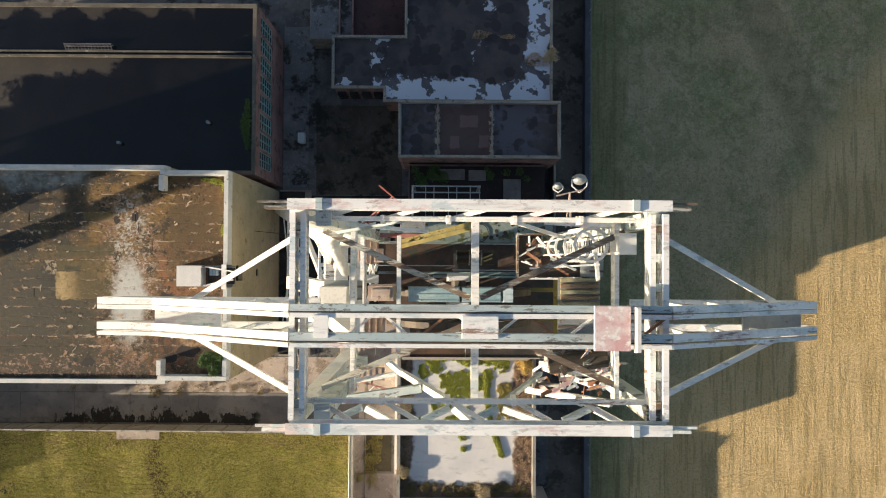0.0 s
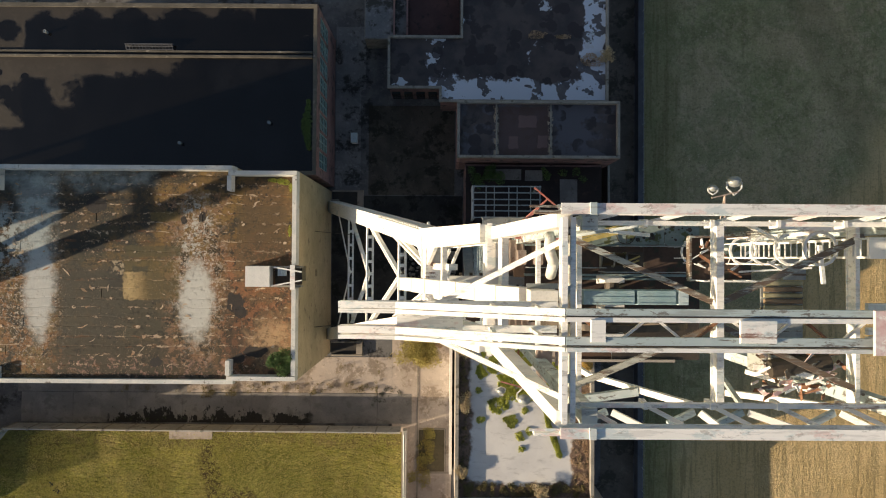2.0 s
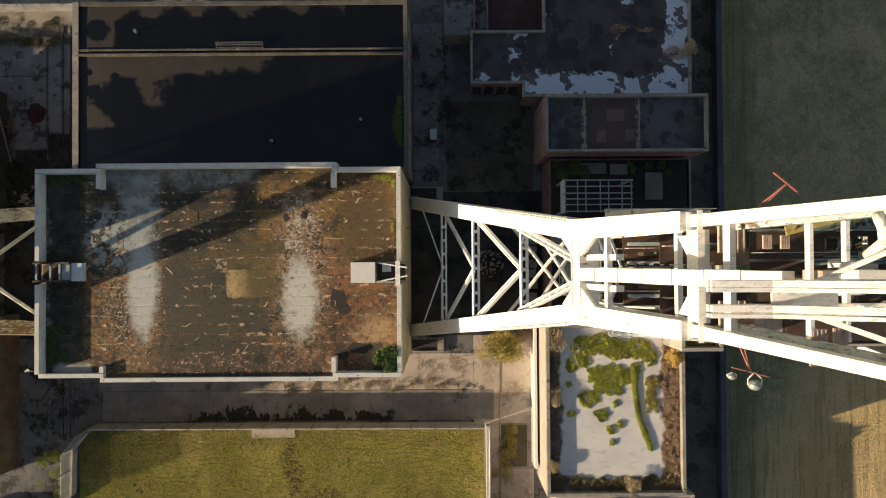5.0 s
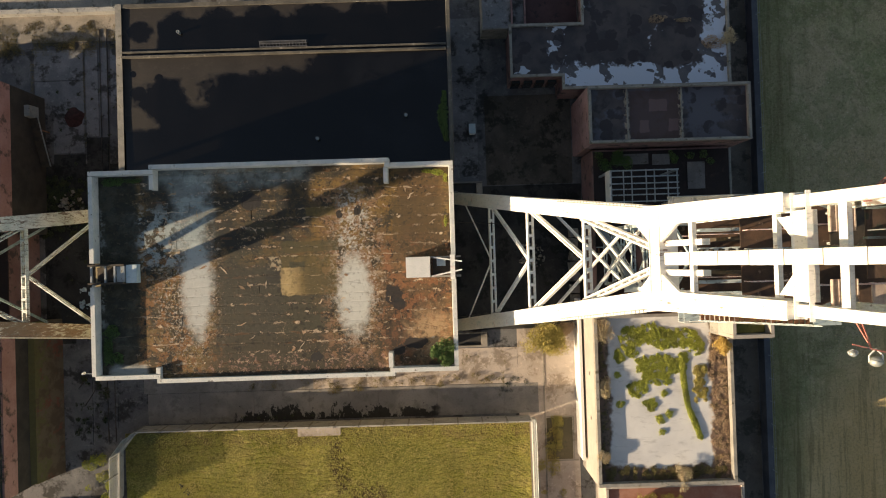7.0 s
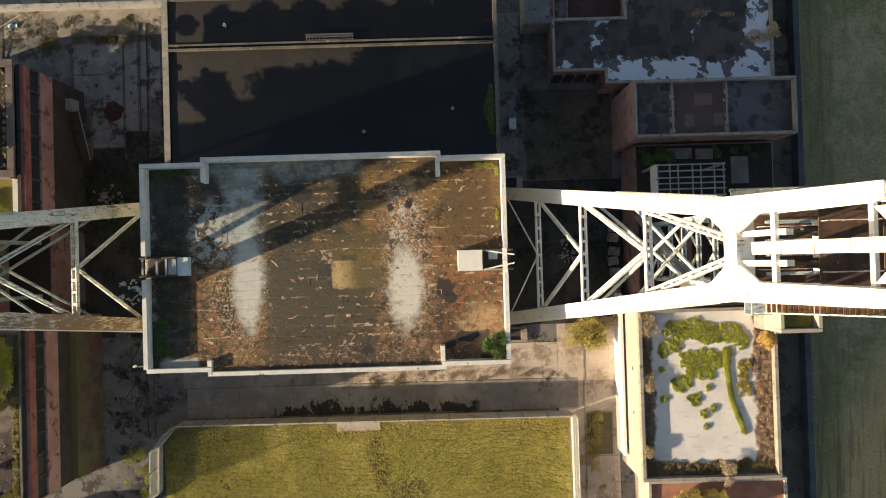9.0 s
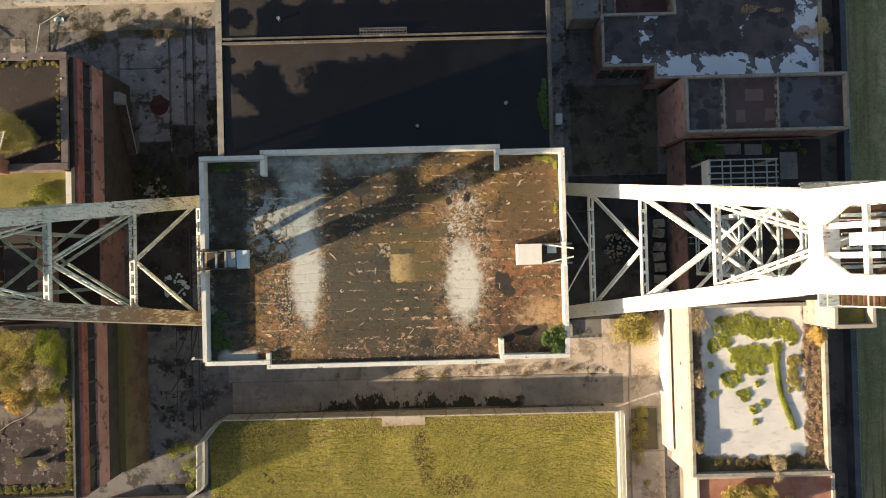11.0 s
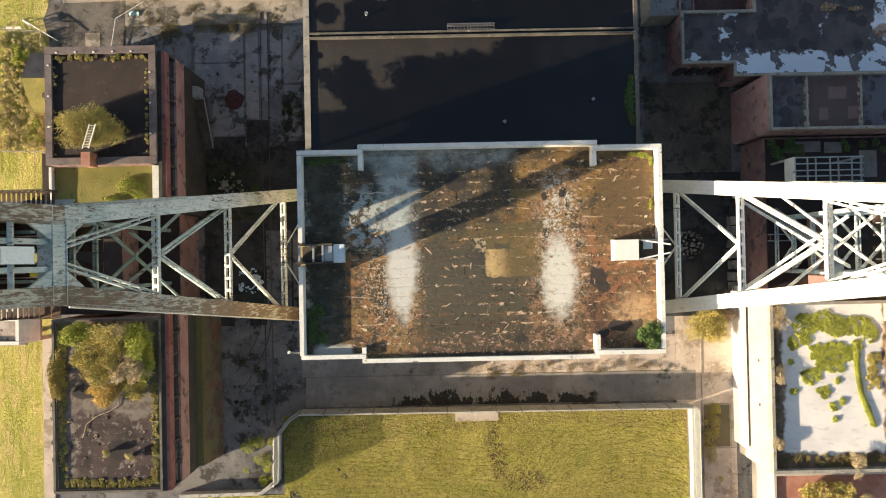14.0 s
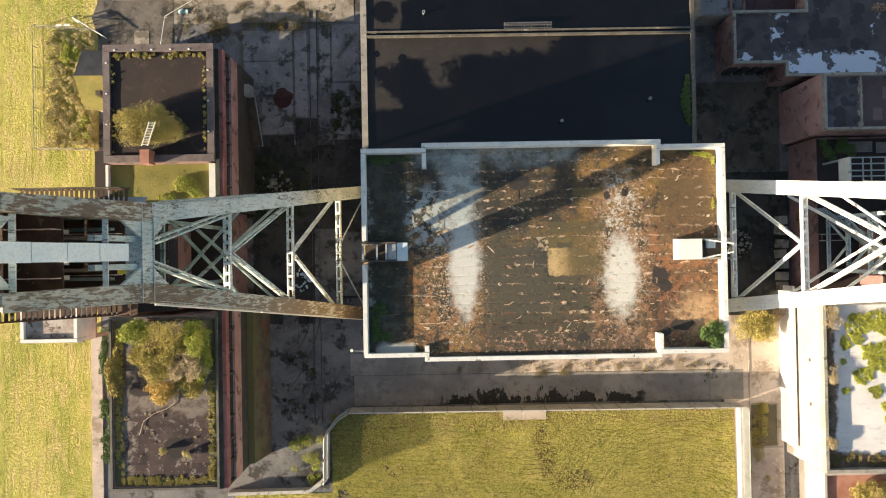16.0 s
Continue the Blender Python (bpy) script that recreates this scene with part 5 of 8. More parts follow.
coping("parapet", blk, COPING, -4.5, 11.6, 10.1, 15.8, 8.3, 0.5, 0.28)
for x in (-0.65, 4.75):
    bm = B()
    box(bm, x, x + 0.12, 10.4, 15.5, 8.25, 8.45)
    part("roof_rib", bm, COPING, blk)

# ---- shaft hall under the eastern headframe ----
def shaft_hall(m, name, label):
    """m maps an eastern x to this side's x."""
    sh = thing(name, (m(3), 0, 0), label, "building")
    x0, x1 = sorted((m(-3.6), m(10.5)))
    wx = m(-3.6) if m(0) > -30 else m(-3.6) - 0.3
    bm = B()
    wall(bm, "y", wx, 0.3, -6.6, 9.9, 0, 5.4)
    part("wall", bm, PINK, sh)
    for along, at, a0, a1 in (("x", -6.6, x0 + 0.3, x1), ("x", 9.6, x0 + 0.3, x1)):
        bm = B()
        wall(bm, along, at, 0.3, a0, a1, 0, 5.4)
        part("wall", bm, PINK, sh)
    bm = B()
    box(bm, x0 + 0.1, x1, -6.5, 9.7, 5.4, 5.55)
    part("roof", bm, BROWN_ROOF, sh, "bare brown roof")
    return sh
def shaft_house(m, label):
    """Taller brown-roofed house round the shaft, between the columns of the headframe."""
    t = thing("shaft_house", (m(3.5), -2, 0), label, "building")
    x0, x1 = sorted((m(0.6), m(7.2)))
    for u0, u1, v0, v1 in ((x0, x1, -6.5, -6.2), (x0, x1, 1.3, 1.6), (x0, x0 + 0.3, -6.2, 1.3), (x1 - 0.3, x1, -6.2, 1.3)):
        bm = B()
        box(bm, u0, u1, v0, v1, 5.56, 9.4)
        part("wall", bm, PINK, t)
    bm = B()
    box(bm, x0 - 0.15, x1 + 0.15, -6.65, 1.75, 9.4, 9.6, 0.02)
    part("roof", bm, BROWN_ROOF, t, "bare brown roof")
    for i in range(4):
        bm = B()
        box(bm, x0 + 0.3, x1 - 0.3, -4.6 + i * 1.7, -4.45 + i * 1.7, 9.6, 9.75)
        part("roof_batten", bm, BROWN_ROOF, t)
    return t


EAST = lambda x: x
WEST = lambda x: -67.85 - x
shaft_house(EAST, "brown-roofed shaft house under the sunlit headframe")
shaft_hall(EAST, "shaft_hall", "low pink-walled shaft hall with a bare dark roof")

# steel skeleton of a stripped room beside the shaft
cage = thing("steel_skeleton", (0.4, 5.6, 5.55), "bare steel frame of a stripped room", "steel frame")
for x in (-2.9, 3.5):
    for y in (4.1, 7.1):
        bm = B()
        ibeam(bm, (x, y, 5.55), (x, y, 10.2), 0.2, 0.2)
        part("post", bm, STEEL_GREY, cage)
for y in (4.1, 4.75, 5.3, 5.85, 6.5, 7.1):
    bm = B()
    ibeam(bm, (-3.0, y, 10.3), (3.6, y, 10.3), 0.11, 0.18)
    part("beam", bm, STEEL_GREY, cage)
for x in (-2.9, -1.7, -0.9, 0.5, 1.3, 2.6, 3.5):
    bm = B()
    ibeam(bm, (x, 4.0, 10.12), (x, 7.2, 10.12), 0.09, 0.14, (1, 0, 0))
    part("joist", bm, STEEL_GREY, cage)
bm = B()
box(bm, -3.05, -2.95, 4.0, 7.2, 8.4, 10.2)
part("panel", bm, PARAPET, cage)
# court east of it
for x0, x1, y0, y1, z in ((-1.5, 2.2, 8.3, 9.4, 5.56), (2.6, 4.4, 8.2, 9.3, 5.56), (6.2, 8.0, 5.6, 8.4, 5.57)):
    bm = B()
    box(bm, x0, x1, y0, y1, z, z + 0.05)
    solid("roof_sheet", bm, COPING_DULL, "grey sheet lying on the shaft hall roof", "sheet metal", "", "sheets on the shaft hall")
bm = B()
box(bm, 11.9, 12.2, 2.0, 17.2, 0, 2.4, 0.03)
solid("court_wall", bm, COPING, "weathered court wall beside the service lane", "wall", "structure")

# ---- block with the overgrown pale roof ----
pb = thing("flat_roofed_block", (2.5, -15.5, 0), "pale-walled block with overgrown white membrane roof", "building")
PX0, PX1, PY0, PY1, PZ2 = -4.5, 9.4, -24.2, -7.0, 7.0
wall_parts("wall", PALE, pb, "y", PX0, 0.35, PY0, PY1, 0, PZ2, [(-18.0, -17.6, 4.8, 5.2), (-13.4, -13.0, 4.8, 5.2)])
for y in (-18.0, -13.4):
    window(pb, "y", PX0 + 0.12, 0.1, y, y + 0.4, 4.8, 5.2, 1, 1, STEEL_DARK)
for along, at, a0, a1 in (("y", PX1 - 0.35, PY0, PY1), ("x", PY0, PX0 + 0.35, PX1 - 0.35), ("x", PY1 - 0.35, PX0 + 0.35, PX1 - 0.35)):
    bm = B()
    wall(bm, along, at, 0.35, a0, a1, 0, PZ2)
    part("wall", bm, PALE, pb)
bm = B()
sheet(bm, PX0 + 0.3, PX1 - 0.3, PY0 + 0.3, PY1 - 0.3, PZ2 - 0.1, 30, 36, 0.03, 0.5)
part("roof", bm, MEMBRANE, pb, "pale membrane roof with soil and plants along its edges")
coping("parapet", pb, COPING, PX0, PX1, PY0, PY1, PZ2, 0.6, 0.36)
bm = B()
box(bm, -5.05, -4.75, -22.9, -5.6, 0, 2.9, 0.01)
solid("garden_screen_wall", bm, WHITE, "long white wall along the foot of the block", "wall", "structure")
sb = thing("southern_block", (4, -40, 0), "lower block with red earth and shrubs on its roof", "building")
bm = B()
box(bm, -3.2, 11.2, -70, -25.0, 0, 4.6)
part("wall", bm, PALE, sb)
bm = B()
box(bm, -3.0, 11.0, -69.8, -25.2, 4.602, 4.66)
part("roof", bm, BRICK, sb)
coping("parapet", sb, PALE, -3.2, 11.2, -70, -25.0, 4.6, 0.35, 0.3)

# ---- western blocks ----
def banded_wall(parent, x, y0, y1):
    """Tall stained wall: sooty band, pink band, strip of dark windows, redder band and a mossy ledge; x is the outer face."""
    for z0, z1, mt, lb in ((0.0, 6.1, SOOT, "sooty foot of the wall"), (6.1, 8.2, PINK_LIGHT, ""), (9.9, 10.9, PINK_RED, "redder upper band")):
        bm = B()
        box(bm, x - 0.35, x, y0, y1, z0, z1)
        part("wall", bm, mt, parent, lb)
    bm = B()
    box(bm, x - 0.7, x - 0.35, y0, y1, 10.2, 10.98)
    part("ledge", bm, MOSS_DARK, parent, "mossy ledge under the roof edge")
    bm = B()
    box(bm, x - 0.5, x - 0.22, y0, y1, 8.2, 9.9)
    part("window_strip", bm, GLASS, parent, "strip of dark windows")
    n = int((y1 - y0) / 2.1)
    for i in range(n + 1):
        y = y0 + (y1 - y0 - 0.2) * i / n
        bm = B()
        box(bm, x - 0.22, x - 0.06, y, y + 0.2, 8.2, 9.9)
        part("mullion", bm, SOOT, parent)


SOOT = simple("sooty_render", (0.035, 0.034, 0.032), (0.060, 0.055, 0.050), 0.6, 0.9)
PINK_RED = simple("brick_red_render", (0.24, 0.085, 0.075), (0.33, 0.14, 0.125), 0.5, 0.9, 0.0, 5.0, 0.3, 0.01, (0.09, 0.05, 0.045), 0.55, 0.66)
MOSS_DARK = simple("dark_mossy_render", (0.030, 0.034, 0.026), (0.060, 0.058, 0.046), 0.8, 0.95)


wb = thing("western_block", (-69.3, 13, 0), "pink-walled block with brown flat roof", "building")
bm = B()
box(bm, -64.6, -63.66, 3.2, 18.4, 0, 10.2)
part("wall_core", bm, SOOT, wb)
banded_wall(wb, -63.3, 3.2, 18.4)
for along, at, a0, a1, h in (("y", -74.2, 7.6, 18.4, 11.35), ("x", 18.05, -73.85, -64.6, 11.35), ("x", 7.6, -73.85, -64.6, 11.35), ("x", 3.2, -74.8, -64.6, 9.9), ("y", -74.8, 3.55, 7.6, 9.9)):
    bm = B()
    wall(bm, along, at, 0.35, a0, a1, 0, h)
    part("wall", bm, PINK, wb)
bm = B()
sheet(bm, -73.9, -64.5, 7.9, 18.1, 11.35, 16, 16, 0.03, 0.5)
part("roof", bm, BROWN_ROOF, wb, "bare dark brown roof")
for i in range(11):
    x, y = ((-73.2 + 1.75 * i, 18.2) if i < 5 else (-74.0, 17.0 - 2.9 * (i - 5)) if i < 8 else (-64.45, 16.2 - 2.9 * (i - 8)))
    bm = B()
    box(bm, x - 0.09, x + 0.09, y - 0.07, y + 0.07, 11.6, 11.66, 0.01)
    part("clip", bm, WHITE, wb, "small white coping clip")
coping("parapet", wb, simple("mauve_brown_coping", (0.115, 0.090, 0.090), (0.165, 0.135, 0.130), 0.7, 0.9, 0.0, 8.0, 0.4, 0.015, (0.07, 0.062, 0.055), 0.55, 0.68), -74.35, -63.9, 7.6, 18.75, 11.36, 0.24, 0.68)
bm = B()
sheet(bm, -74.5, -64.5, 3.5, 7.6, 9.8, 16, 8, 0.05, 0.6)
part("lower_roof", bm, TURF_ROOF, wb, "lower roof covered in moss and grass")
for x0, x1, y0, y1 in ((-74.8, -74.5, 3.2, 7.58), (-64.9, -64.25, 3.2, 7.58), (-74.5, -64.9, 3.2, 3.5)):
    bm = B()
    box(bm, x0, x1, y0, y1, 9.9, 10.35, 0.02)
    part("parapet", bm, PARAPET, wb)
bm = B()
box(bm, -70.45, -69.6, 7.3, 8.6, 11.3, 12.7)
part("chimney", bm, BRICK, wb, "stub of a brick chimney")

sw = thing("south_western_block", (-69, -15.5, 0), "pink-walled block with dark overgrown roof", "building")
banded_wall(sw, -63.3, -23.4, -6.4)
bm = B()
box(bm, -64.35, -63.66, -23.4, -7.0, 0, 10.2)
part("wall_core", bm, SOOT, sw)
for along, at, a0, a1 in (("y", -74.3, -23.4, -7.0), ("x", -23.4, -73.95, -64.35), ("x", -7.35, -73.95, -64.35)):
    bm = B()
    wall(bm, along, at, 0.35, a0, a1, 0, 10.9)
    part("wall", bm, PINK, sw)
bm = B()
sheet(bm, -74.0, -64.2, -23.1, -7.2, 10.8, 20, 30, 0.04, 0.5)
part("roof", bm, PLANT_ROOF, sw, "dark overgrown roof with bare patches")
coping("parapet", sw, COPING_DARK, -74.3, -64.0, -23.4, -7.0, 10.9, 0.22, 0.25)
# battered plinth along the foot of the tall wall
bm = B()
hexa(bm, [(-63.28, -23.2, 0), (-63.28, -23.2, 4.05), (-63.28, -6.2, 0), (-63.28, -6.2, 4.05), (-61.9, -23.2, 0), (-62.66, -23.2, 3.95), (-61.9, -6.2, 0), (-62.66, -6.2, 3.95)])
ms = Mat("mossy_rust_stained_render")
tint = ms.mix(ms.step(ms.noise(0.5, 6, 0.66), 0.42, 0.58), (0.085, 0.062, 0.040), (0.135, 0.105, 0.070))
tint = ms.mix(ms.mul(ms.step(ms.noise(0.45, 5, 0.64, shift=7.0), 0.54, 0.62), 0.8), tint, (0.17, 0.055, 0.035))
lichen = ms.step(ms.add(ms.mul(ms.add(ms.x, 62.35), -0.5), ms.noise(0.8, 7, 0.7, shift=3.0)), 0.50, 0.62)
tint = ms.mix(ms.mul(lichen, 0.85), tint, ms.mix(ms.noise(2.5, 6, 0.7), (0.07, 0.075, 0.025), (0.15, 0.14, 0.06)))
part("plinth", bm, ms.done(tint, 0.9, 0.0, ms.noise(4.0, 7, 0.7), 0.5, 0.03), sw, "battered plinth with moss and rust stains")
shaft_house(WEST, "brown-roofed shaft house under the blue-grey headframe")
shaft_hall(WEST, "shaft_hall", "low pink-walled shaft hall behind the western headframe")

# small building west of the headframe
def annex(x0, x1, y0, y1, label):
    t = thing("headframe_annex", ((x0 + x1) / 2, (y0 + y1) / 2, 0), label, "building")
    coping("wall", t, PALE if x0 > 0 else PARAPET, x0, x1, y0, y1, 9.0, 3.3, 0.35)
    # Eastern base carried down to the hall roof, added to close the field shadow
    low = 5.56 if x0 > 0 else 8.7
    bm = B()
    box(bm, x0, x1, y0, y1, low, 8.99)
    part("base_block", bm, COPING, t)
    for x in (x0 + 0.2, x1 - 0.2):
        for y in (y0 + 0.2, y1 - 0.2):
            bm = B()
            beam(bm, (x, y, 0), (x, y, low), 0.35, 0.35)
            part("pillar", bm, COPING, t)
    bm = B()
    top = 11.2 if x0 > 0 else 11.9
    box(bm, x0 + 0.4, x1 - 0.4, y0 + 0.4, y1 - 0.4, top - 0.3, top)
    part("roof", bm, TURF_ROOF if x0 > 0 else simple("stained_screed", (0.20, 0.155, 0.125), (0.50, 0.45, 0.41), 0.45, 0.9, 0.0, 6.0, 0.3, 0.01, (0.12, 0.08, 0.06), 0.55, 0.62), t)
    if x0 < 0:
        bm = B()
        box(bm, x1 - 1.5, x1 - 0.5, y0 + 2.2, y0 + 3.3, top, top + 0.12)
        part("hatch", bm, WHITE, t)
        bm = B()
        box(bm, x1 - 1.3, x1 - 0.7, y0 + 2.4, y0 + 3.1, top + 0.12, top + 0.14)
        part("hatch_pane", bm, GLASS, t)
    bm = B()
    box(bm, x0 - 0.12, x1 + 0.12, y0 - 0.12, y0 + 0.0, 11.2, 11.5)
    part("ledge", bm, COPING, t)
    return t


annex(-81.9, -76.6, -9.15, -3.0, "tall pale annex with an open sunken roof")
annex(7.4, 11.3, -9.15, -0.6, "tall pale annex with a mossy sunken roof")
gab = thing("gabled_shed", (-78.4, 15, 0), "small shed with mossy gabled roof", "shed")
bm = B()
poly(bm, [(-79.4, 14.6), (-76.4, 14.4), (-76.4, 20.2), (-79.6, 20.2)], 0, 4.1)
part("wall", bm, PALE, gab)
SLATE = simple("dark_slate", (0.055, 0.055, 0.060), (0.085, 0.083, 0.088), 0.8, 0.8, 0.0, 7.0, 0.4, 0.02, (0.12, 0.11, 0.10), 0.60, 0.70)
for pts, mt, lb in (([(-79.9, 14.3, 4.2), (-76.3, 14.05, 4.2), (-76.3, 17.45, 5.6), (-80.25, 17.5, 5.6)], TURF_ROOF, "mossy roof slope"), ([(-80.25, 17.52, 5.6), (-76.3, 17.47, 5.6), (-76.3, 20.48, 4.2), (-80.1, 20.52, 4.2)], SLATE, "dark slate roof slope")):
    bm = B()
    plate(bm, pts, 0.12)
    part("roof_slope", bm, mt, gab, lb)
bm = B()
rod(bm, (-80.3, 17.5, 5.63), (-76.3, 17.46, 5.63), 0.07, 8)
part("ridge", bm, COPING_LICHEN, gab)
bm = B()
box(bm, -77.85, -77.3, 15.35, 15.9, 4.5, 6.1, 0.03)
part("chimney", bm, STEEL_DARK, gab)
bm = B()
poly(bm, [(-81.2, 25.5), (-79.3, 19.0), (-72.5, 18.8), (-72.0, 27.5), (-80.5, 27.4)], -0.2, 0.03)
solid("pavement_rough", bm, concrete("rough_dark_paving", (0.060, 0.055, 0.050), (0.15, 0.135, 0.12), (0.022, 0.021, 0.017)), "rough dark stained paving behind the western block", "paving", "structure")
bm = B()
box(bm, -81.7, -80.5, -70.0, -9.7, -0.2, 0.09)
solid("pavement_meadow", bm, APRON, "narrow tan path between meadow and dark-roofed block", "path", "structure")
bm = B()
box(bm, -76.5, -74.85, 3.0, 24.0, -0.2, 0.06)
solid("pavement_west", bm, SLAB, "narrow concrete path beside the western blocks", "path", "structure")
fn = thing("mesh_fence", (-84.5, 17.5, 0), "wire mesh fence round a patch of tall weeds", "fence")
corners = [(-80.7, 23.95), (-87.3, 24.5), (-87.2, 10.9), (-80.75, 10.7)]
for (xa, ya), (xb, yb) in zip(corners, corners[1:]):
    n = max(2, round(math.hypot(xb - xa, yb - ya) / 2.4))
    for i in range(n + 1):
        x, y = xa + (xb - xa) * i / n, ya + (yb - ya) * i / n
        bm = B()
        rod(bm, (x, y, 0), (x, y, 1.1), 0.035, 6)
        part("post", bm, COPING_LICHEN, fn)
    for z, r in ((0.15, 0.02), (0.55, 0.02), (1.05, 0.045)):
        bm = B()
        rod(bm, (xa, ya, z), (xb, yb, z), r, 6)
        part("rail", bm, COPING_LICHEN, fn)
for x in (-84.6, -83.7):
    bm = B()
    box(bm, x, x + 0.65, 24.28, 24.5, 1.06, 1.16, 0.02)
    part("rail_cap", bm, WHITE, fn)

# ---- headframes ----
YC = -1.2                                   # centre line of both headframes


def leg_x(z):
    return -18.3 + 0.345 * z if z < 34.5 else min(-6.4 + 0.28 * (z - 34.5), -3.6)


def half(z):
    """Outer half spread of the legs at height z."""
    if z < 34.5:
        return 7.7 - 0.1345 * z
    return 3.06 - 0.022 * (z - 34.5)


def headframe(m, name, label, paint, old, drop=0.0):
    """m maps an eastern x to this side's x. Legs lean away from the engine house, the head stands over the shaft."""
    hf = thing(name, (m(0), YC, 0), label, "headframe")

    def P(x, y, z):
        return Vector((m(x), YC + y, z - drop))

    def bx(bm, x0, x1, y0, y1, z0, z1, top=0.0):
        box(bm, m(x0), m(x1), YC + y0, YC + y1, z0 - drop, z1 - drop, top)

    W = 1.12
    east = m(0) > -30
    inner = old if east else STEEL_TEAL
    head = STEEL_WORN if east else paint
    inward = Vector((0.955 * (1 if m(1) > m(0) else -1), 0, -0.296))      # from the upper face of a leg to its lower face
    # main legs: box girders with cover flanges
    for s in (-1, 1):
        lv = (0.0, 34.5, 44.5)
        for z0, z1 in zip(lv, lv[1:]):
            skin = STEEL_STREAK if paint is STEEL_GREY_BLUE and (z0 > 30 or s < 0) else paint
            bm = B()
            W1 = W if z1 < 40 else 0.78
            beam(bm, P(leg_x(z0), s * (half(z0) - W / 2), z0), P(leg_x(z1), s * (half(z1) - W1 / 2), z1), W, 1.3, (0, 1, 0), W1, 1.1)
            part("leg", bm, skin, hf)
            bm = B()
            for k in (-1, 1):
                o = inward * (0.66 * k)
                beam(bm, P(leg_x(z0), s * (half(z0) - W / 2), z0) + o, P(leg_x(z1), s * (half(z1) - W1 / 2), z1) + o * (1.0 if z1 < 40 else 0.86), W + 0.1, 0.05, (0, 1, 0), W1 + 0.1)
            part("flange", bm, skin, hf)
        bm = B()
        beam(bm, P(-3.5, s * (half(44.5) - 0.39), 43.9), P(-3.15, s * 2.15, 60.0), 0.56, 0.6, (0, 1, 0), 0.32, 0.34)
        part("leg_top", bm, paint, hf)
        bm = B()
        bx(bm, -18.6, -17.4, s * 7.2 - 0.7, s * 7.2 + 0.7, drop - 0.3, drop + 0.6, 0.1)
        part("footing", bm, SLAB, hf, "concrete footing")
        # front columns of the shaft frame
        for x in (-2.6, 4.6):
            bm = B()
            beam(bm, P(x, s * 2.7, 5.55 + drop), P(x, s * 2.7, 43.9), 0.34, 0.34)
            part("column", bm, inner, hf)
            bm = B()
            beam(bm, P(x, s * 2.7, 43.9), P(x, s * 2.1, 46.0), 0.34, 0.34)
            beam(bm, P(x, s * 2.1, 46.0), P(x, s * 2.1, 60.0), 0.34, 0.34)
            part("column", bm, inner, hf)
        # ladder on the leg edge
        bm = B()
        o = inward * -0.72
        for dy in (0.34, 0.52):
            beam(bm, P(leg_x(24), s * (half(24) - 0.1) + s * 0.0 + s * (dy - 0.3), 24) + o, P(leg_x(34), s * (half(34) - 0.1) + s * (dy - 0.3), 34) + o, 0.05, 0.05)
        for i in range(26):
            z = 24.2 + i * 0.38
            beam(bm, P(leg_x(z), s * (half(z) - 0.1) + s * 0.03, z) + o, P(leg_x(z), s * (half(z) - 0.1) + s * 0.23, z) + o, 0.03, 0.03, (0, 0, 1))
        part("leg_ladder", bm, STEEL_GREY, hf)

    # crossbars with oval cut-outs, and V braces between them
    bars = ((10.6, 0.0 if east else -0.4), (18.2, 0.05), (25.5, 0.7))
    for i, (z, dx) in enumerate(bars):
        yi = half(z) - W
        d = Vector((m(leg_x(z + 1)) - m(leg_x(z)), 0, 1)).normalized()
        hw = 0.2 if i == 0 else 0.24
        for k in (-hw, hw):
            bm = B()
            wide = 0.30 if k < 0 else 0.24
            beam(bm, P(leg_x(z) + dx, -yi, z) + inward * k, P(leg_x(z) + dx, yi, z) + inward * k, wide, 0.13, d)
            part("crossbar_chord", bm, paint, hf)
        n = 8
        for j in range(n + 1):
            y = -yi + 2 * yi * j / n
            bm = B()
            beam(bm, P(leg_x(z) + dx, y, z + 0.1) - inward * (hw - 0.06), P(leg_x(z) + dx, y, z + 0.1) + inward * (hw - 0.06), 0.26 if 0 < j < n else 0.5, 0.1, (0, 1, 0))
            part("batten_plate", bm, paint, hf)
    vs = [(4.2, 10.3, 0.13, 0.1, 0.0), (11.0, 17.9, 0.3, 0.12, 0.0), (18.7, 25.2, 0.36, 0.12, 0.6), (26.2, 34.2, 0.42, 0.58, 0.0)]
    for z0, z1, w, apex, dx in vs:
        for s in (-1, 1):
            bm = B()
            p, q = P(leg_x(z0), s * (half(z0) - W), z0), P(leg_x(z1) + dx, s * apex, z1)
            for k in (-1, 1):
                o = Vector((0, 1, 0)) * (k * w * 0.38)
                beam(bm, p + o, q + o, w * 0.30, w * 0.9)
            nb = 9
            for j in range(1, nb):
                c = p.lerp(q, j / nb)
                beam(bm, c - Vector((0, w * 0.3, 0)), c + Vector((0, w * 0.3, 0)), 0.12, w * 0.5, (1, 0, 0))
            part("brace", bm, paint, hf)
    # double lattice in a steeper plane behind the legs
    for y0, z0, y1, z1 in ((4.8, 9.3, 2.0, 22.2), (4.5, 15.0, 3.1, 26.2)):
        for s in (-1, 1):
            p, q = P(-11.05 + 0.26 * z0, s * y0, z0), P(-11.05 + 0.26 * z1, -s * y1, z1)
            bm = B()
            for k in (-0.08, 0.08):
                beam(bm, p + Vector((0, k, 0)), q + Vector((0, k, 0)), 0.07, 0.2)
            for j in range(1, 14):
                c = p.lerp(q, j / 14)
                beam(bm, c - Vector((0, 0.08, 0)), c + Vector((0, 0.08, 0)), 0.16, 0.12, (1, 0, 0))
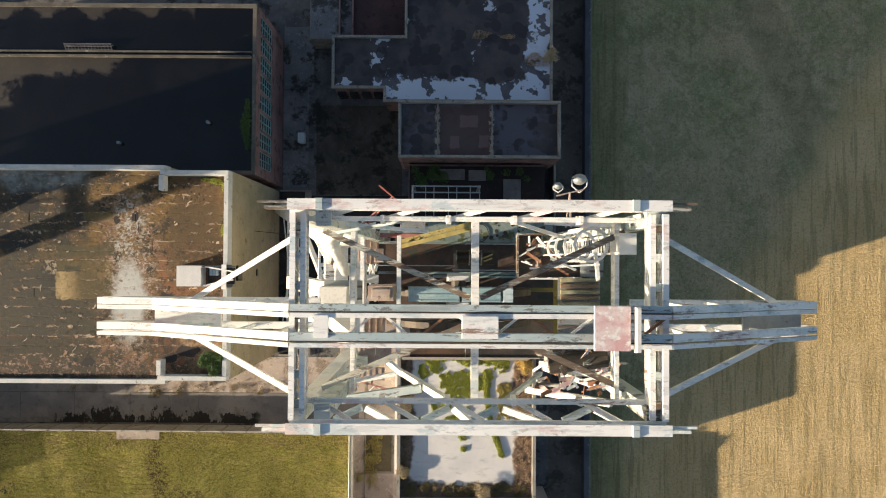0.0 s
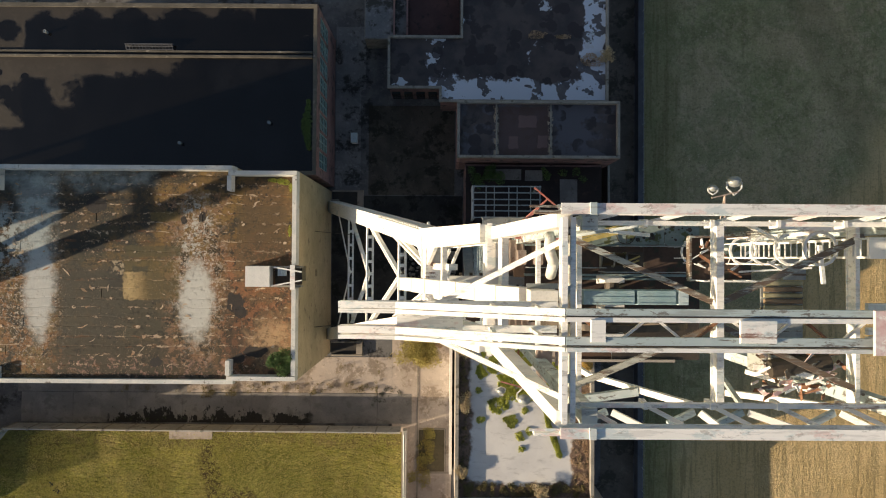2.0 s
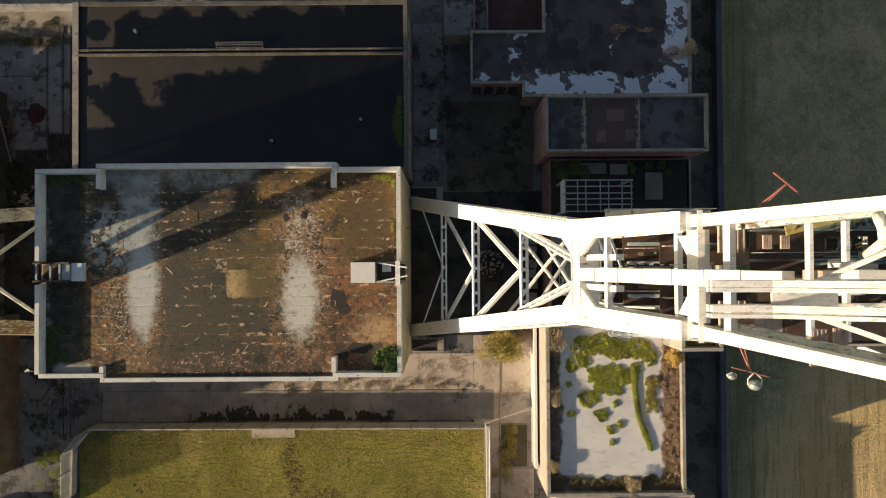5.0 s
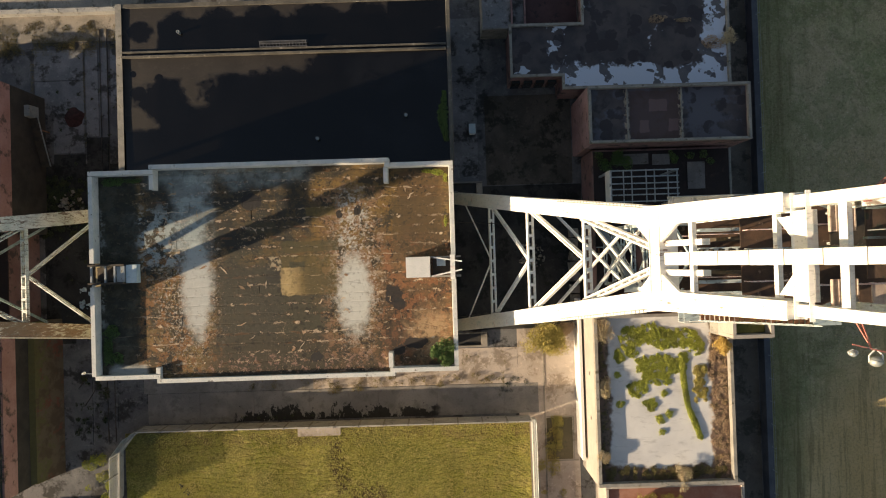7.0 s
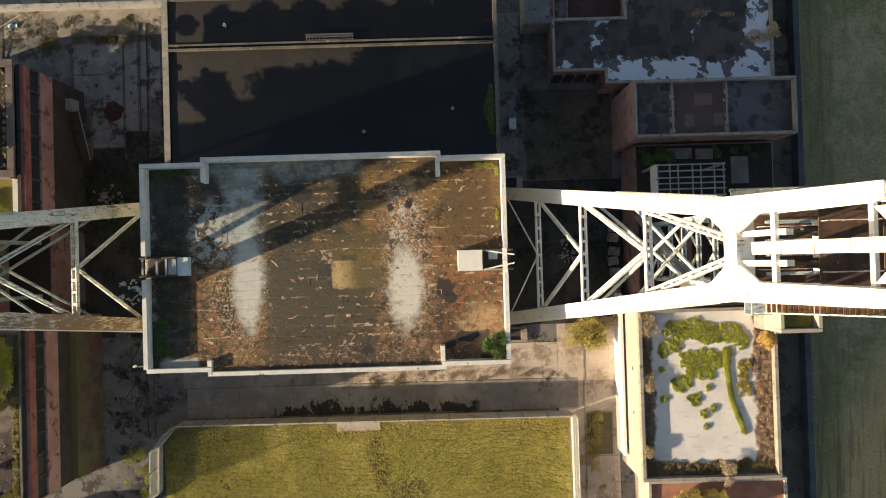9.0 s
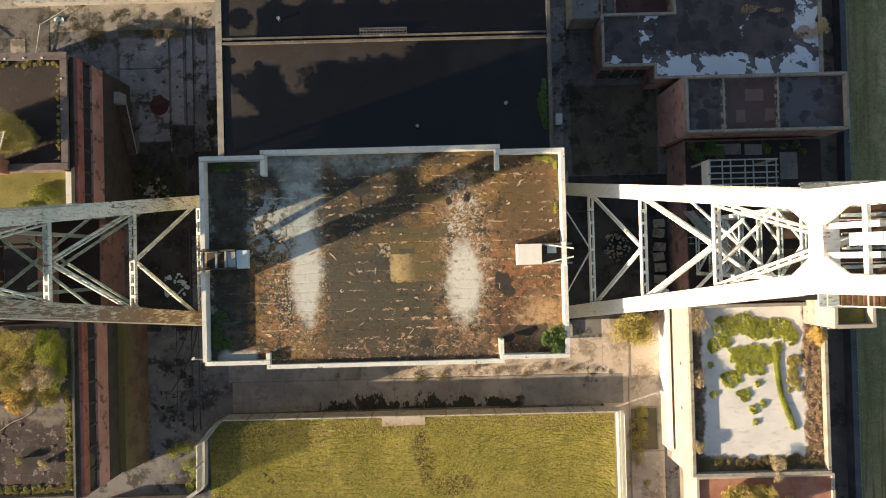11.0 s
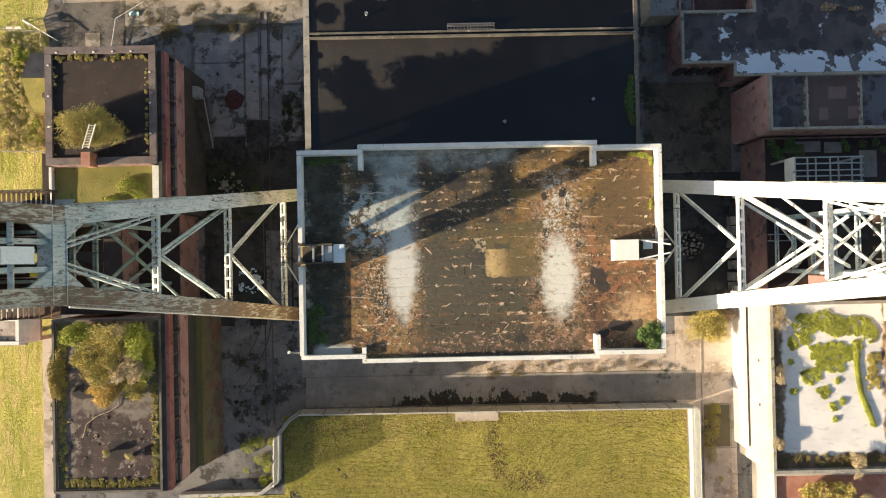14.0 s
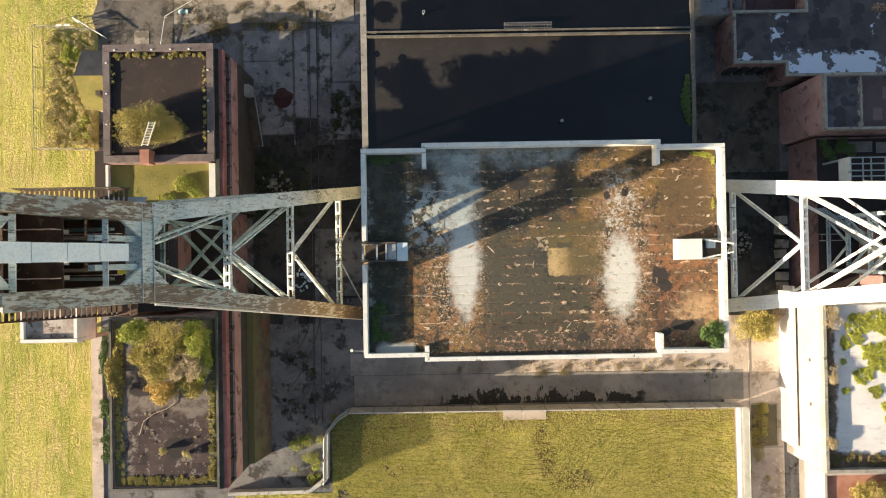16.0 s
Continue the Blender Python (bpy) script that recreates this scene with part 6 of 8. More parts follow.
            part("lattice_brace", bm, paint if east else inner, hf)
        zc = z0 + (z1 - z0) * y0 / (y0 + y1)
        bm = B()
        bx(bm, -11.05 + 0.26 * zc - 0.2, -11.05 + 0.26 * zc + 0.2, -0.22, 0.22, zc + 0.12, zc + 0.16)
        part("gusset_plate", bm, paint if east else inner, hf)
    # lower portal with gussets, inner rails, upper portal
    def portal(z, w, gus, deep=1.2):
        d = Vector((m(leg_x(z + 1)) - m(leg_x(z)), 0, 1)).normalized()
        yi = half(z) - W
        bm = B()
        beam(bm, P(leg_x(z), -yi - 0.3, z), P(leg_x(z), yi + 0.3, z), w, deep, d)
        part("portal", bm, paint, hf)
        for k in (-1, 1):
            bm = B()
            o = d * (k * (w / 2 + 0.05)) - inward * (deep / 2)
            beam(bm, P(leg_x(z), -half(z), z) + o, P(leg_x(z), half(z), z) + o, 0.05, 0.22, d)
            part("portal_lip", bm, paint, hf)
        for s in (-1, 1):
            for k in (-1, 1):
                if k not in gus:
                    continue
                bm = B()
                o = d * (k * w / 2) - inward * (deep / 2 + 0.02)
                a0 = P(leg_x(z), s * (yi + 0.1), z) + o
                plate(bm, [a0, a0 + d * (k * (1.5 if k < 0 else 1.9)), P(leg_x(z), s * (yi - 1.05), z) + o], deep - 0.1 if k < 0 else 0.2, inward)
                part("gusset", bm, paint, hf)
    portal(34.9, 0.95, (-1, 1))
    portal(45.4, 1.15, (-1,), 0.45)
    for z, w, x in ((38.0, 0.3, -5.75), (43.25, 0.26, -3.75), (48.0, 0.4, -3.4)):
        bm = B()
        yi = half(z) - (W if z < 44 else 0.6)
        beam(bm, P(x, -yi - 0.2, z), P(x, yi + 0.2, z), w, 0.28, (0.3, 0, 1))
        part("crossbeam", bm, paint, hf)
    for s in (-1, 1):
        bm = B()
        beam(bm, P(leg_x(35.2), s * 0.85, 35.2), P(leg_x(38.6), s * 0.85, 38.6), 0.34, 0.5)
        part("inner_rail", bm, paint, hf)
        bm = B()
        bx(bm, -3.3, -2.2, s * 1.55 - 0.55, s * 1.55 + 0.55, 46.6, 46.7)
        landing = part("landing", bm, GRATING, hf, "pale rusty grating landing")
        for i in range(5):
            bm = B()
            bx(bm, -3.3 + i * 0.26, -3.25 + i * 0.26, s * 1.55 - 0.55, s * 1.55 + 0.55, 46.7, 46.78)
            part("grating_bar", bm, GRATING, landing)
    # rope cover up the middle
    z0, z1, k, xk = (40.0, 51.6, 0.419, -7.76) if east else (37.6, 51.6, 0.333, -6.65)
    n = 7
    for i in range(n):
        a_, b_ = z0 + (z1 - z0) * i / n, z0 + (z1 - z0) * (i + 1) / n - 0.04
        bm = B()
        beam(bm, P(xk + k * (a_ - z0), 0, a_), P(xk + k * (b_ - z0), 0, b_), (0.64 if east else 1.0) + 0.03 * (i % 2), 0.6)
        part("rope_cover", bm, WHITE if east else COVER, hf, "smooth sheet-metal rope cover")

    if east:
        for x0, x1, w, mt in ((-5.4, -2.9, 0.5, paint), (-2.88, -0.6, 0.56, PALE)):
            bm = B()
            beam(bm, P(x0, 0, 33.2), P(x1, 0, 33.2), w, 0.45)
            part("rope_guide_beam", bm, mt, hf)
        for i in range(7):
            x = -5.0 + 0.62 * i
            for q in ((x, x + 0.12, -0.42, -0.24, 33.2, 33.7, 0.02), (x + 0.2, x + 0.42, 0.26, 0.46, 33.1, 33.5 + 0.1 * (i % 3), 0.03)):
                bm = B()
                bx(bm, *q)
                part("guide_roller", bm, STEEL_DARK, hf, "dark rope guide roller")
    # shaft frame: rings, K bracing on the faces, diagonals on the sides
    ty = lambda z: 2.7 if z < 43.9 else 2.1
    rings = [5.6 + 3.36 * i for i in range(17)]
    for i, z in enumerate(rings):
        if z - drop < 5.5 or not east and z < 20.0 or 27.0 < z < 43.0 or z > 45.0:
            continue
        for s in (-1, 1):
            bm = B()
            beam(bm, P(-2.6, s * ty(z), z), P(4.6, s * ty(z), z), 0.25, 0.35)
            part("ring_beam", bm, inner, hf)
        for x in (-2.6, 4.6):
            bm = B()
            for k in (-0.13, 0.13):
                beam(bm, P(x + k, -ty(z), z), P(x + k, ty(z), z), 0.09, 0.3, (1, 0, 0))
            for j in range(1, 7):
                y = -ty(z) + 2 * ty(z) * j / 7
                bx(bm, x - 0.1, x + 0.1, y - 0.1, y + 0.1, z + 0.05, z + 0.1)
            part("ring_beam", bm, inner, hf)
        if i < 12 and z - drop > 5.5:
            zb = rings[i + 1]
            for s in (-1, 1):
                bm = B()
                beam(bm, P(-2.6, s * (ty(z) - 0.2), z), P(-2.6, s * 0.15, zb - 0.1), 0.2, 0.16, (0, 1, 0))
                part("face_brace", bm, inner, hf)
                if i % 2 == 0:
                    bm = B()
                    beam(bm, P(-2.6, s * ty(z), z), P(4.6, s * ty(z), rings[i + 2]), 0.14, 0.2)
                    part("side_brace", bm, inner, hf)
    if not east:
        for z in [20.8 + 2.2 * i for i in range(10)]:
            for s in (-1, 1):
                bm = B()
                bx(bm, -2.4, 4.4, s * 2.86 - 0.03, s * 2.86 + 0.03, z, z + 2.15)
                for i in range(14):
                    bx(bm, -2.3 + i * 0.48, -2.18 + i * 0.48, s * 2.91 - 0.02, s * 2.91 + 0.02, z, z + 2.15)
                part("cladding_sheet", bm, RUST_BOARD, hf, "brown ribbed cladding sheet")
            bm = B()
            bx(bm, 4.8, 4.86, -2.9, 2.9, z, z + 2.15)
            for i in range(12):
                bx(bm, 4.86, 4.9, -2.8 + i * 0.48, -2.68 + i * 0.48, z, z + 2.15)
            part("cladding_sheet", bm, RUST_BOARD, hf, "brown ribbed cladding sheet")
    # flights of stairs up the face of the shaft frame
    base = 5.56 + drop
    for y0, y1, za, zb in ((3.7, -1.9, base, 17.2),) if east else ():
        bm = B()
        for x in (-3.85, -3.0):
            beam(bm, P(x, y0, za), P(x, y1, zb), 0.07, 0.3, (1, 0, 0))
            beam(bm, P(x, y0, za + 1.0), P(x, y1, zb + 1.0), 0.05, 0.05, (1, 0, 0))
            for j in range(9):
                c = P(x, y0, za).lerp(P(x, y1, zb), j / 8)
                beam(bm, c, c + Vector((0, 0, 1.0)), 0.04, 0.04)
        bx(bm, -3.9, -2.7, y1 - 1.1, y1, zb - 0.1, zb)
        flight = part("stair_flight", bm, STEEL_GREY, hf, "steep grey steel stair")
        bm = B()
        box(bm, -0.40, 0.40, -0.11, 0.11, -0.02, 0.02)
        step_mesh = mesh_of(bm, "tread", STEEL_GREY)
        for j in range(44):
            ob = new("tread", step_mesh)
            ob.matrix_basis = Matrix.Translation(P(-3.42, y0, za).lerp(P(-3.42, y1, zb), (j + 0.5) / 44))
            ob.parent = flight
    # rope wheels, edge on
    for xc, zc, r in ((0.7, 31.5, 2.7), (0.6, 49.2, 2.6) if east else (-0.4, 47.6, 2.6)):
        for y in (-1.05, 0.03 if east and zc > 40 else 1.05):
            bm = B()
            c = P(xc, y, zc)
            ring(bm, c, r, 0.22, (0, 1, 0), 32)
            for j in range(10):
                t = math.pi * 2 * j / 10
                beam(bm, c, c + Vector((math.cos(t), 0, math.sin(t))) * r, 0.10, 0.10)
            rod(bm, c - Vector((0, 0.55, 0)), c + Vector((0, 0.55, 0)), 0.28, 12)
            wheel = part("rope_wheel", bm, STEEL_DARK, hf, "large dark spoked rope wheel")
            for s in (-1, 1):
                bm = B()
                cc = c + Vector((0, s * 0.5, 0))
                box(bm, cc.x - 0.45, cc.x + 0.45, cc.y - 0.16, cc.y + 0.16, cc.z - 0.6, cc.z + 0.4, 0.08)
                part("bearing", bm, WHITE, wheel, "white bearing block")
        for y in (-1.7, -0.45, 0.45, 1.7) if not east or zc < 40 else ():
            bm = B()
            ibeam(bm, P(-2.6, y, zc - 0.85), P(4.6, y, zc - 0.85), 0.22, 0.45)
            part("wheel_beam", bm, inner, hf)
    # plated floors inside the shaft frame
    for z in (20.6, 25.4, 28.4, 36.2, 41.8):
        for y0, y1 in ((-2.5, -0.42), (0.42, 2.5)):
            bm = B()
            bx(bm, -2.35, 4.35, y0, y1, z, z + 0.06)
            part("floor_plate", bm, RUST_BOARD, hf, "brown rusty floor plate")
            bm = B()
            for i in range(6):
                rod(bm, P(-2.2 + i * 1.2, y0 * 0.5 + y1 * 0.5, z + 0.06), P(-2.2 + i * 1.2, y0 * 0.5 + y1 * 0.5, z + 1.06), 0.03, 6)
            for dz in (0.55, 1.06):
                rod(bm, P(-2.2, y0 * 0.5 + y1 * 0.5, z + dz), P(3.8, y0 * 0.5 + y1 * 0.5, z + dz), 0.03, 6)
            part("railing", bm, STEEL_PINK, hf)
    # decks
    for z, y0, y1, x0, x1, mt, lb in ((43.6, 0.45, 2.0, -1.5, 4.4, STEEL_DARK, "dark oily deck"), (26.3, 2.2, 4.3, -3.0, 4.6, STEEL_GREY, "side gallery"),
                                      (38.0, -2.0, -0.3, 1.6, 4.4, RUST_BOARD, "rusty deck")) + (() if east else ((50.6, 0.9, 2.0, 2.6, 4.4, RUST_BOARD, "rusty deck"), (48.6, -0.1, 1.7, 1.4, 4.4, STEEL_DARK, "dark oily deck"))):
        bm = B()
        bx(bm, x0, x1, y0, y1, z, z + 0.06)
        part("deck", bm, mt, hf, lb)
        for y in (y0, y1 - 0.12):
            bm = B()
            bx(bm, x0, x1, y, y + 0.12, z - 0.25, z)
            part("deck_beam", bm, old, hf)
    # gallery rail
    gy, rail_paint = (4.25, STEEL_GREY) if east else (4.95, STEEL_DARK)
    n = 8 if east else 19
    bm = B()
    xg, xh = (-3.0, 4.56) if east else (-1.75, 6.3)
    for i in range(n):
        x = xg + i * (xh - xg) / (n - 1)
        rod(bm, P(x, gy, 26.3), P(x, gy, 27.4), 0.03 if east else 0.04, 6)
    for z in (26.85, 27.4):
        rod(bm, P(xg, gy, z), P(xh + 0.04, gy, z), 0.03 if east else 0.045, 6)
        rod(bm, P(xg, 2.3, z), P(xg, gy, z), 0.03, 6)
    part("railing", bm, rail_paint, hf)
    bm = B()
    bx(bm, xg - 0.05, xh + 0.04, gy + 0.03, gy + 0.09, 26.2, 26.7 if east else 26.42)
    part("toe_plate", bm, rail_paint, hf)
    if not east:
        for y in (gy - 1.3, gy - 0.1):
            bm = B()
            bx(bm, xg, xh, y, y + 0.08, 26.2, 26.42)
            part("gallery_string", bm, RUST_BOARD, hf, "rusty gallery edge")
        bm = B()
        box(bm, -0.11, 0.11, -0.56, 0.56, -0.02, 0.02)
        slat = mesh_of(bm, "gallery_slat", RUST_BOARD)
        for k in range(22):
            ob = new("gallery_slat", slat)
            ob.matrix_basis = Matrix.Translation(P(xg + 0.2 + k * 0.37, gy - 0.68, 26.36))
            ob.parent = hf
            ob.matrix_parent_inverse = hf.matrix_basis.inverted()
    # outer stair
    stair_paint = STEEL_GREY_BLUE if east else RUST_BOARD
    sy = 0.0 if east else 0.1
    PS = lambda x, y, z: P(x, y + sy, z)
    bm = B()
    bx(bm, -3.6, -2.2, sy - 4.4, sy - 2.9, 29.2, 29.28)
    st = part("stair", bm, stair_paint, hf)
    bm = B()
    for y in (-4.35, -3.25):
        beam(bm, PS(-2.2, y, 29.3), PS(2.9, y, 34.0), 0.06, 0.28)
        beam(bm, PS(-2.2, y, 30.3), PS(2.9, y, 35.0), 0.04, 0.05)
        for i in range(7):
            x, z = -2.2 + 0.85 * i, 29.3 + 0.783 * i
            rod(bm, PS(x, y, z), PS(x, y, z + 1.0), 0.025, 5)
    bx(bm, 2.9, 4.6, sy - 4.4, sy - 2.2, 33.95, 34.03)
    for x in (-3.6, -2.9):
        rod(bm, PS(x, -4.38, 29.2), PS(x, -4.38, 30.3), 0.03, 5)
    rod(bm, PS(-3.6, -4.38, 30.3), PS(-2.2, -4.38, 30.3), 0.03, 5)
    rod(bm, PS(-3.6, -4.38, 30.3), PS(-3.6, -3.0, 30.3), 0.03, 5)
    part("stringer", bm, stair_paint, st)
    bm = B()
    box(bm, -0.12, 0.12, -0.52, 0.52, -0.02, 0.02)
    tread = mesh_of(bm, "tread", STEEL_RUST if east else RUST_BOARD)
    for i in range(21):
        ob = new("tread", tread)
        ob.matrix_basis = Matrix.Translation(PS(-2.05 + 0.236 * i, -3.8, 29.45 + 0.219 * i))
        ob.parent = st
    for y in (-2.15,):
        for x, z in ((-3.2, 29.1), (3.6, 33.85)):
            bm = B()
            beam(bm, PS(x, -4.2, z), PS(x, y, z), 0.12, 0.2, (1, 0, 0))
            part("bracket", bm, old, st)

    # ---- head ----
    for s in (-1, 1):
        y = s * 2.37
        bm = B()
        ibeam(bm, P(-3.3, y, 60.2), P(4.85, y, 60.2), 0.23, 0.42, (0, 1, 0), 0.035)
        part("top_girder", bm, head, hf)
        for x0, x1 in ((-3.95, -2.4), (4.0, 5.4)):
            bm = B()
            beam(bm, P(x0, y + 0.05, 60.3), P(x1, y + 0.05, 60.3), 0.05, 0.05, (0, 1, 0))
            beam(bm, P(x0 + 0.12, y - 0.06, 60.1), P(x1 - 0.1, y - 0.06, 60.1), 0.07, 0.3, (0, 1, 0))
            part("splice", bm, STEEL_STREAK if s > 0 else head, hf)
            bm = B()
            xs = x1 - 0.3 if x0 < 0 else x0
            bx(bm, xs, xs + 0.16, y - 0.13, y + 0.13, 60.42, 60.46, 0.01)
            part("splice_plate", bm, old, hf)
        yc = s * (2.1 if s > 0 else 1.9)
        bm = B()
        ibeam(bm, P(-3.0, yc, 59.75), P(4.7, yc, 59.75), 0.1, 0.16, (0, 1, 0), 0.03)
        part("inner_chord", bm, head, hf)
        nb = 5
        for i in range(nb):
            x0, x1 = -2.8 + 7.3 * i / nb, -2.8 + 7.3 * (i + 1) / nb
            xm = x0 + 0.55 * (x1 - x0)
            bm = B()
            beam(bm, P(x0, yc, 59.62), P(xm, s * 2.3, 59.9), 0.11, 0.1, (0, 0, 1), 0.07, 0.1)
            part("truss_bar", bm, head, hf)
            bm = B()
            bx(bm, x0 - 0.06, x0 + 0.06, yc - 0.1, yc + 0.1, 59.5, 59.86, 0.02)
            part("gusset_plate", bm, head, hf)
        for x0, x1 in ((-1.79, -1.14), (0.28, 0.67), (1.43, 2.38), (3.6, 4.2)) if s < 0 else ():
            bm = B()
            beam(bm, P(x0, -2.3, 58.7), P(x1, -2.6, 58.9), 0.15, 0.12, (0, 1, 0))
            part("truss_bar", bm, paint, hf)
            # Bars running back take the blue-grey paint, so their shade is in the colour
            bm = B()
            beam(bm, P(x0 - 0.1, -2.3, 58.6), P(x0 - 0.75, -2.58, 58.7), 0.15, 0.12, (0, 1, 0))
            part("truss_bar", bm, old, hf)
        # plan bracing and stays to the runway
        for x0, x1 in ((-2.9, 0.65), (4.4, 0.9)):
            bm = B()
            beam(bm, P(x0, s * 1.9, 58.3), P(x1, s * 0.3, 58.5), 0.1, 0.14, (0, 0, 1))
            part("plan_brace", bm, STEEL_STREAK if east else paint, hf)
        for x0, x1 in ((-3.1, -6.0), (4.7, 8.0)):
            bm = B()
            beam(bm, P(x0, s * 1.75, 60.0), P(x1, s * 0.38 - 0.2, 58.6), 0.085, 0.12, (0, 0, 1))
            part("stay", bm, head, hf)
    for x, z, w in ((-3.2, 60.12, 0.12), (-3.0, 60.0, 0.11), (-2.3, 57.2, 0.12), (0.77, 58.5, 0.17), (4.2, 58.2, 0.1), (4.5, 60.0, 0.12), (4.74, 60.12, 0.13)):
        bm = B()
        ibeam(bm, P(x, -2.2, z), P(x, 2.2, z), w, 0.4, (1, 0, 0))
        part("cross_girder", bm, head, hf)
    for x in (-3.1, 4.62):
        for k in range(7):
            y = -1.9 + 3.8 * k / 6
            bm = B()
            bx(bm, x - 0.1, x + 0.1, y - 0.09, y + 0.09, 60.08, 60.14)
            part("batten_plate", bm, (STEEL_STREAK, old, head)[k % 3], hf)
    for x in (-2.65, -1.45):
        bm = B()
        ibeam(bm, P(x, -2.0, 52.4), P(x, 2.0, 52.4), 0.13, 0.3, (1, 0, 0))
        part("cross_girder", bm, head, hf)
    # runway: two pairs of beams, deep in the middle, with lacing
    yr = -0.2
    for dy, w, mt in ((0.38, 0.16, old), (0.23, 0.10, head), (-0.22, 0.17, old), (-0.40, 0.09, head)):
        y = yr + dy
        top = ((-8.3, 58.35), (-6.9, 58.5), (-3.2, 60.45), (4.8, 60.45), (8.9, 58.5))
        for k, ((xa, za), (xb, zb)) in enumerate(zip(top, top[1:])):
            bm = B()
            beam(bm, P(xa, y, za), P(xb, y, zb), w, 0.14)
            part("runway_chord", bm, mt if k == 2 else head, hf)
        for xa, xb in ((-8.3, -3.0), (4.6, 8.9)):
            bm = B()
            beam(bm, P(xa, y, 58.1), P(xb, y, 58.1), w, 0.14)
            part("runway_beam", bm, head, hf)
        if mt is old:
            for x in (-6.6, -5.6, -4.6, -3.6, 5.4, 6.4, 7.4):
                zt = 58.5 + (x + 6.9) * 0.527 if x < -3.2 else (60.45 if x < 4.8 else 60.45 - (x - 4.8) * 0.475)
                bm = B()
                beam(bm, P(x, y, 58.17), P(x, y, zt - 0.07), 0.08, 0.1)
                part("runway_post", bm, head, hf)
    for y in (yr + 0.30, yr - 0.32):
        bm = B()
        beam(bm, P(-3.2, y, 60.5), P(4.8, y, 60.5), 0.025, 0.05)
        part("rail", bm, STEEL_DARK, hf)
    for i in range(10):
        x = -2.9 + i * 0.78
        k = 1 if i % 2 else -1
        bm = B()
        beam(bm, P(x, yr - 0.3 * k, 60.3), P(x + 0.74, yr + 0.3 * k, 60.3), 0.09, 0.05, (0, 0, 1))
        part("lacing", bm, STEEL_RUST if i % 3 == 0 else paint, hf)
    for x0, x1, z, mt, lb in ((-6.9, -5.3, 58.42, head, ""), (-2.7, -2.38, 60.5, head, ""), (0.40, 1.17, 60.54, head, ""), (3.14, 3.9, 60.62, STEEL_PINK, "plate with blotched red-lead paint"), (7.2, 8.6, 58.4, STEEL_GREY, "")):
        bm = B()
        wide = 0.47 if mt is STEEL_PINK else 0.24
        bx(bm, x0, x1, yr - wide, yr + wide, z, z + 0.06, 0.01)
        part("cover_plate", bm, mt, hf, lb)
    bm = B()
    bx(bm, 3.98, 4.1, yr - 0.5, yr + 0.45, 60.62, 60.78, 0.02)
    part("end_stop", bm, WHITE, hf)
    # caged ladder at the front
    bm = B()
    bx(bm, 4.1, 4.5, 1.35, 1.85, 58.9, 58.98)
    ld = part("caged_ladder", bm, STEEL, hf, "steel ladder with safety hoops")
    bm = B()
    for k in (-0.22, 0.22):
        beam(bm, P(4.15, 1.6 + k, 44.0), P(4.15, 1.6 + k, 59.0), 0.05, 0.05)
    part("stile", bm, STEEL, ld)
    bm = B()
    box(bm, -0.015, 0.015, -0.22, 0.22, -0.015, 0.015)
    rung = mesh_of(bm, "rung", STEEL)
    for i in range(46):
        ob = new("rung", rung)
        ob.matrix_basis = Matrix.Translation(P(4.15, 1.6, 44.2 + i * 0.32))
        ob.parent = ld
    for i in range(9):
        bm = B()
        ring(bm, P(3.75, 1.6, 46.0 + i * 1.45), 0.42, 0.07, (0, 0, 1), 14)
        part("hoop", bm, STEEL, ld)
    for t in (0.5, 1.57, 2.6, 3.7, 4.7, 5.7):
        bm = B()
        beam(bm, P(3.75 + 0.42 * math.cos(t), 1.6 + 0.42 * math.sin(t), 46.0), P(3.75 + 0.42 * math.cos(t), 1.6 + 0.42 * math.sin(t), 57.6), 0.04, 0.02)
        part("cage_strip", bm, STEEL, ld)
    return hf, P, bx


east_frame, PE, bxe = headframe(EAST, "headframe", "tall white riveted steel winding headframe, sunlit, with rust", STEEL, STEEL_GREY_BLUE)
west_frame, PW, bxw = headframe(WEST, "headframe", "tall steel winding headframe with peeling rusty paint, toned blue-grey for shade", STEEL_GREY_BLUE, STEEL_GREY_BLUE, 2.0)


# white rod added for the bright line along the outer edge of a western leg
for z0, z1 in ((1.0, 12.0), (12.1, 23.0), (23.1, 34.0)):
    bm = B()
    rod(bm, PW(leg_x(z0) - 0.3, -half(z0) - 0.16, z0), PW(leg_x(z1) - 0.3, -half(z1) - 0.16, z1), 0.06, 8)
    part("edge_rod", bm, WHITE, west_frame, "thin white rod drawn for the bright edge of the leg")
bm = B()
box(bm, -62.95, -62.05, -2.5, -2.0, 32.3, 32.9, 0.03)
part("gearbox_cover", bm, YELLOW_BRIGHT, west_frame, "bright yellow sheet cover")


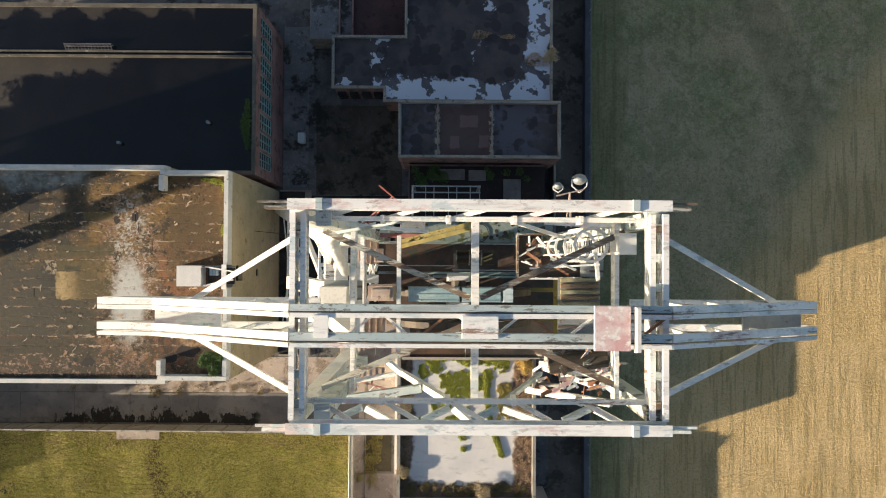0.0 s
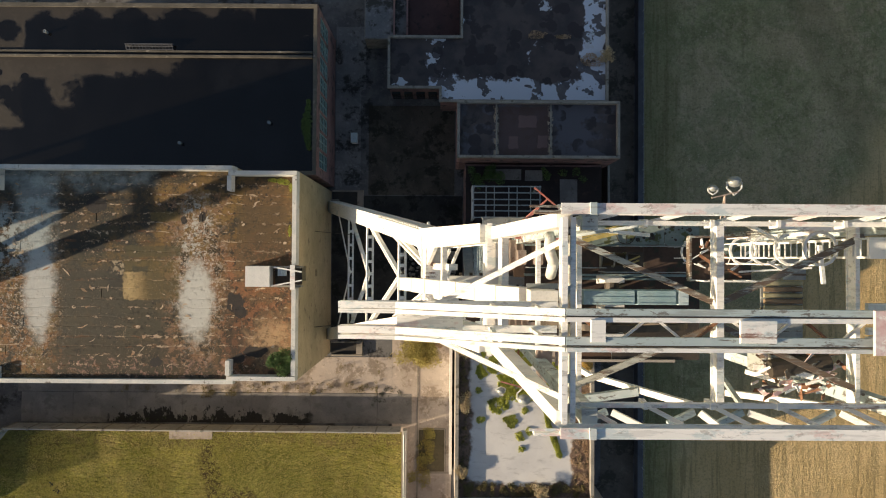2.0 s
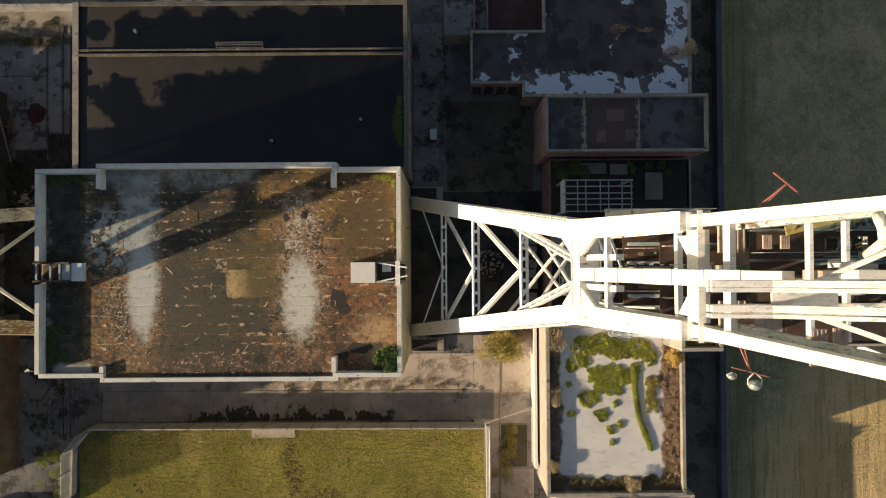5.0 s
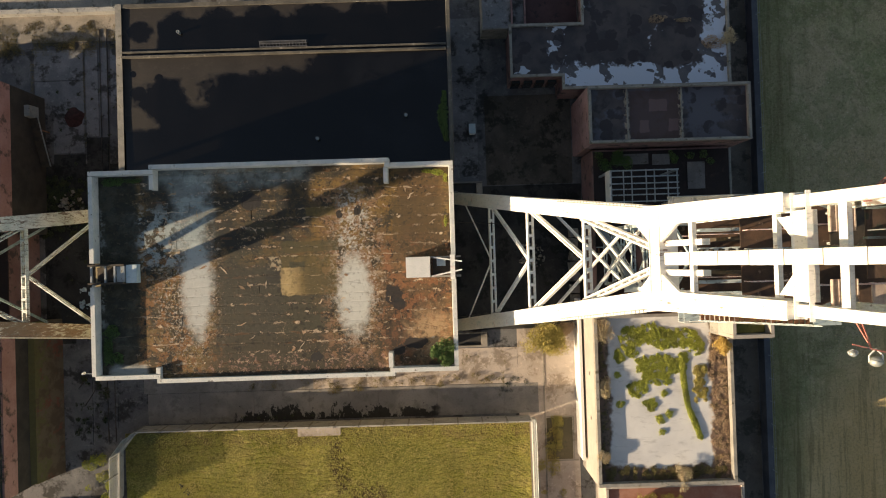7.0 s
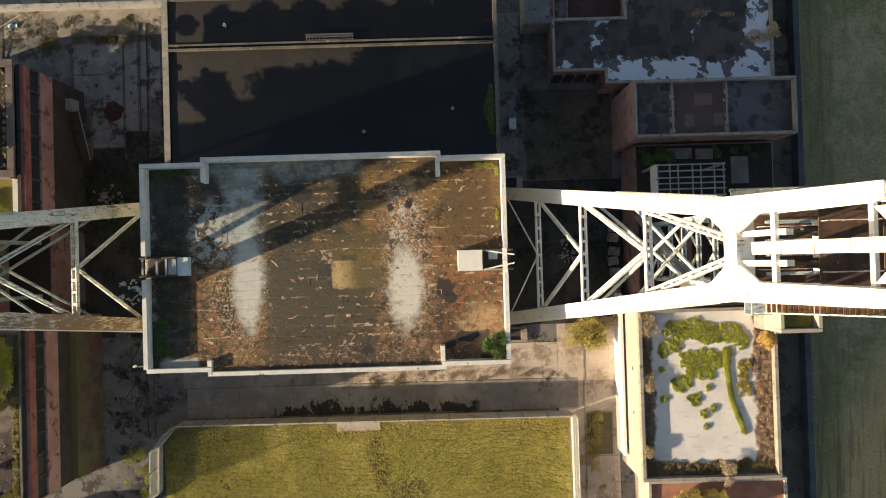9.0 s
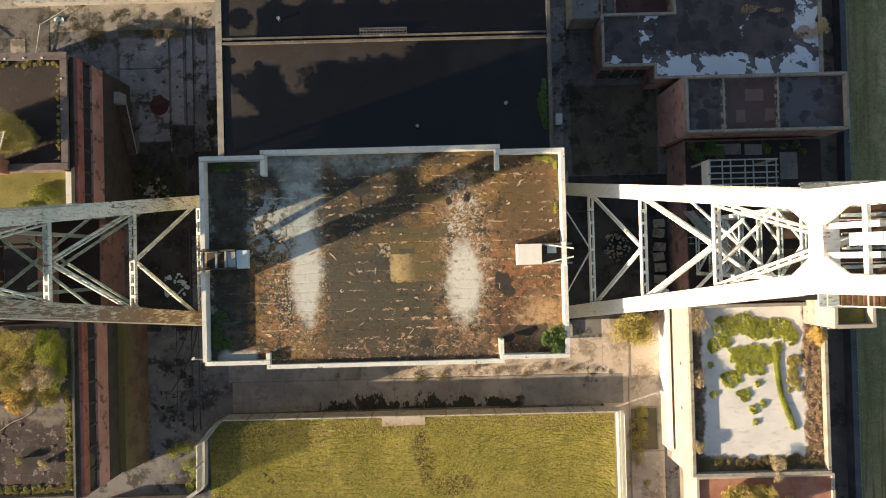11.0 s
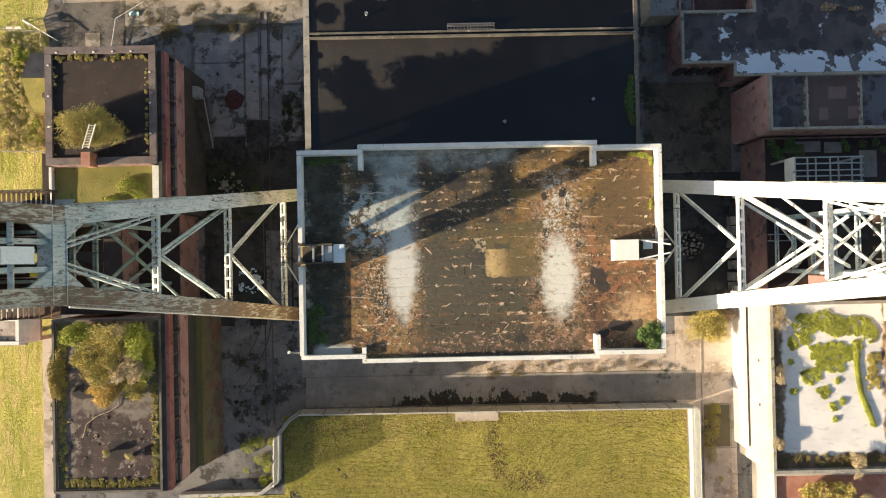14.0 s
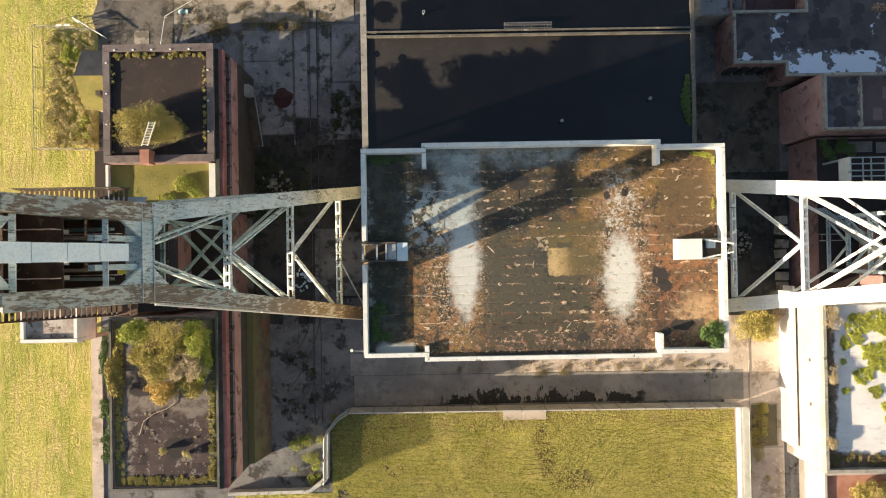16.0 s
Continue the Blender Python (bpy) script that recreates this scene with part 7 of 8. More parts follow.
# ---- fittings on the eastern headframe ----
GUARD_BLUE = simple("faded_blue_guard_paint", (0.26, 0.40, 0.44), (0.36, 0.48, 0.50), 1.0, 0.55, 0.0, 6.0, 0.2, 0.01, (0.14, 0.10, 0.07), 0.60, 0.68)
def mast(p, q, bar, label, dishes=()):
    t = thing("antenna_arm", p, label, "antenna")
    p, q = Vector(p), Vector(q)
    bm = B()
    for k in (-0.1, 0.1):
        beam(bm, p + Vector((k, 0, -0.1)), q, 0.05, 0.05)
    beam(bm, p + Vector((0, 0, 0.25)), q, 0.04, 0.04)
    paint = GRATING if p.x > 0 else STEEL_RED
    part("arm", bm, paint, t)
    bm = B()
    b = Vector(bar)
    beam(bm, q - b, q + b, 0.06, 0.05, (0, 0, 1))
    part("crossbar", bm, paint, t)
    for d, r in dishes:
        c = q + Vector(d)
        bm = B()
        bmesh.ops.create_uvsphere(bm, u_segments=20, v_segments=12, radius=r, matrix=Matrix.Translation(c) @ Matrix.Diagonal((1, 0.8, 1, 1)))
        dish = part("dish", bm, STEEL_GREY, t, "domed dish antenna", True)
        bm = B()
        ring(bm, c, r * 1.02, 0.03, (0.3, 1, 0), 18)
        part("dish_rim", bm, STEEL_GREY, dish)
        bm = B()
        foot = q + Vector((d[0], 0, 0))
        for k in (-1, 1):
            side = c + Vector((k * r * 1.05, 0, 0))
            beam(bm, foot, foot.lerp(side, 0.5) + Vector((k * r * 0.5, 0, 0)), 0.05, 0.04, (0, 0, 1))
            beam(bm, foot.lerp(side, 0.5) + Vector((k * r * 0.5, 0, 0)), side, 0.05, 0.04, (0, 0, 1))
        part("yoke", bm, STEEL_WORN, dish, "pale forked yoke")
    return t


mast((-2.95, 1.35, 49.3), (-1.9, 2.35, 49.6), (0.5, -0.42, 0), "rusty red T-shaped antenna arm")
mast((-2.8, -3.6, 47.4), (-2.75, -4.9, 48.3), (0.75, -0.2, 0), "rusty red antenna arm with two domed dishes in yokes", (((0.15, -0.5, 0.0), 0.26), ((-0.75, -0.15, 0), 0.17)))
mast((4.75, 1.25, 49.3), (4.75, 2.55, 49.5), (0.5, 0.12, 0), "antenna arm with a large and a small dish", (((0.35, 0.5, 0.0), 0.27), ((-0.45, 0.25, 0), 0.17)))


def loose(name, boxes, material, label, category):
    bm = B()
    for x0, x1, y0, y1, z0, z1 in boxes:
        box(bm, x0, x1, y0, y1, z0, z1, 0.015)
    return solid(name, bm, material, label, category)


wg = thing("wheel_guard", (0.6, -1.17, 52.0), "pale blue sheet guard over a rope wheel", "guard")
for x0, x1, mt in ((-1.16, 0.58, GUARD_BLUE), (0.62, 1.95, GUARD_BLUE), (1.98, 2.36, STEEL_BLUE)):
    bm = B()
    box(bm, x0, x1, -1.42, -0.9, 51.9, 52.4, 0.03)
    for k in range(3):
        box(bm, x0 + 0.06, x1 - 0.06, -1.36 + 0.2 * k, -1.33 + 0.2 * k, 52.4, 52.42)
    part("sheet", bm, mt, wg)
# ---- machine deck of the eastern head ----
BROWN_DECK = simple("brown_oily_deck", (0.055, 0.036, 0.028), (0.105, 0.068, 0.050), 0.8, 0.8, 0.0, 7.0, 0.4, 0.02, (0.045, 0.05, 0.035), 0.52, 0.60)
TEAL_PLATE = simple("flaking_teal_plate", (0.17, 0.23, 0.21), (0.27, 0.33, 0.31), 1.1, 0.7, 0.0, 7.0, 0.4, 0.01, (0.10, 0.115, 0.045), 0.53, 0.60)
md = thing("machine_deck", (0.8, YC, 47.9), "dark brown plated machine deck under the head girders", "deck")
for x0, x1, y0, y1, mt in ((-2.55, 0.42, -0.5, 0.66, BROWN_DECK), (2.2, 4.4, -0.5, 0.66, BROWN_DECK), (0.45, 2.17, 0.40, 0.66, BROWN_DECK), (-2.55, 4.4, -1.08, -0.55, BROWN_DECK), (-2.55, 4.4, -2.15, -1.25, BROWN_DECK),
                           (-2.4, -1.3, -3.86, -2.4, GRATING), (-1.27, 0.9, -3.86, -2.4, RUST_BOARD), (0.93, 4.4, -3.86, -2.4, STEEL_DARK)):
    bm = B()
    box(bm, x0, x1, y0, y1, 47.86, 47.93)
    part("deck_plate", bm, mt, md)
for x0, x1, y in ((-2.55, 4.45, 0.68), (-2.55, 4.45, -0.52), (-1.6, 3.4, -3.9), (-0.4, 2.9, -0.66)):
    bm = B()
    box(bm, x0, x1, y - 0.05, y + 0.05, 47.7, 48.02)
    part("edge_angle", bm, STEEL_TEAL if y > -3 else PALE, md)
for y, x0, x1 in ((-0.22, -2.5, 0.45), (-0.38, 0.4, 3.5), (0.62, 0.9, 4.3)):
    bm = B()
    rod(bm, (x0, y, 48.95), (x1, y, 48.95), 0.022, 6)
    n = max(2, round((x1 - x0) / 1.3))
    for k in range(n + 1):
        x = x0 + (x1 - x0) * k / n
        rod(bm, (x, y, 47.93), (x, y, 48.95), 0.022, 6)
    part("handrail", bm, STEEL_GREY, md)
# winch in the deck opening
wn = thing("winch", (1.3, 0.1, 47.2), "black oily winch sunk in the deck opening", "winch")
bm = B()
rod(bm, (0.55, 0.12, 47.5), (1.5, 0.12, 47.5), 0.26, 16)
part("drum", bm, STEEL_DARK, wn)
for x in (0.52, 1.04, 1.52):
    bm = B()
    rod(bm, (x, 0.12, 47.5), (x + 0.05, 0.12, 47.5), 0.34, 18)
    part("cheek", bm, STEEL_GREY, wn)
bm = B()
box(bm, 1.6, 2.1, -0.2, 0.34, 47.0, 47.7, 0.03)
part("motor", bm, STEEL_DARK, wn)
bm = B()
beam(bm, (1.55, 0.06, 48.1), (1.98, 0.24, 48.1), 0.08, 0.06, (0, 0, 1))
beam(bm, (1.6, -0.06, 48.1), (1.95, 0.08, 48.1), 0.05, 0.06, (0, 0, 1))
part("brake_lever", bm, YELLOW, wn, "yellow brake lever")
# teal plate with dark holes
hp = thing("perforated_plate", (1.9, 1.05, 48.0), "flaking teal steel plate with dark round holes", "plate")
for x0, x1 in ((-0.7, 1.45), (1.48, 2.95), (2.98, 4.35)):
    bm = B()
    box(bm, x0, x1, 0.72, 1.62, 48.0, 48.06)
    part("sheet", bm, TEAL_PLATE, hp)
hole_rng = random.Random(31)
for i in range(26):
    bm = B()
    x, y, r = hole_rng.uniform(1.6, 4.2), hole_rng.uniform(0.82, 1.55), hole_rng.uniform(0.025, 0.085)
    rod(bm, (x, y, 48.06), (x, y, 48.075), r, 12)
    part("hole", bm, STEEL_DARK, hp)
bm = B()
ring(bm, (1.43, 1.08, 48.09), 0.36, 0.03, (0, 0, 1), 28)
part("hatch_ring", bm, STEEL_DARK, hp)
jb = thing("crane_jib", (0, 1.0, 48.9), "yellow steel crane jib over the teal plate", "crane jib")
for k in (-0.09, 0.09):
    bm = B()
    beam(bm, (-1.62 - k * 0.2, 0.6 + k, 48.9), (1.18 - k * 0.2, 1.32 + k, 49.1), 0.09, 0.16, (0, 0, 1))
    part("jib_channel", bm, YELLOW, jb)
for k in range(7):
    bm = B()
    x = -1.4 + 0.42 * k
    beam(bm, (x, 0.58 + 0.257 * (x + 1.62), 49.0), (x + 0.1, 0.68 + 0.257 * (x + 1.62), 49.02), 0.06, 0.03, (0, 0, 1))
    part("jib_batten", bm, YELLOW, jb)
bm = B()
ibeam(bm, (-3.0, 0.96, 48.6), (-0.58, 0.91, 48.6), 0.16, 0.2)
solid("lifting_beam", bm, STEEL_RED, "rusty red lifting beam across the head", "beam")


def bar(name, p, q, w, h, material, label, category, side=(0, 0, 1)):
    bm = B()
    beam(bm, p, q, w, h, side)
    return solid(name, bm, material, label, category)


# bars across the southern half
for p, q, w, mt, lb in (((-1.7, -3.22, 53.4), (-1.2, -3.5, 54.0), 0.15, STEEL, "short sunlit white girder end inside the head"), ((-1.19, -3.47, 54.0), (0.13, -3.36, 58.5), 0.16, STEEL, "sunlit white diagonal girder inside the head"),
                        ((-2.7, -3.78, 56.4), (-0.55, -3.44, 56.5), 0.21, STEEL_GREY_BLUE, "grey channel lying across the head"), ((-2.6, -3.45, 55.6), (-1.3, -3.2, 55.7), 0.12, STEEL_WORN, "pale bar beside the grey channel"),
                        ((2.46, -3.75, 55.0), (4.41, -3.72, 57.0), 0.17, STEEL, "broad sunlit white girder inside the head"), ((3.16, -3.62, 53.0), (1.56, -3.46, 58.0), 0.12, STEEL_GREY_BLUE, "grey diagonal girder inside the head"),
                        ((2.95, -3.1, 55.2), (4.2, -3.4, 56.4), 0.13, STEEL, "white girder beside the rusty housing"), ((3.3, 0.75, 57.0), (4.45, 0.98, 58.2), 0.1, STEEL_WORN, "white girder beside the caged ladder"),
                        ((2.6, 0.98, 57.4), (4.5, 0.86, 57.8), 0.12, STEEL_WORN, "white girder beside the caged ladder"), ((2.4, -0.22, 56.0), (4.3, -0.1, 56.2), 0.05, STEEL_WORN, "thin white strut beside the caged ladder"),
                        ((2.9, 0.05, 56.6), (3.6, -0.25, 56.4), 0.06, STEEL, "thin white strut beside the caged ladder"), ((3.9, 0.5, 57.3), (4.0, -0.5, 57.3), 0.09, STEEL_WORN, "white strut beside the caged ladder"),
                        ((-2.9, 0.62, 57.8), (-0.9, 0.94, 58.4), 0.07, STEEL_GREY_BLUE, "grey strut under the head girder"), ((-2.9, 0.9, 58.2), (-0.4, 0.74, 57.0), 0.09, STEEL_WORN, "white strut under the head girder"),
                        ((1.6, 0.98, 58.2), (3.2, 0.62, 56.6), 0.09, STEEL_WORN, "white strut under the head girder"), ((-2.5, -0.2, 56.4), (-2.45, -0.95, 56.6), 0.08, STEEL_GREY, "grey strut beside the white cabinet")):
    bar("girder_bar", p, q, w, w, mt, lb, "girder", (0, 1, 0))["group"] = "bars in the head"
# pale panels hung on the western face
for i, (x0, x1, y0, y1, z) in enumerate(((-2.75, -2.2, -3.5, -2.75, 52.6), (-2.15, -1.65, -3.35, -2.7, 52.8), (-2.7, -1.9, -4.0, -3.55, 52.4), (-2.5, -2.15, -0.1, 0.4, 50.2), (-3.1, -2.75, -0.1, 0.42, 50.1))):
    bm = B()
    box(bm, x0, x1, y0, y1, z, z + 0.05, 0.01)
    for k in range(4):
        xs = x0 + (x1 - x0) * (k + 0.5) / 4
        box(bm, xs - 0.015, xs + 0.015, y0 + 0.04, y1 - 0.04, z + 0.05, z + 0.07)
    solid("panel", bm, GRATING, "pale rust-stained sheet panel on the head", "panel", group="panels on the head")
# bent white duct
bm = B()
pts = [(-2.85, 0.75, 56.2), (-2.95, 0.35, 56.6), (-2.8, 0.0, 56.4), (-2.75, -0.35, 55.6)]
for p, q in zip(pts, pts[1:]):
    rod(bm, p, q, 0.15, 12)
for p in pts[1:-1]:
    bmesh.ops.create_uvsphere(bm, u_segments=12, v_segments=8, radius=0.15, matrix=Matrix.Translation(p))
solid("bent_duct", bm, WHITE, "fat bent white duct on the head", "duct", smooth=True)
dk = thing("head_deck", (3.9, -2.0, 55.3), "narrow grated working platform inside the head", "platform")
for x0, x1, y0, y1 in ((-3.4, -2.3, -1.3, -0.6), (3.3, 4.5, -3.3, -0.5), (3.95, 4.6, -0.45, 0.15)):
    bm = B()
    box(bm, x0, x1, y0, y1, 55.32, 55.36)
    part("grating", bm, STEEL_GREY, dk)
    n = int((y1 - y0) / 0.3)
    for i in range(n):
        bm = B()
        y = y0 + (y1 - y0) * (i + 0.5) / n
        box(bm, x0, x1, y - 0.03, y + 0.03, 55.36, 55.39)
        part("grating_bar", bm, STEEL_STREAK, dk)
lp = thing("ladder_platform", (3.6, 0.1, 52.0), "brown and teal plated platform under the caged ladder", "platform")
for x0, x1, y0, y1, mt in ((2.55, 3.3, -0.55, 0.85, BROWN_DECK), (3.32, 4.6, 0.2, 0.85, TEAL_PLATE), (3.32, 4.6, -0.55, 0.18, BROWN_DECK)):
    bm = B()
    box(bm, x0, x1, y0, y1, 51.9, 51.96)
    part("deck_plate", bm, mt, lp)
for x0, x1, y0, y1 in ((2.5, 4.65, -0.62, -0.55), (2.5, 4.65, 0.85, 0.92), (2.48, 2.55, -0.55, 0.85)):
    bm = B()
    box(bm, x0, x1, y0, y1, 51.75, 52.08)
    part("edge_angle", bm, STEEL_STREAK, lp)
for i in range(5):
    bm = B()
    x = 2.7 + 0.42 * i
    rod(bm, (x, -0.58, 52.0), (x, -0.58, 53.0), 0.025, 6)
    part("stanchion", bm, STEEL_WORN, lp)
bm = B()
rod(bm, (2.6, -0.58, 53.0), (4.6, -0.58, 53.0), 0.03, 6)
part("handrail", bm, STEEL_WORN, lp)
scrap_rng = random.Random(12)
for i in range(22):
    bm = B()
    c = Vector((scrap_rng.uniform(2.8, 4.5), scrap_rng.uniform(-0.4, 0.75), 52.05 + 0.02 * (i % 4)))
    d = Vector((scrap_rng.uniform(-0.35, 0.35), scrap_rng.uniform(-0.2, 0.2), scrap_rng.uniform(-0.03, 0.05)))
    beam(bm, c - d, c + d, scrap_rng.uniform(0.04, 0.12), 0.03, (0.2, 1, 0.3))
    part("scrap_bar", bm, (STEEL_WORN, STEEL_STREAK, STEEL_RUST, STEEL)[i % 4], lp)
loose("control_cabinet", [(-3.4, -2.62, -1.22, -0.75, 55.39, 56.2)], WHITE, "white control cabinet on the head", "cabinet")
loose("control_cabinet", [(-2.45, -1.6, -1.36, -0.84, 51.6, 52.8), (-2.3, -1.7, -1.25, -0.95, 52.8, 52.86)], GRATING, "pale rust-stained cabinet below the deck", "cabinet")
hsg = thing("rusty_housing", (3.6, -2.6, 55.4), "rusty white machine housing in the head", "machine housing")
bm = B()
box(bm, 2.9, 4.2, -3.0, -2.25, 55.41, 56.7, 0.04)
part("body", bm, STEEL_STREAK, hsg)
bm = B()
rod(bm, (2.8, -2.75, 56.9), (4.3, -2.55, 57.0), 0.24, 14)
part("drum", bm, STEEL_DARK, hsg)
flake_rng = random.Random(8)
for i in range(90):
    bm = B()
    c = Vector((flake_rng.uniform(2.5, 4.6), flake_rng.uniform(-3.5, -2.3), flake_rng.uniform(56.3, 57.2)))
    d = Vector((flake_rng.uniform(-0.3, 0.3), flake_rng.uniform(-0.14, 0.14), flake_rng.uniform(-0.12, 0.12)))
    beam(bm, c - d, c + d, flake_rng.uniform(0.04, 0.16), 0.02, (0.2, 1, 0.3))
    part("flaking_sheet", bm, (STEEL_RUST, STEEL_PINK, STEEL_WORN, STEEL_STREAK)[i % 4], hsg)
for i in range(5):
    loose("plank", [(3.35, 4.45, -1.3 + 0.17 * i, -1.17 + 0.17 * i, 55.41, 55.47 + 0.03 * (i % 2))], WOOD if i % 2 else simple("mossy_plank", (0.30, 0.28, 0.16), (0.42, 0.39, 0.26), 2.0), "weathered plank lying on the head deck", "plank")["group"] = "planks on the head"

# ---- plants ----
def spots_in(x0, x1, y0, y1, z, n, r0, r1, h, seed):
    rng = random.Random(seed)
    out = []
    for _ in range(n):
        r = rng.uniform(r0, r1)
        out.append((rng.uniform(x0, x1), rng.uniform(y0, y1), z, r, r * rng.uniform(0.7, 1.3), h * rng.uniform(0.6, 1.3)))
    return out


RZ = 6.92
LEAF_STRAW = leaf("straw_weeds", (0.46, 0.40, 0.17), (0.68, 0.57, 0.30), (0.38, 0.36, 0.12))
LEAF_DULL = leaf("dull_olive_weeds", (0.14, 0.12, 0.045), (0.22, 0.18, 0.07), (0.17, 0.12, 0.05))
LEAF_MOSS = leaf("dark_moss", (0.035, 0.05, 0.018), (0.06, 0.075, 0.028), (0.05, 0.05, 0.02))
lobes = ((-0.73, -9.63, 1.15, 1.29), (0.98, -9.05, 1.72, 1.0), (2.7, -9.6, 1.72, 1.29), (4.7, -9.6, 1.72, 1.0), (5.85, -10.4, 0.9, 1.0), (-1.87, -11.2, 0.52, 0.86), (0.7, -12.2, 1.2, 0.86),
         (2.3, -11.9, 1.15, 0.86), (3.6, -12.4, 1.3, 0.8), (2.1, -13.6, 1.3, 0.7), (1.0, -13.5, 0.86, 0.57), (-0.14, -14.6, 0.98, 0.75), (1.15, -16.2, 0.63, 0.75), (4.4, -11.6, 0.6, 0.5), (-0.7, -10.8, 0.7, 0.57))
rng = random.Random(5)
mass = []
for x, y, rx, ry in lobes:
    for _ in range(int(26 * rx * ry) + 6):
        a_, q = rng.uniform(0, 6.283), math.sqrt(rng.random()) * 0.95
        r = rng.uniform(0.16, 0.42)
        mass.append((x + rx * q * math.cos(a_), y + ry * q * math.sin(a_), RZ, r, r, rng.uniform(0.03, 0.11)))
for x, y, r in ((-1.94, -16.1, 0.5), (2.5, -15.2, 0.45), (2.95, -17.2, 0.5), (2.0, -17.7, 0.62), (2.15, -19.0, 0.42), (-2.15, -13.1, 0.42)):
    mass.append((x, y, RZ, r, r, 0.12))
LEAF_MOSSY = leaf("bright_roof_moss", (0.30, 0.34, 0.05), (0.52, 0.52, 0.11), (0.24, 0.26, 0.06))
mat_of_plants("moss_mat", mass, 11, LEAF_MOSSY, "bright green moss and ivy creeping over the pale roof", "moss", 0.14, 130)
line = [(4.4, -11.7), (4.5, -13.0), (4.57, -14.2), (4.7, -15.4), (4.86, -16.4), (5.2, -17.4), (5.6, -18.4), (6.16, -19.8)]
run = []
for (xa, ya), (xb, yb) in zip(line, line[1:]):
    for i in range(6):
        run.append((xa + (xb - xa) * i / 6, ya + (yb - ya) * i / 6, RZ, 0.36, 0.4, 0.16))
mat_of_plants("ivy_strip", run, 12, LEAF_MOSSY, "narrow strip of green growth along a roof seam", "moss", 0.13, 240)
mat_of_plants("olive_growth", spots_in(5.6, 6.9, -15.9, -12.2, RZ, 34, 0.15, 0.5, 0.12, 13), 13, LEAF_OLIVE, "olive scrub near the roof edge", "scrub", 0.12, 200)
mat_of_plants("brown_scrub", spots_in(7.3, 8.9, -23.2, -9.2, RZ, 260, 0.08, 0.4, 0.08, 14), 14, LEAF_BROWN, "withered brown stalks along the roof edge", "scrub", 0.07, 80)
mat_of_plants("edge_scrub", spots_in(-3.6, 8.4, -23.6, -22.5, RZ, 90, 0.1, 0.45, 0.2, 15) + spots_in(-3.9, -3.3, -22.5, -9, RZ, 60, 0.08, 0.3, 0.15, 16), 15, LEAF_DULL, "mixed scrub along the parapet", "scrub", 0.11, 80)
bush("golden_shrub", (8.2, -10.3, 7.0), (0.95, 1.1, 1.0), 21, LEAF_GOLD, "golden autumn shrub growing on the roof edge", n=900)
for i, (x, y, r) in enumerate(((-3.5, -8.6, 1.3), (-3.6, -14.4, 1.15), (4.1, -23.5, 1.25), (-3.9, -21.2, 0.8))):
    bush("pale_shrub", (x, y, 7.0), (r, r * 1.1, 0.5), 30 + i, LEAF_PALE, "pale bare shrub rooted at the parapet", n=700, size=0.09, stems=9, group="shrubs on the pale roof")
bush("yard_shrub", (-8.3, -10.0, 0.0), (2.6, 1.9, 2.0), 41, LEAF_OLIVE, "large yellow-olive shrub in the yard corner", n=3200, size=0.14, clumps=16, stems=12)
bush("yard_shrub", (-6.3, -8.9, 0.0), (1.3, 1.2, 1.4), 42, LEAF_BROWN, "brown withered shrub beside the white wall", n=900, size=0.12)
bush("roof_shrub", (-19.5, -8.8, 16.65), (1.2, 1.3, 0.9), 43, LEAF_DARK, "dark green shrub in a roof corner", n=1300, size=0.12)
mat_of_plants("corner_moss", [(-19.7, 6.7, 16.6, 0.8, 0.35, 0.3), (-20.6, 6.8, 16.6, 0.6, 0.25, 0.2), (-19.0, 6.2, 16.6, 0.25, 0.6, 0.25), (-19.1, 2.4, 16.6, 0.2, 0.6, 0.2)], 44, LEAF_GREEN, "moss in the roof corner", "moss", 0.1, 200)
mat_of_plants("shaded_moss", [(-47.8, 6.6, 16.6, 1.4, 0.5, 0.15), (-46.0, 6.7, 16.6, 1.0, 0.3, 0.12), (-48.5, -8.0, 16.6, 0.55, 1.6, 0.3), (-48.2, -6.2, 16.6, 0.9, 0.7, 0.25), (-47.6, -8.6, 16.6, 0.7, 0.6, 0.3)], 45, LEAF_DARK, "dark moss along the shaded parapet", "moss", 0.1, 160)
mat_of_plants("gutter_moss", [(-18.75 - 0.07 * (3.5 - abs(i - 3.5)), 10.8 + 0.6 * i, 10.62, 0.35 + 0.1 * (3.5 - abs(i - 3.5)), 0.5, 0.15) for i in range(8)], 46, LEAF_DARK, "green growth along the hall gutter", "moss", 0.11, 150)
mat_of_plants("wall_weeds", spots_in(-42, -12, -14.9, -13.6, 0.02, 90, 0.1, 0.4, 0.3, 47) + spots_in(-30, -12.5, -13.8, -11.2, 0.02, 40, 0.08, 0.25, 0.45, 147) + spots_in(-33, -28, -15.4, -14.0, 0.02, 14, 0.2, 0.6, 0.2, 48), 47, LEAF_DULL, "dull weeds along the foot of the engine house", "weeds", 0.08, 70)
mat_of_plants("road_moss", spots_in(-43, -26, -18.0, -17.7, 0.01, 16, 0.1, 0.3, 0.01, 49) + spots_in(-13.5, -10.5, -16.2, -14.2, 0.01, 12, 0.1, 0.4, 0.06, 50), 49, LEAF_MOSS, "dark moss in patches on the asphalt", "moss", 0.07, 90)
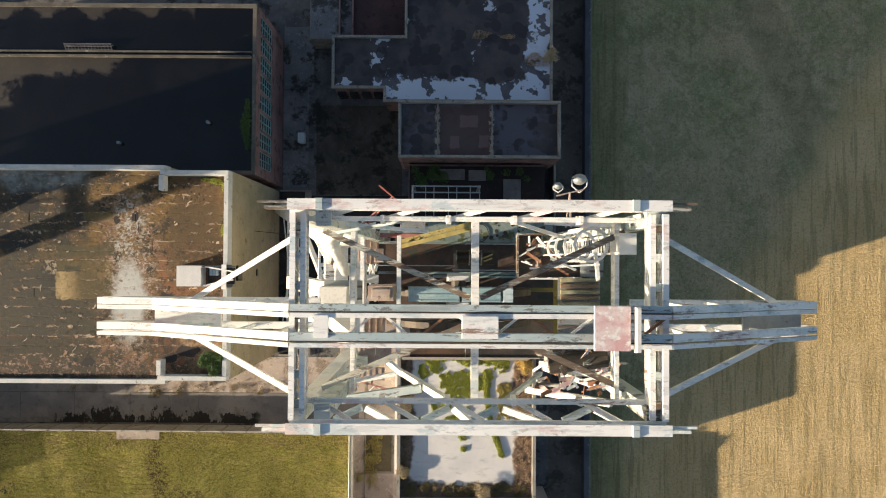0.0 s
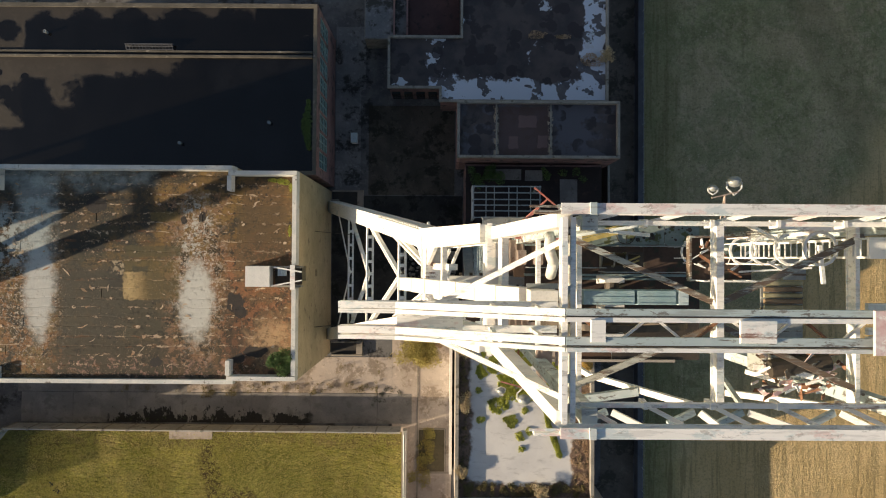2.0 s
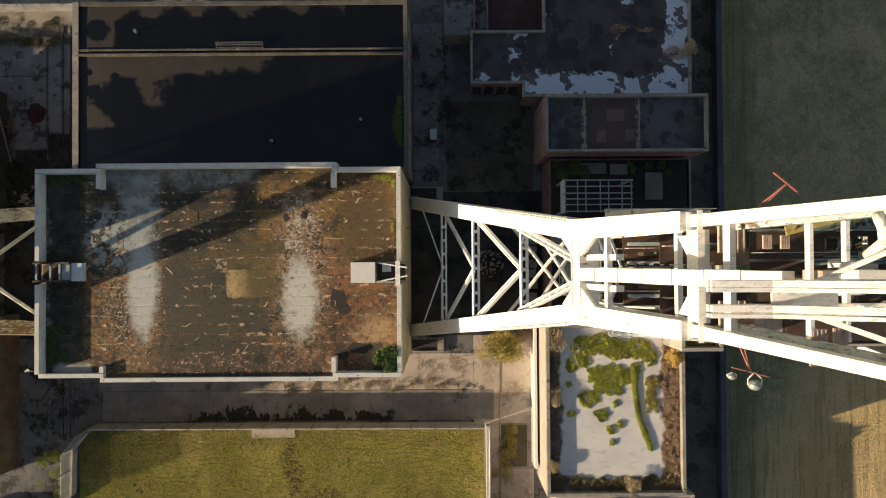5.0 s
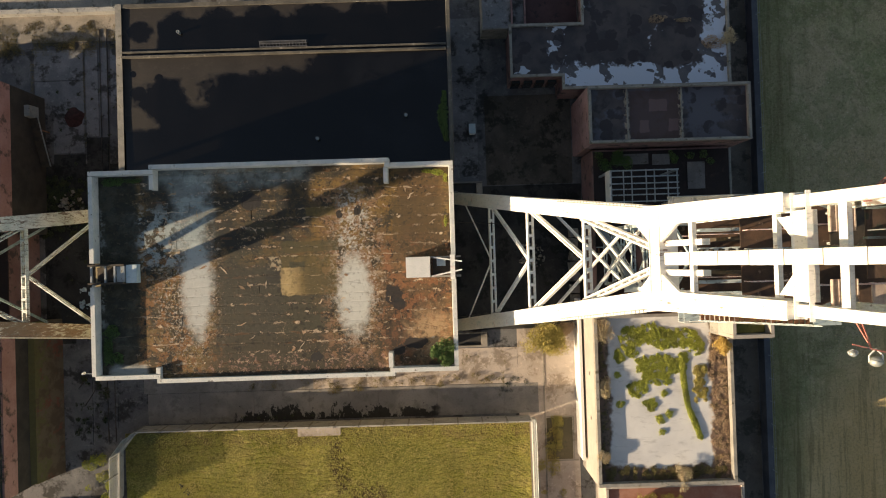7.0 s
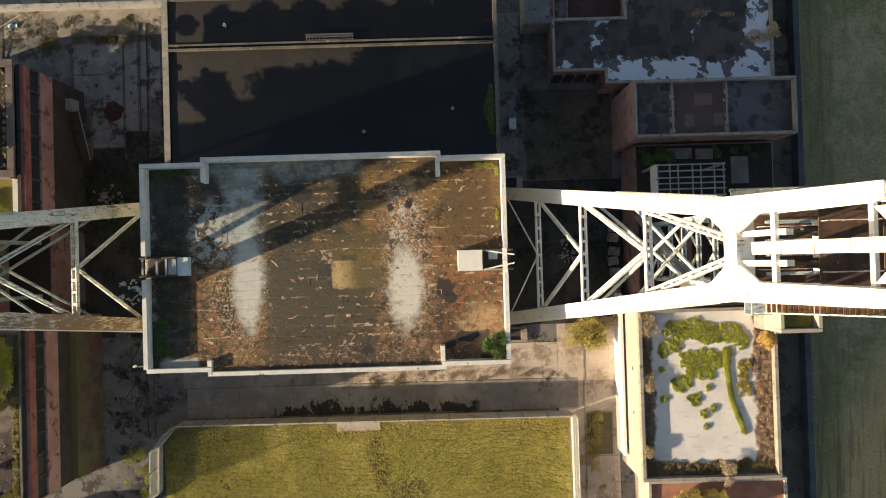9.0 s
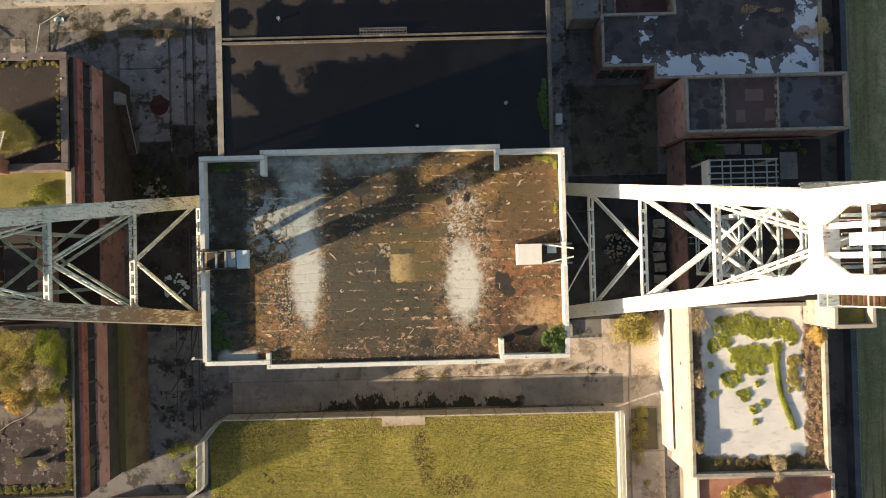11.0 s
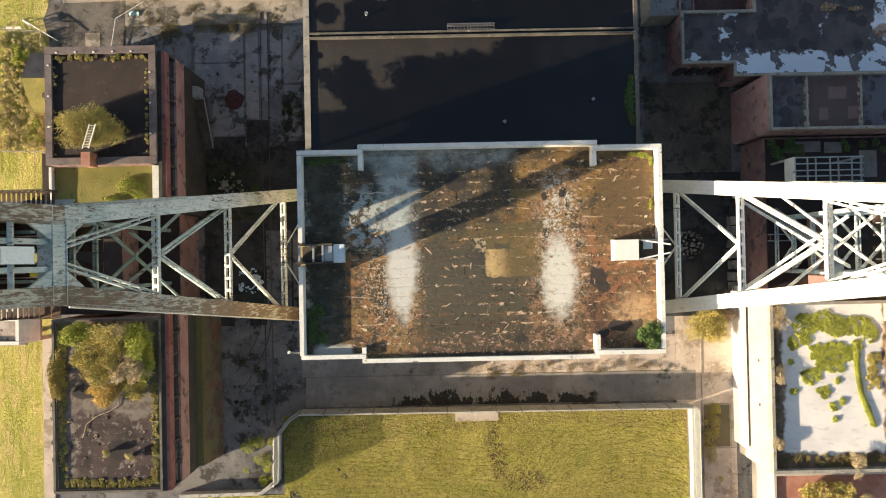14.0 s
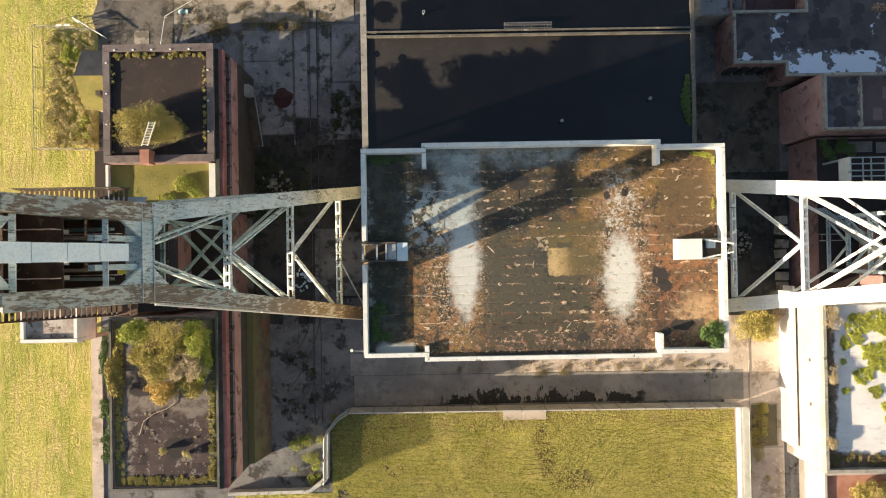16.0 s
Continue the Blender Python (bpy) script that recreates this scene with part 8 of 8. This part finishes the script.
mat_of_plants("apron_weeds", spots_in(-9.0, -7.0, -22.5, -18.5, 0.02, 12, 0.4, 0.9, 0.3, 51) + spots_in(-9.2, -6.6, -28, -22.5, 0.02, 10, 0.3, 0.8, 0.3, 52), 51, LEAF_OLIVE, "weeds and litter on the concrete apron", "weeds", 0.11, 60)
bush("block_shrub", (-69.7, 10.9, 11.38), (3.3, 2.0, 1.2), 61, LEAF_OLIVE, "dense spreading olive shrub growing on the brown roof", n=11000, size=0.10, clumps=34, stems=20)
mat_of_plants("parapet_moss", spots_in(-73.4, -65, 17.5, 17.85, 11.36, 34, 0.08, 0.35, 0.2, 64) + spots_in(-64.95, -64.75, 8.3, 17.6, 11.36, 34, 0.06, 0.25, 0.2, 65) + spots_in(-73.6, -73.3, 8.3, 17.6, 11.36, 14, 0.06, 0.22, 0.2, 66), 62, LEAF_OLIVE, "yellow moss along the inside of the parapet", "moss", 0.1, 160)
mat_of_plants("path_hedge", spots_in(-80.2, -79.0, -23.5, -9.0, 0.0, 70, 0.3, 0.8, 0.9, 121), 121, LEAF_DARK, "dark scrub between path and block wall", "scrub", 0.14, 60)
mat_of_plants("turf_growth", [(-67.2, 5.6, 9.85, 1.5, 1.2, 0.6), (-66.2, 4.6, 9.85, 0.9, 0.8, 0.5), (-69.0, 4.3, 9.85, 1.2, 0.6, 0.4)], 63, LEAF_GREEN, "green growth on the turf roof", "scrub", 0.12, 110)
for i, (x, y, rx, ry, h, mt, lb) in enumerate(((-71.3, -8.2, 1.7, 1.3, 1.4, LEAF_GREEN, "bright green shrub on the dark roof"), (-68.2, -9.2, 2.4, 2.0, 2.0, LEAF_OLIVE, "olive shrub on the dark roof"),
                                               (-65.7, -8.8, 1.5, 1.6, 1.7, LEAF_GREEN, "green shrub at the roof edge"), (-69.2, -11.6, 2.2, 1.7, 1.6, LEAF_OLIVE, "spreading olive shrub on the dark roof"),
                                               (-66.3, -11.6, 1.6, 1.5, 1.5, LEAF_PALE, "pale dry shrub on the dark roof"), (-69.0, -14.0, 1.7, 1.2, 1.1, LEAF_GOLD, "golden autumn shrub on the dark roof"),
                                               (-73.7, -12.2, 0.6, 2.3, 0.9, LEAF_OLIVE, "low olive shrub along the parapet"), (-65.4, -10.8, 1.2, 2.2, 1.0, LEAF_GREEN, "low green shrub along the parapet"),
                                               (-70.9, -10.6, 1.2, 1.1, 1.0, LEAF_OLIVE, "olive shrub beside the green one"), (-66.6, -13.6, 1.3, 1.2, 0.8, LEAF_OLIVE, "low olive shrub on the dark roof"))):
    bush("roof_shrub", (x, y, 10.8), (rx, ry, h), 70 + i, mt, lb, n=2000, size=0.13, clumps=12, stems=9, group="shrubs on the dark roof")
mat_of_plants("roof_moss", spots_in(-65.1, -64.5, -22.6, -13, 10.8, 90, 0.06, 0.3, 0.1, 67) + spots_in(-73.4, -65, -22.9, -22.2, 10.8, 110, 0.06, 0.35, 0.1, 68) + spots_in(-73.8, -73.1, -22, -8, 10.8, 110, 0.06, 0.35, 0.1, 69), 80, LEAF_OLIVE, "moss along the parapet of the dark roof", "moss", 0.1, 120)
for i, (x, y, r) in enumerate(((-69.3, -19.6, 0.5), (-67.1, -20.0, 0.6))):
    bush("roof_weed", (x, y, 10.8), (r, r * 0.9, 0.5), 180 + i, LEAF_STRAW, "straw-coloured weed clump on the dark roof", "weed", n=260, size=0.09, stems=4, clumps=5, group="weed clumps on the dark roof")
bm = B()
for p, q in zip([(-71.6, -18.2), (-71.2, -16.9), (-70.2, -16.2), (-68.9, -15.7), (-68.2, -15.2)], [(-71.2, -16.9), (-70.2, -16.2), (-68.9, -15.7), (-68.2, -15.2), (-68.1, -14.2)]):
    rod(bm, (*p, 10.9), (*q, 10.92), 0.025, 6)
solid("fallen_branch", bm, LEAF_PALE, "pale bare branch lying on the dark roof", "branch")
mat_of_plants("scattered_tufts", spots_in(-73, -65, -22, -12, 10.8, 14, 0.06, 0.3, 0.05, 81), 81, LEAF_PALE, "pale tufts on the dark roof", "tufts", 0.09, 90)
mat_of_plants("tall_weeds", spots_in(-86.3, -80.9, 11.1, 23.8, 0.0, 420, 0.2, 0.5, 0.7, 82), 82, LEAF_STRAW, "tall dry weeds inside the fence", "weeds", 0.13, 60)
mat_of_plants("green_weeds", spots_in(-84.5, -81.8, 20.0, 22.5, 0.0, 12, 0.5, 0.9, 1.0, 83) + spots_in(-82.5, -81.4, 12, 15, 0.0, 6, 0.4, 0.7, 0.9, 84), 83, LEAF_GREEN, "green weeds inside the fence", "weeds", 0.15, 70)
mat_of_plants("verge_weeds", spots_in(-72, -54, 23.6, 26.8, 0.0, 90, 0.3, 1.1, 0.06, 85), 85, LEAF_DULL, "dry weeds at the edge of the yard slabs", "weeds", 0.09, 30)
mat_of_plants("yard_weeds", spots_in(-63.5, -57.5, 3.0, 9.5, 0.05, 150, 0.12, 0.6, 0.12, 86) + spots_in(-54.6, -51.0, 11.5, 17.5, 0.05, 70, 0.15, 0.6, 0.15, 87) + spots_in(-60.5, -57, -20, -12, 0.05, 40, 0.1, 0.45, 0.06, 88) + spots_in(-62.0, -51.5, -12, 24, 0.05, 90, 0.05, 0.3, 0.08, 94), 86, LEAF_MOSS, "dark weeds spreading over the yard", "weeds", 0.12, 60)
mat_of_plants("corner_weeds", spots_in(-59.8, -56.3, -26.5, -21.5, 0.0, 16, 0.4, 0.9, 0.5, 89), 89, LEAF_GREEN, "green weeds in the yard corner", "weeds", 0.12, 70)
bush("dry_shrub", (11.0, 21.4, 4.8), (1.0, 0.8, 0.8), 90, LEAF_PALE, "dry shrub on the edge of the mossy roof", n=500, size=0.1)
mat_of_plants("brown_moss", [(9.6, 21.0, 4.8, 1.4, 0.9, 0.25), (3.9, 23.6, 4.8, 1.4, 0.5, 0.2), (6.5, 23.4, 4.8, 1.2, 0.35, 0.15)], 91, LEAF_BROWN, "brown moss on the membrane roof", "moss", 0.1, 90)
mat_of_plants("court_weeds", spots_in(-3.0, 0.0, 7.4, 9.5, 5.55, 10, 0.4, 0.9, 0.3, 92) + spots_in(4.0, 9.0, 8.3, 9.6, 5.65, 8, 0.3, 0.6, 0.25, 93), 92, LEAF_DARK, "dark weeds on the shaft hall roof", "weeds", 0.11, 70)
for i, (x, y, r, mt) in enumerate(((0.5, -27.0, 1.6, LEAF_OLIVE), (3.4, -26.6, 1.2, LEAF_OLIVE), (1.9, -29.0, 1.8, LEAF_BROWN), (6.0, -27.6, 0.9, LEAF_PALE))):
    bush("southern_shrub", (x, y, 4.65), (r, r, 1.2), 95 + i, mt, "scrub growing on the red earth roof", n=1300, size=0.12, group="scrub on the southern roof")


def tufts(name, x0, x1, y0, y1, n, seed, material, label, z=0.03, size=(0.10, 0.28)):
    """Grass tufts: leaning blades in threes."""
    rng = random.Random(seed)
    verts, faces = [], []
    for _ in range(n):
        x, y = rng.uniform(x0, x1), rng.uniform(y0, y1)
        if noise.noise(Vector((x * 0.25, y * 0.25, seed))) < rng.uniform(-1.2, 0.1):
            continue
        s = rng.uniform(*size)
        for k in range(3):
            t = rng.uniform(0, 6.28)
            d, w = Vector((math.cos(t), math.sin(t), 0)), Vector((-math.sin(t), math.cos(t), 0)) * s * 0.28
            c = Vector((x, y, z - 0.02))
            i = len(verts)
            verts += [c - w, c + w, c + d * s * 0.7 + Vector((0, 0, s * 0.8))]
            faces.append((i, i + 1, i + 2))
    ob = new(name, leaf_mesh(name, (verts, faces), material))
    return tagged(ob, label, "grass", "", "stuff")


GRASS_A = leaf("lawn_blades", (0.35, 0.34, 0.075), (0.56, 0.49, 0.15), (0.62, 0.52, 0.20))
GRASS_B = leaf("meadow_blades", (0.42, 0.39, 0.08), (0.54, 0.47, 0.13), (0.60, 0.50, 0.22))
STRAW = leaf("stubble_stalks", (0.58, 0.44, 0.22), (0.74, 0.59, 0.34), (0.50, 0.40, 0.18))
tufts("grass_tufts", -55, -10.4, -36, -19.3, 64000, 101, GRASS_A, "grass tufts of the lawn", size=(0.06, 0.17))
tufts("meadow_tufts", -97, -81, -34, 32, 12000, 102, GRASS_B, "grass tufts of the meadow", size=(0.05, 0.14))
tufts("stubble", 24, 52, -34, 10, 22000, 103, STRAW, "straw stubble of the field", size=(0.05, 0.13))
mat_of_plants("joint_moss", [(-51.9 - 0.25 * i, 23.2 - 0.62 * i * 0.5, 0.06, 0.35, 0.4, 0.05) for i in range(9)] + [(-58.82, 13.0 + 0.5 * i, 0.05, 0.16, 0.4, 0.04) for i in range(22)] + [(-64.6, 12.0 + 0.6 * i, 0.04, 0.3, 0.5, 0.05) for i in range(18)], 97, LEAF_DULL, "dull moss growing along the slab joints", "moss", 0.07, 60)

# ---- clutter ----
rng = random.Random(9)
# peeled curls of felt on the engine house roof
verts, faces = [], []
for _ in range(75):
    x, y = rng.uniform(-45.4, -19.5), rng.uniform(-9.6, 6.6)
    y = round(y / 1.05) * 1.05 + rng.uniform(-0.2, 0.2) + 0.2
    if noise.noise(Vector((x * 0.3, y * 0.3, 5.0))) < rng.uniform(-0.5, 0.3) or not -9.8 < y < 6.7:
        continue
    n, t = rng.randrange(4, 9), rng.choice((0.0, 0.0, 0.0, 1.57, 3.14)) + rng.uniform(-0.5, 0.5)
    c, i, w0 = Vector((x, y, 16.675)), len(verts), rng.uniform(0.02, 0.075)
    for k in range(n + 1):
        q = k / n
        v = Vector((-math.sin(t), math.cos(t), 0))
        w = w0 * (0.3 + 1.0 * math.sin(math.pi * q) * rng.uniform(0.5, 1.5))
        verts += [c - v * w, c + v * w + Vector((0, 0, 0.006 + 0.012 * math.sin(math.pi * q) * rng.uniform(0.3, 1.0)))]
        t += rng.gauss(0, 0.35) + (rng.choice((-1.4, 1.4)) if rng.random() < 0.12 else 0)
        c = c + Vector((math.cos(t), math.sin(t), 0)) * rng.uniform(0.06, 0.16)
    faces += [(i + 2 * k, i + 2 * k + 2, i + 2 * k + 3, i + 2 * k + 1) for k in range(n)]
for _ in range(130):
    x, y = rng.uniform(-45.4, -19.5), rng.uniform(-9.6, 6.6)
    y = round(y / 0.82) * 0.82 + rng.uniform(-0.15, 0.15) - 0.2
    if noise.noise(Vector((x * 0.25, y * 0.25, 9.0))) < rng.uniform(-0.5, 0.3) or not -9.8 < y < 6.7:
        continue
    r, n, a0, i = rng.uniform(0.04, 0.16), rng.randrange(6, 10), rng.uniform(0, 6.28), len(verts)
    sx = rng.uniform(0.8, 1.9)
    verts.append(Vector((x, y, 16.685 + rng.uniform(0, 0.02))))
    for k in range(n):
        q = r * rng.uniform(0.3, 1.25)
        a_ = a0 + 6.283 * k / n
        verts.append(Vector((x + sx * q * math.cos(a_), y + q * math.sin(a_), 16.675 + rng.uniform(0, 0.035))))
    faces += [(i, i + 1 + k, i + 1 + (k + 1) % n) for k in range(n)]
felt = leaf_mesh("felt_curls", (verts, faces), leaf("peeled_felt", (0.30, 0.20, 0.12), (0.62, 0.50, 0.36), (0.34, 0.20, 0.11)))
tagged(new("felt_curls", felt), "curled pale scraps of peeled roof felt", "felt scraps", "", "stuff")

# narrow rails across the western yard
for x in (-57.0, -56.2):
    bm = B()
    ibeam(bm, (x, -20.0, 0.06), (x, 26.0, 0.06), 0.07, 0.12, (1, 0, 0), 0.02)
    solid("rail", bm, STEEL_DARK, "sunken narrow-gauge rail in the yard concrete", "rail", "", "yard rails")
bm = B()
for i in range(9):
    a0, a1 = i / 9, (i + 1) / 9
    f_ = lambda q: (-57.0 - 3.2 * q * q, -6.0 - 8.0 * q, 0.07)
    beam(bm, f_(a0), f_(a1), 0.07, 0.1)
solid("rail", bm, STEEL_DARK, "curved branch of the yard rails", "rail", "", "yard rails")
# chute on the western wall
ch = thing("chute", (-63.2, 12, 2.0), "dark steel chute hanging on the pink wall", "chute")
bm = B()
box(bm, -63.9, -62.7, 15.6, 16.9, 2.2, 3.8, 0.05)
part("hopper", bm, STEEL_GREY, ch)
bm = B()
beam(bm, (-63.1, 15.7, 2.6), (-62.6, 10.6, 1.0), 0.9, 0.5, (1, 0, 0))
part("trough", bm, STEEL_DARK, ch)
bm = B()
beam(bm, (-62.4, 15.9, 3.0), (-62.0, 10.6, 1.4), 0.1, 0.1, (1, 0, 0))
part("side_rail", bm, STEEL_GREY, ch)
for y in (14.6, 11.6):
    bm = B()
    beam(bm, (-62.9, y, 0.0), (-62.9, y, 2.2 - (15.6 - y) * 0.2), 0.12, 0.12)
    part("prop", bm, STEEL_RUST, ch)
# concrete blocks beside the shaft hall
for i, (y, dx) in enumerate(((1.6, 0.1), (0.5, 0.0), (-1.0, 0.05), (-2.1, -0.05), (-3.3, 0.1), (-4.6, 0.0), (-5.7, 0.08))):
    bm = B()
    h = 0.9 + 0.12 * (i % 3)
    box(bm, -0.5, 0.5, -0.48, 0.48, 0, h, 0.03)
    ob = solid("concrete_block", bm, SLAB, "rough concrete block in a row beside the shaft hall", "concrete block", "", "blocks by the shaft hall")
    ob.matrix_basis = pose(-4.9 + dx, y, 0.01, 0, 0, rng.uniform(-8, 8))
# rubble heaps
for cx, cy, r, n, mt, lb in ((-9.5, -0.9, 1.5, 60, SLAB, "heap of broken concrete in the shaded yard"), (-58.6, -4.0, 1.4, 40, STEEL_BLUE, "crumpled blue-grey tarpaulin pieces and rubble"), (-61.0, 6.0, 2.0, 50, SLAB, "scattered pale rubble among weeds")):
    bm = B()
    for _ in range(n):
        q, t = math.sqrt(rng.random()) * r, rng.uniform(0, 6.28)
        s = rng.uniform(0.06, 0.28)
        m4 = Matrix.Translation((cx + q * math.cos(t), cy + q * math.sin(t), 0.06 + 0.35 * (1 - q / r))) @ Euler((rng.uniform(0, 3), rng.uniform(0, 3), rng.uniform(0, 3))).to_matrix().to_4x4() @ Matrix.Diagonal((s, s * rng.uniform(0.5, 1.2), s * rng.uniform(0.3, 0.8), 1))
        bmesh.ops.create_cube(bm, size=1.6, matrix=m4)
    solid("rubble", bm, mt, lb, "rubble", "stuff")
# white bin in the northern yard
bn = thing("wheeled_bin", (-15.7, 13.4, 0.0), "small pale bin beside the hall wall", "bin")
bm = B()
box(bm, -16.0, -15.4, 12.9, 13.9, -0.03, 1.1, -0.04)
part("body", bm, WHITE, bn)
bm = B()
box(bm, -16.08, -15.32, 12.85, 13.95, 1.1, 1.18, 0.02)
part("lid", bm, STEEL_BLUE, bn)
# lamp bracket on the engine house corner
lb_ = thing("wall_lamp", (-49.5, -10.0, 16.4), "white lamp on a bracket at the parapet corner", "lamp")
bm = B()
beam(bm, (-49.5, -9.8, 16.9), (-50.5, -9.75, 17.0), 0.06, 0.06)
part("bracket", bm, STEEL_GREY, lb_)
bm = B()
rod(bm, (-50.6, -9.75, 16.75), (-50.6, -9.75, 17.1), 0.14, 12, 0.07)
part("shade", bm, WHITE, lb_)
# ladder leaning in the roof shrub
ld2 = thing("ladder", (-69.4, 9.0, 11.4), "pale wooden ladder lying in the roof shrub", "ladder")
for k in (-0.28, 0.28):
    bm = B()
    beam(bm, (-69.9 + k, 8.9, 12.9), (-68.9 + k, 11.0, 13.5), 0.07, 0.1, (1, 0, 0))
    part("rail", bm, PARAPET, ld2)
for i in range(9):
    q = (i + 0.5) / 9
    bm = B()
    c = Vector((-69.9, 8.9, 12.9)).lerp(Vector((-68.9, 11.0, 13.5)), q)
    beam(bm, c - Vector((0.28, 0, 0)), c + Vector((0.28, 0, 0)), 0.05, 0.05, (0, 1, 0))
    part("rung", bm, PARAPET, ld2)
# light rail frame on the shaft hall roof
rf = thing("roof_track", (-2.4, -0.5, 5.55), "small rusty frame of rails on the shaft hall roof", "frame")
for y in (-0.82, -0.16):
    bm = B()
    ibeam(bm, (-3.5, y, 5.7), (-1.2, y, 5.7), 0.1, 0.2, (0, 1, 0), 0.03)
    part("rail", bm, STEEL_GREY, rf)
for x in (-3.3, -2.4, -1.4):
    bm = B()
    box(bm, x, x + 0.1, -0.8, -0.2, 5.56, 5.64)
    part("tie", bm, STEEL_RUST, rf)
# cables
for ya, yb in ((2.7, 2.3), (-6.6, -6.0)):
    bm = B()
    rod(bm, (-18.3, ya, 9.5), (-14.2, yb, 11.8), 0.03, 6)
    solid("guy_cable", bm, STEEL_DARK, "thin cable between engine house and headframe leg", "cable", "", "cables of the eastern headframe")

# white tubes and scraps at the north-western corner
for p, q, r in (((-82.4, 25.0, 1.0), (-79.6, 23.2, 0.9), 0.05), ((-82.9, 25.3, 0.9), (-82.2, 24.7, 0.9), 0.09), ((-73.6, 21.4, 0.4), (-72.9, 25.4, 0.5), 0.045), ((-72.9, 25.4, 0.5), (-69.8, 27.2, 0.5), 0.045)):
    bm = B()
    rod(bm, p, q, r, 8)
    for e_ in (p, q):
        rod(bm, (e_[0], e_[1], 0.0), e_, r * 0.8, 8)
    solid("barrier_tube", bm, WHITE, "thin white barrier tube on short posts", "barrier", "", "tubes by the fence")
bm = B()
sheet(bm, -71.6, -70.5, 25.8, 26.3, 0.12, 10, 6, 0.2, 2.0)
solid("tarpaulin", bm, simple("faded_turquoise_tarpaulin", (0.20, 0.38, 0.42), (0.34, 0.50, 0.52), 2.0, 0.6), "crumpled turquoise tarpaulin on the verge", "tarpaulin")
# rust-red ash heap
verts, faces = [(-60.0, 16.2, 0.34)], []
for k in range(3):
    for i in range(18):
        a_, r = 6.283 * i / 18, 0.36 * (k + 1)
        r *= 1.0 + 0.25 * noise.noise(Vector((math.cos(a_) * 1.5, math.sin(a_) * 1.5, 2.0 + k * 0.1)))
        verts.append((-60.0 + r * math.cos(a_), 16.2 + r * math.sin(a_), (0.26, 0.15, 0.03)[k]))
faces = [(0, 1 + i, 1 + (i + 1) % 18) for i in range(18)] + [(1 + 18 * k + i, 19 + 18 * k + i, 19 + 18 * k + (i + 1) % 18, 1 + 18 * k + (i + 1) % 18) for k in range(2) for i in range(18)]
heap = leaf_mesh("ash_heap", (verts, faces), simple("rust_red_ash", (0.040, 0.016, 0.014), (0.075, 0.028, 0.024), 2.5, 0.95, 0.0, 9.0, 0.6, 0.04))
tagged(new("ash_heap", heap), "small heap of rust-red ash on the slabs", "heap")
bm = B()
for i in range(9):
    a0, a1 = i / 9, (i + 1) / 9
    f_ = lambda q: (-56.2 - 3.4 * q * q, -7.0 - 9.0 * q, 0.07)
    beam(bm, f_(a0), f_(a1), 0.07, 0.1)
solid("rail", bm, STEEL_DARK, "second curved branch of the yard rails", "rail", "", "yard rails")

# felt sheets of the engine house roof, laid in rows
sheet_bm = B()
box(sheet_bm, -0.5, 0.5, -0.5, 0.5, -0.5, 0.5)
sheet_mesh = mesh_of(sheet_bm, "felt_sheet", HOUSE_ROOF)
rng = random.Random(77)
for k in range(-12, 9):
    y0, y1 = max(0.82 * k - 0.2, HY0 + 0.44), min(0.82 * (k + 1) - 0.2, HY1 - 0.44)
    if y1 - y0 < 0.2:
        continue
    x = HX0 + 0.44
    while x < HX1 - 0.5:
        w = rng.uniform(4.5, 9.5) if x > HX0 + 0.5 else rng.uniform(2.0, 9.0)
        x1 = min(x + w, HX1 - 0.44)
        if HX1 - 0.44 - x1 < 0.7:
            x1 = HX1 - 0.44
        ob = new("felt_sheet", sheet_mesh)
        t0, t1 = (rng.uniform(0.0, 0.10) if rng.random() < 0.06 else 0.0 for _ in range(2))
        ob.matrix_basis = (Matrix.Translation(((x + t0 + x1 - t1) / 2, (y0 + y1) / 2, 16.635 + rng.uniform(0, 0.0012))) @ pose(0, 0, 0, rng.uniform(-0.03, 0.03), rng.uniform(-0.006, 0.006), 0)
                           @ Matrix.Diagonal((x1 - x - t0 - t1, y1 - y0, 0.05, 1)))
        ob.parent = house_roof_sheet
        x = x1
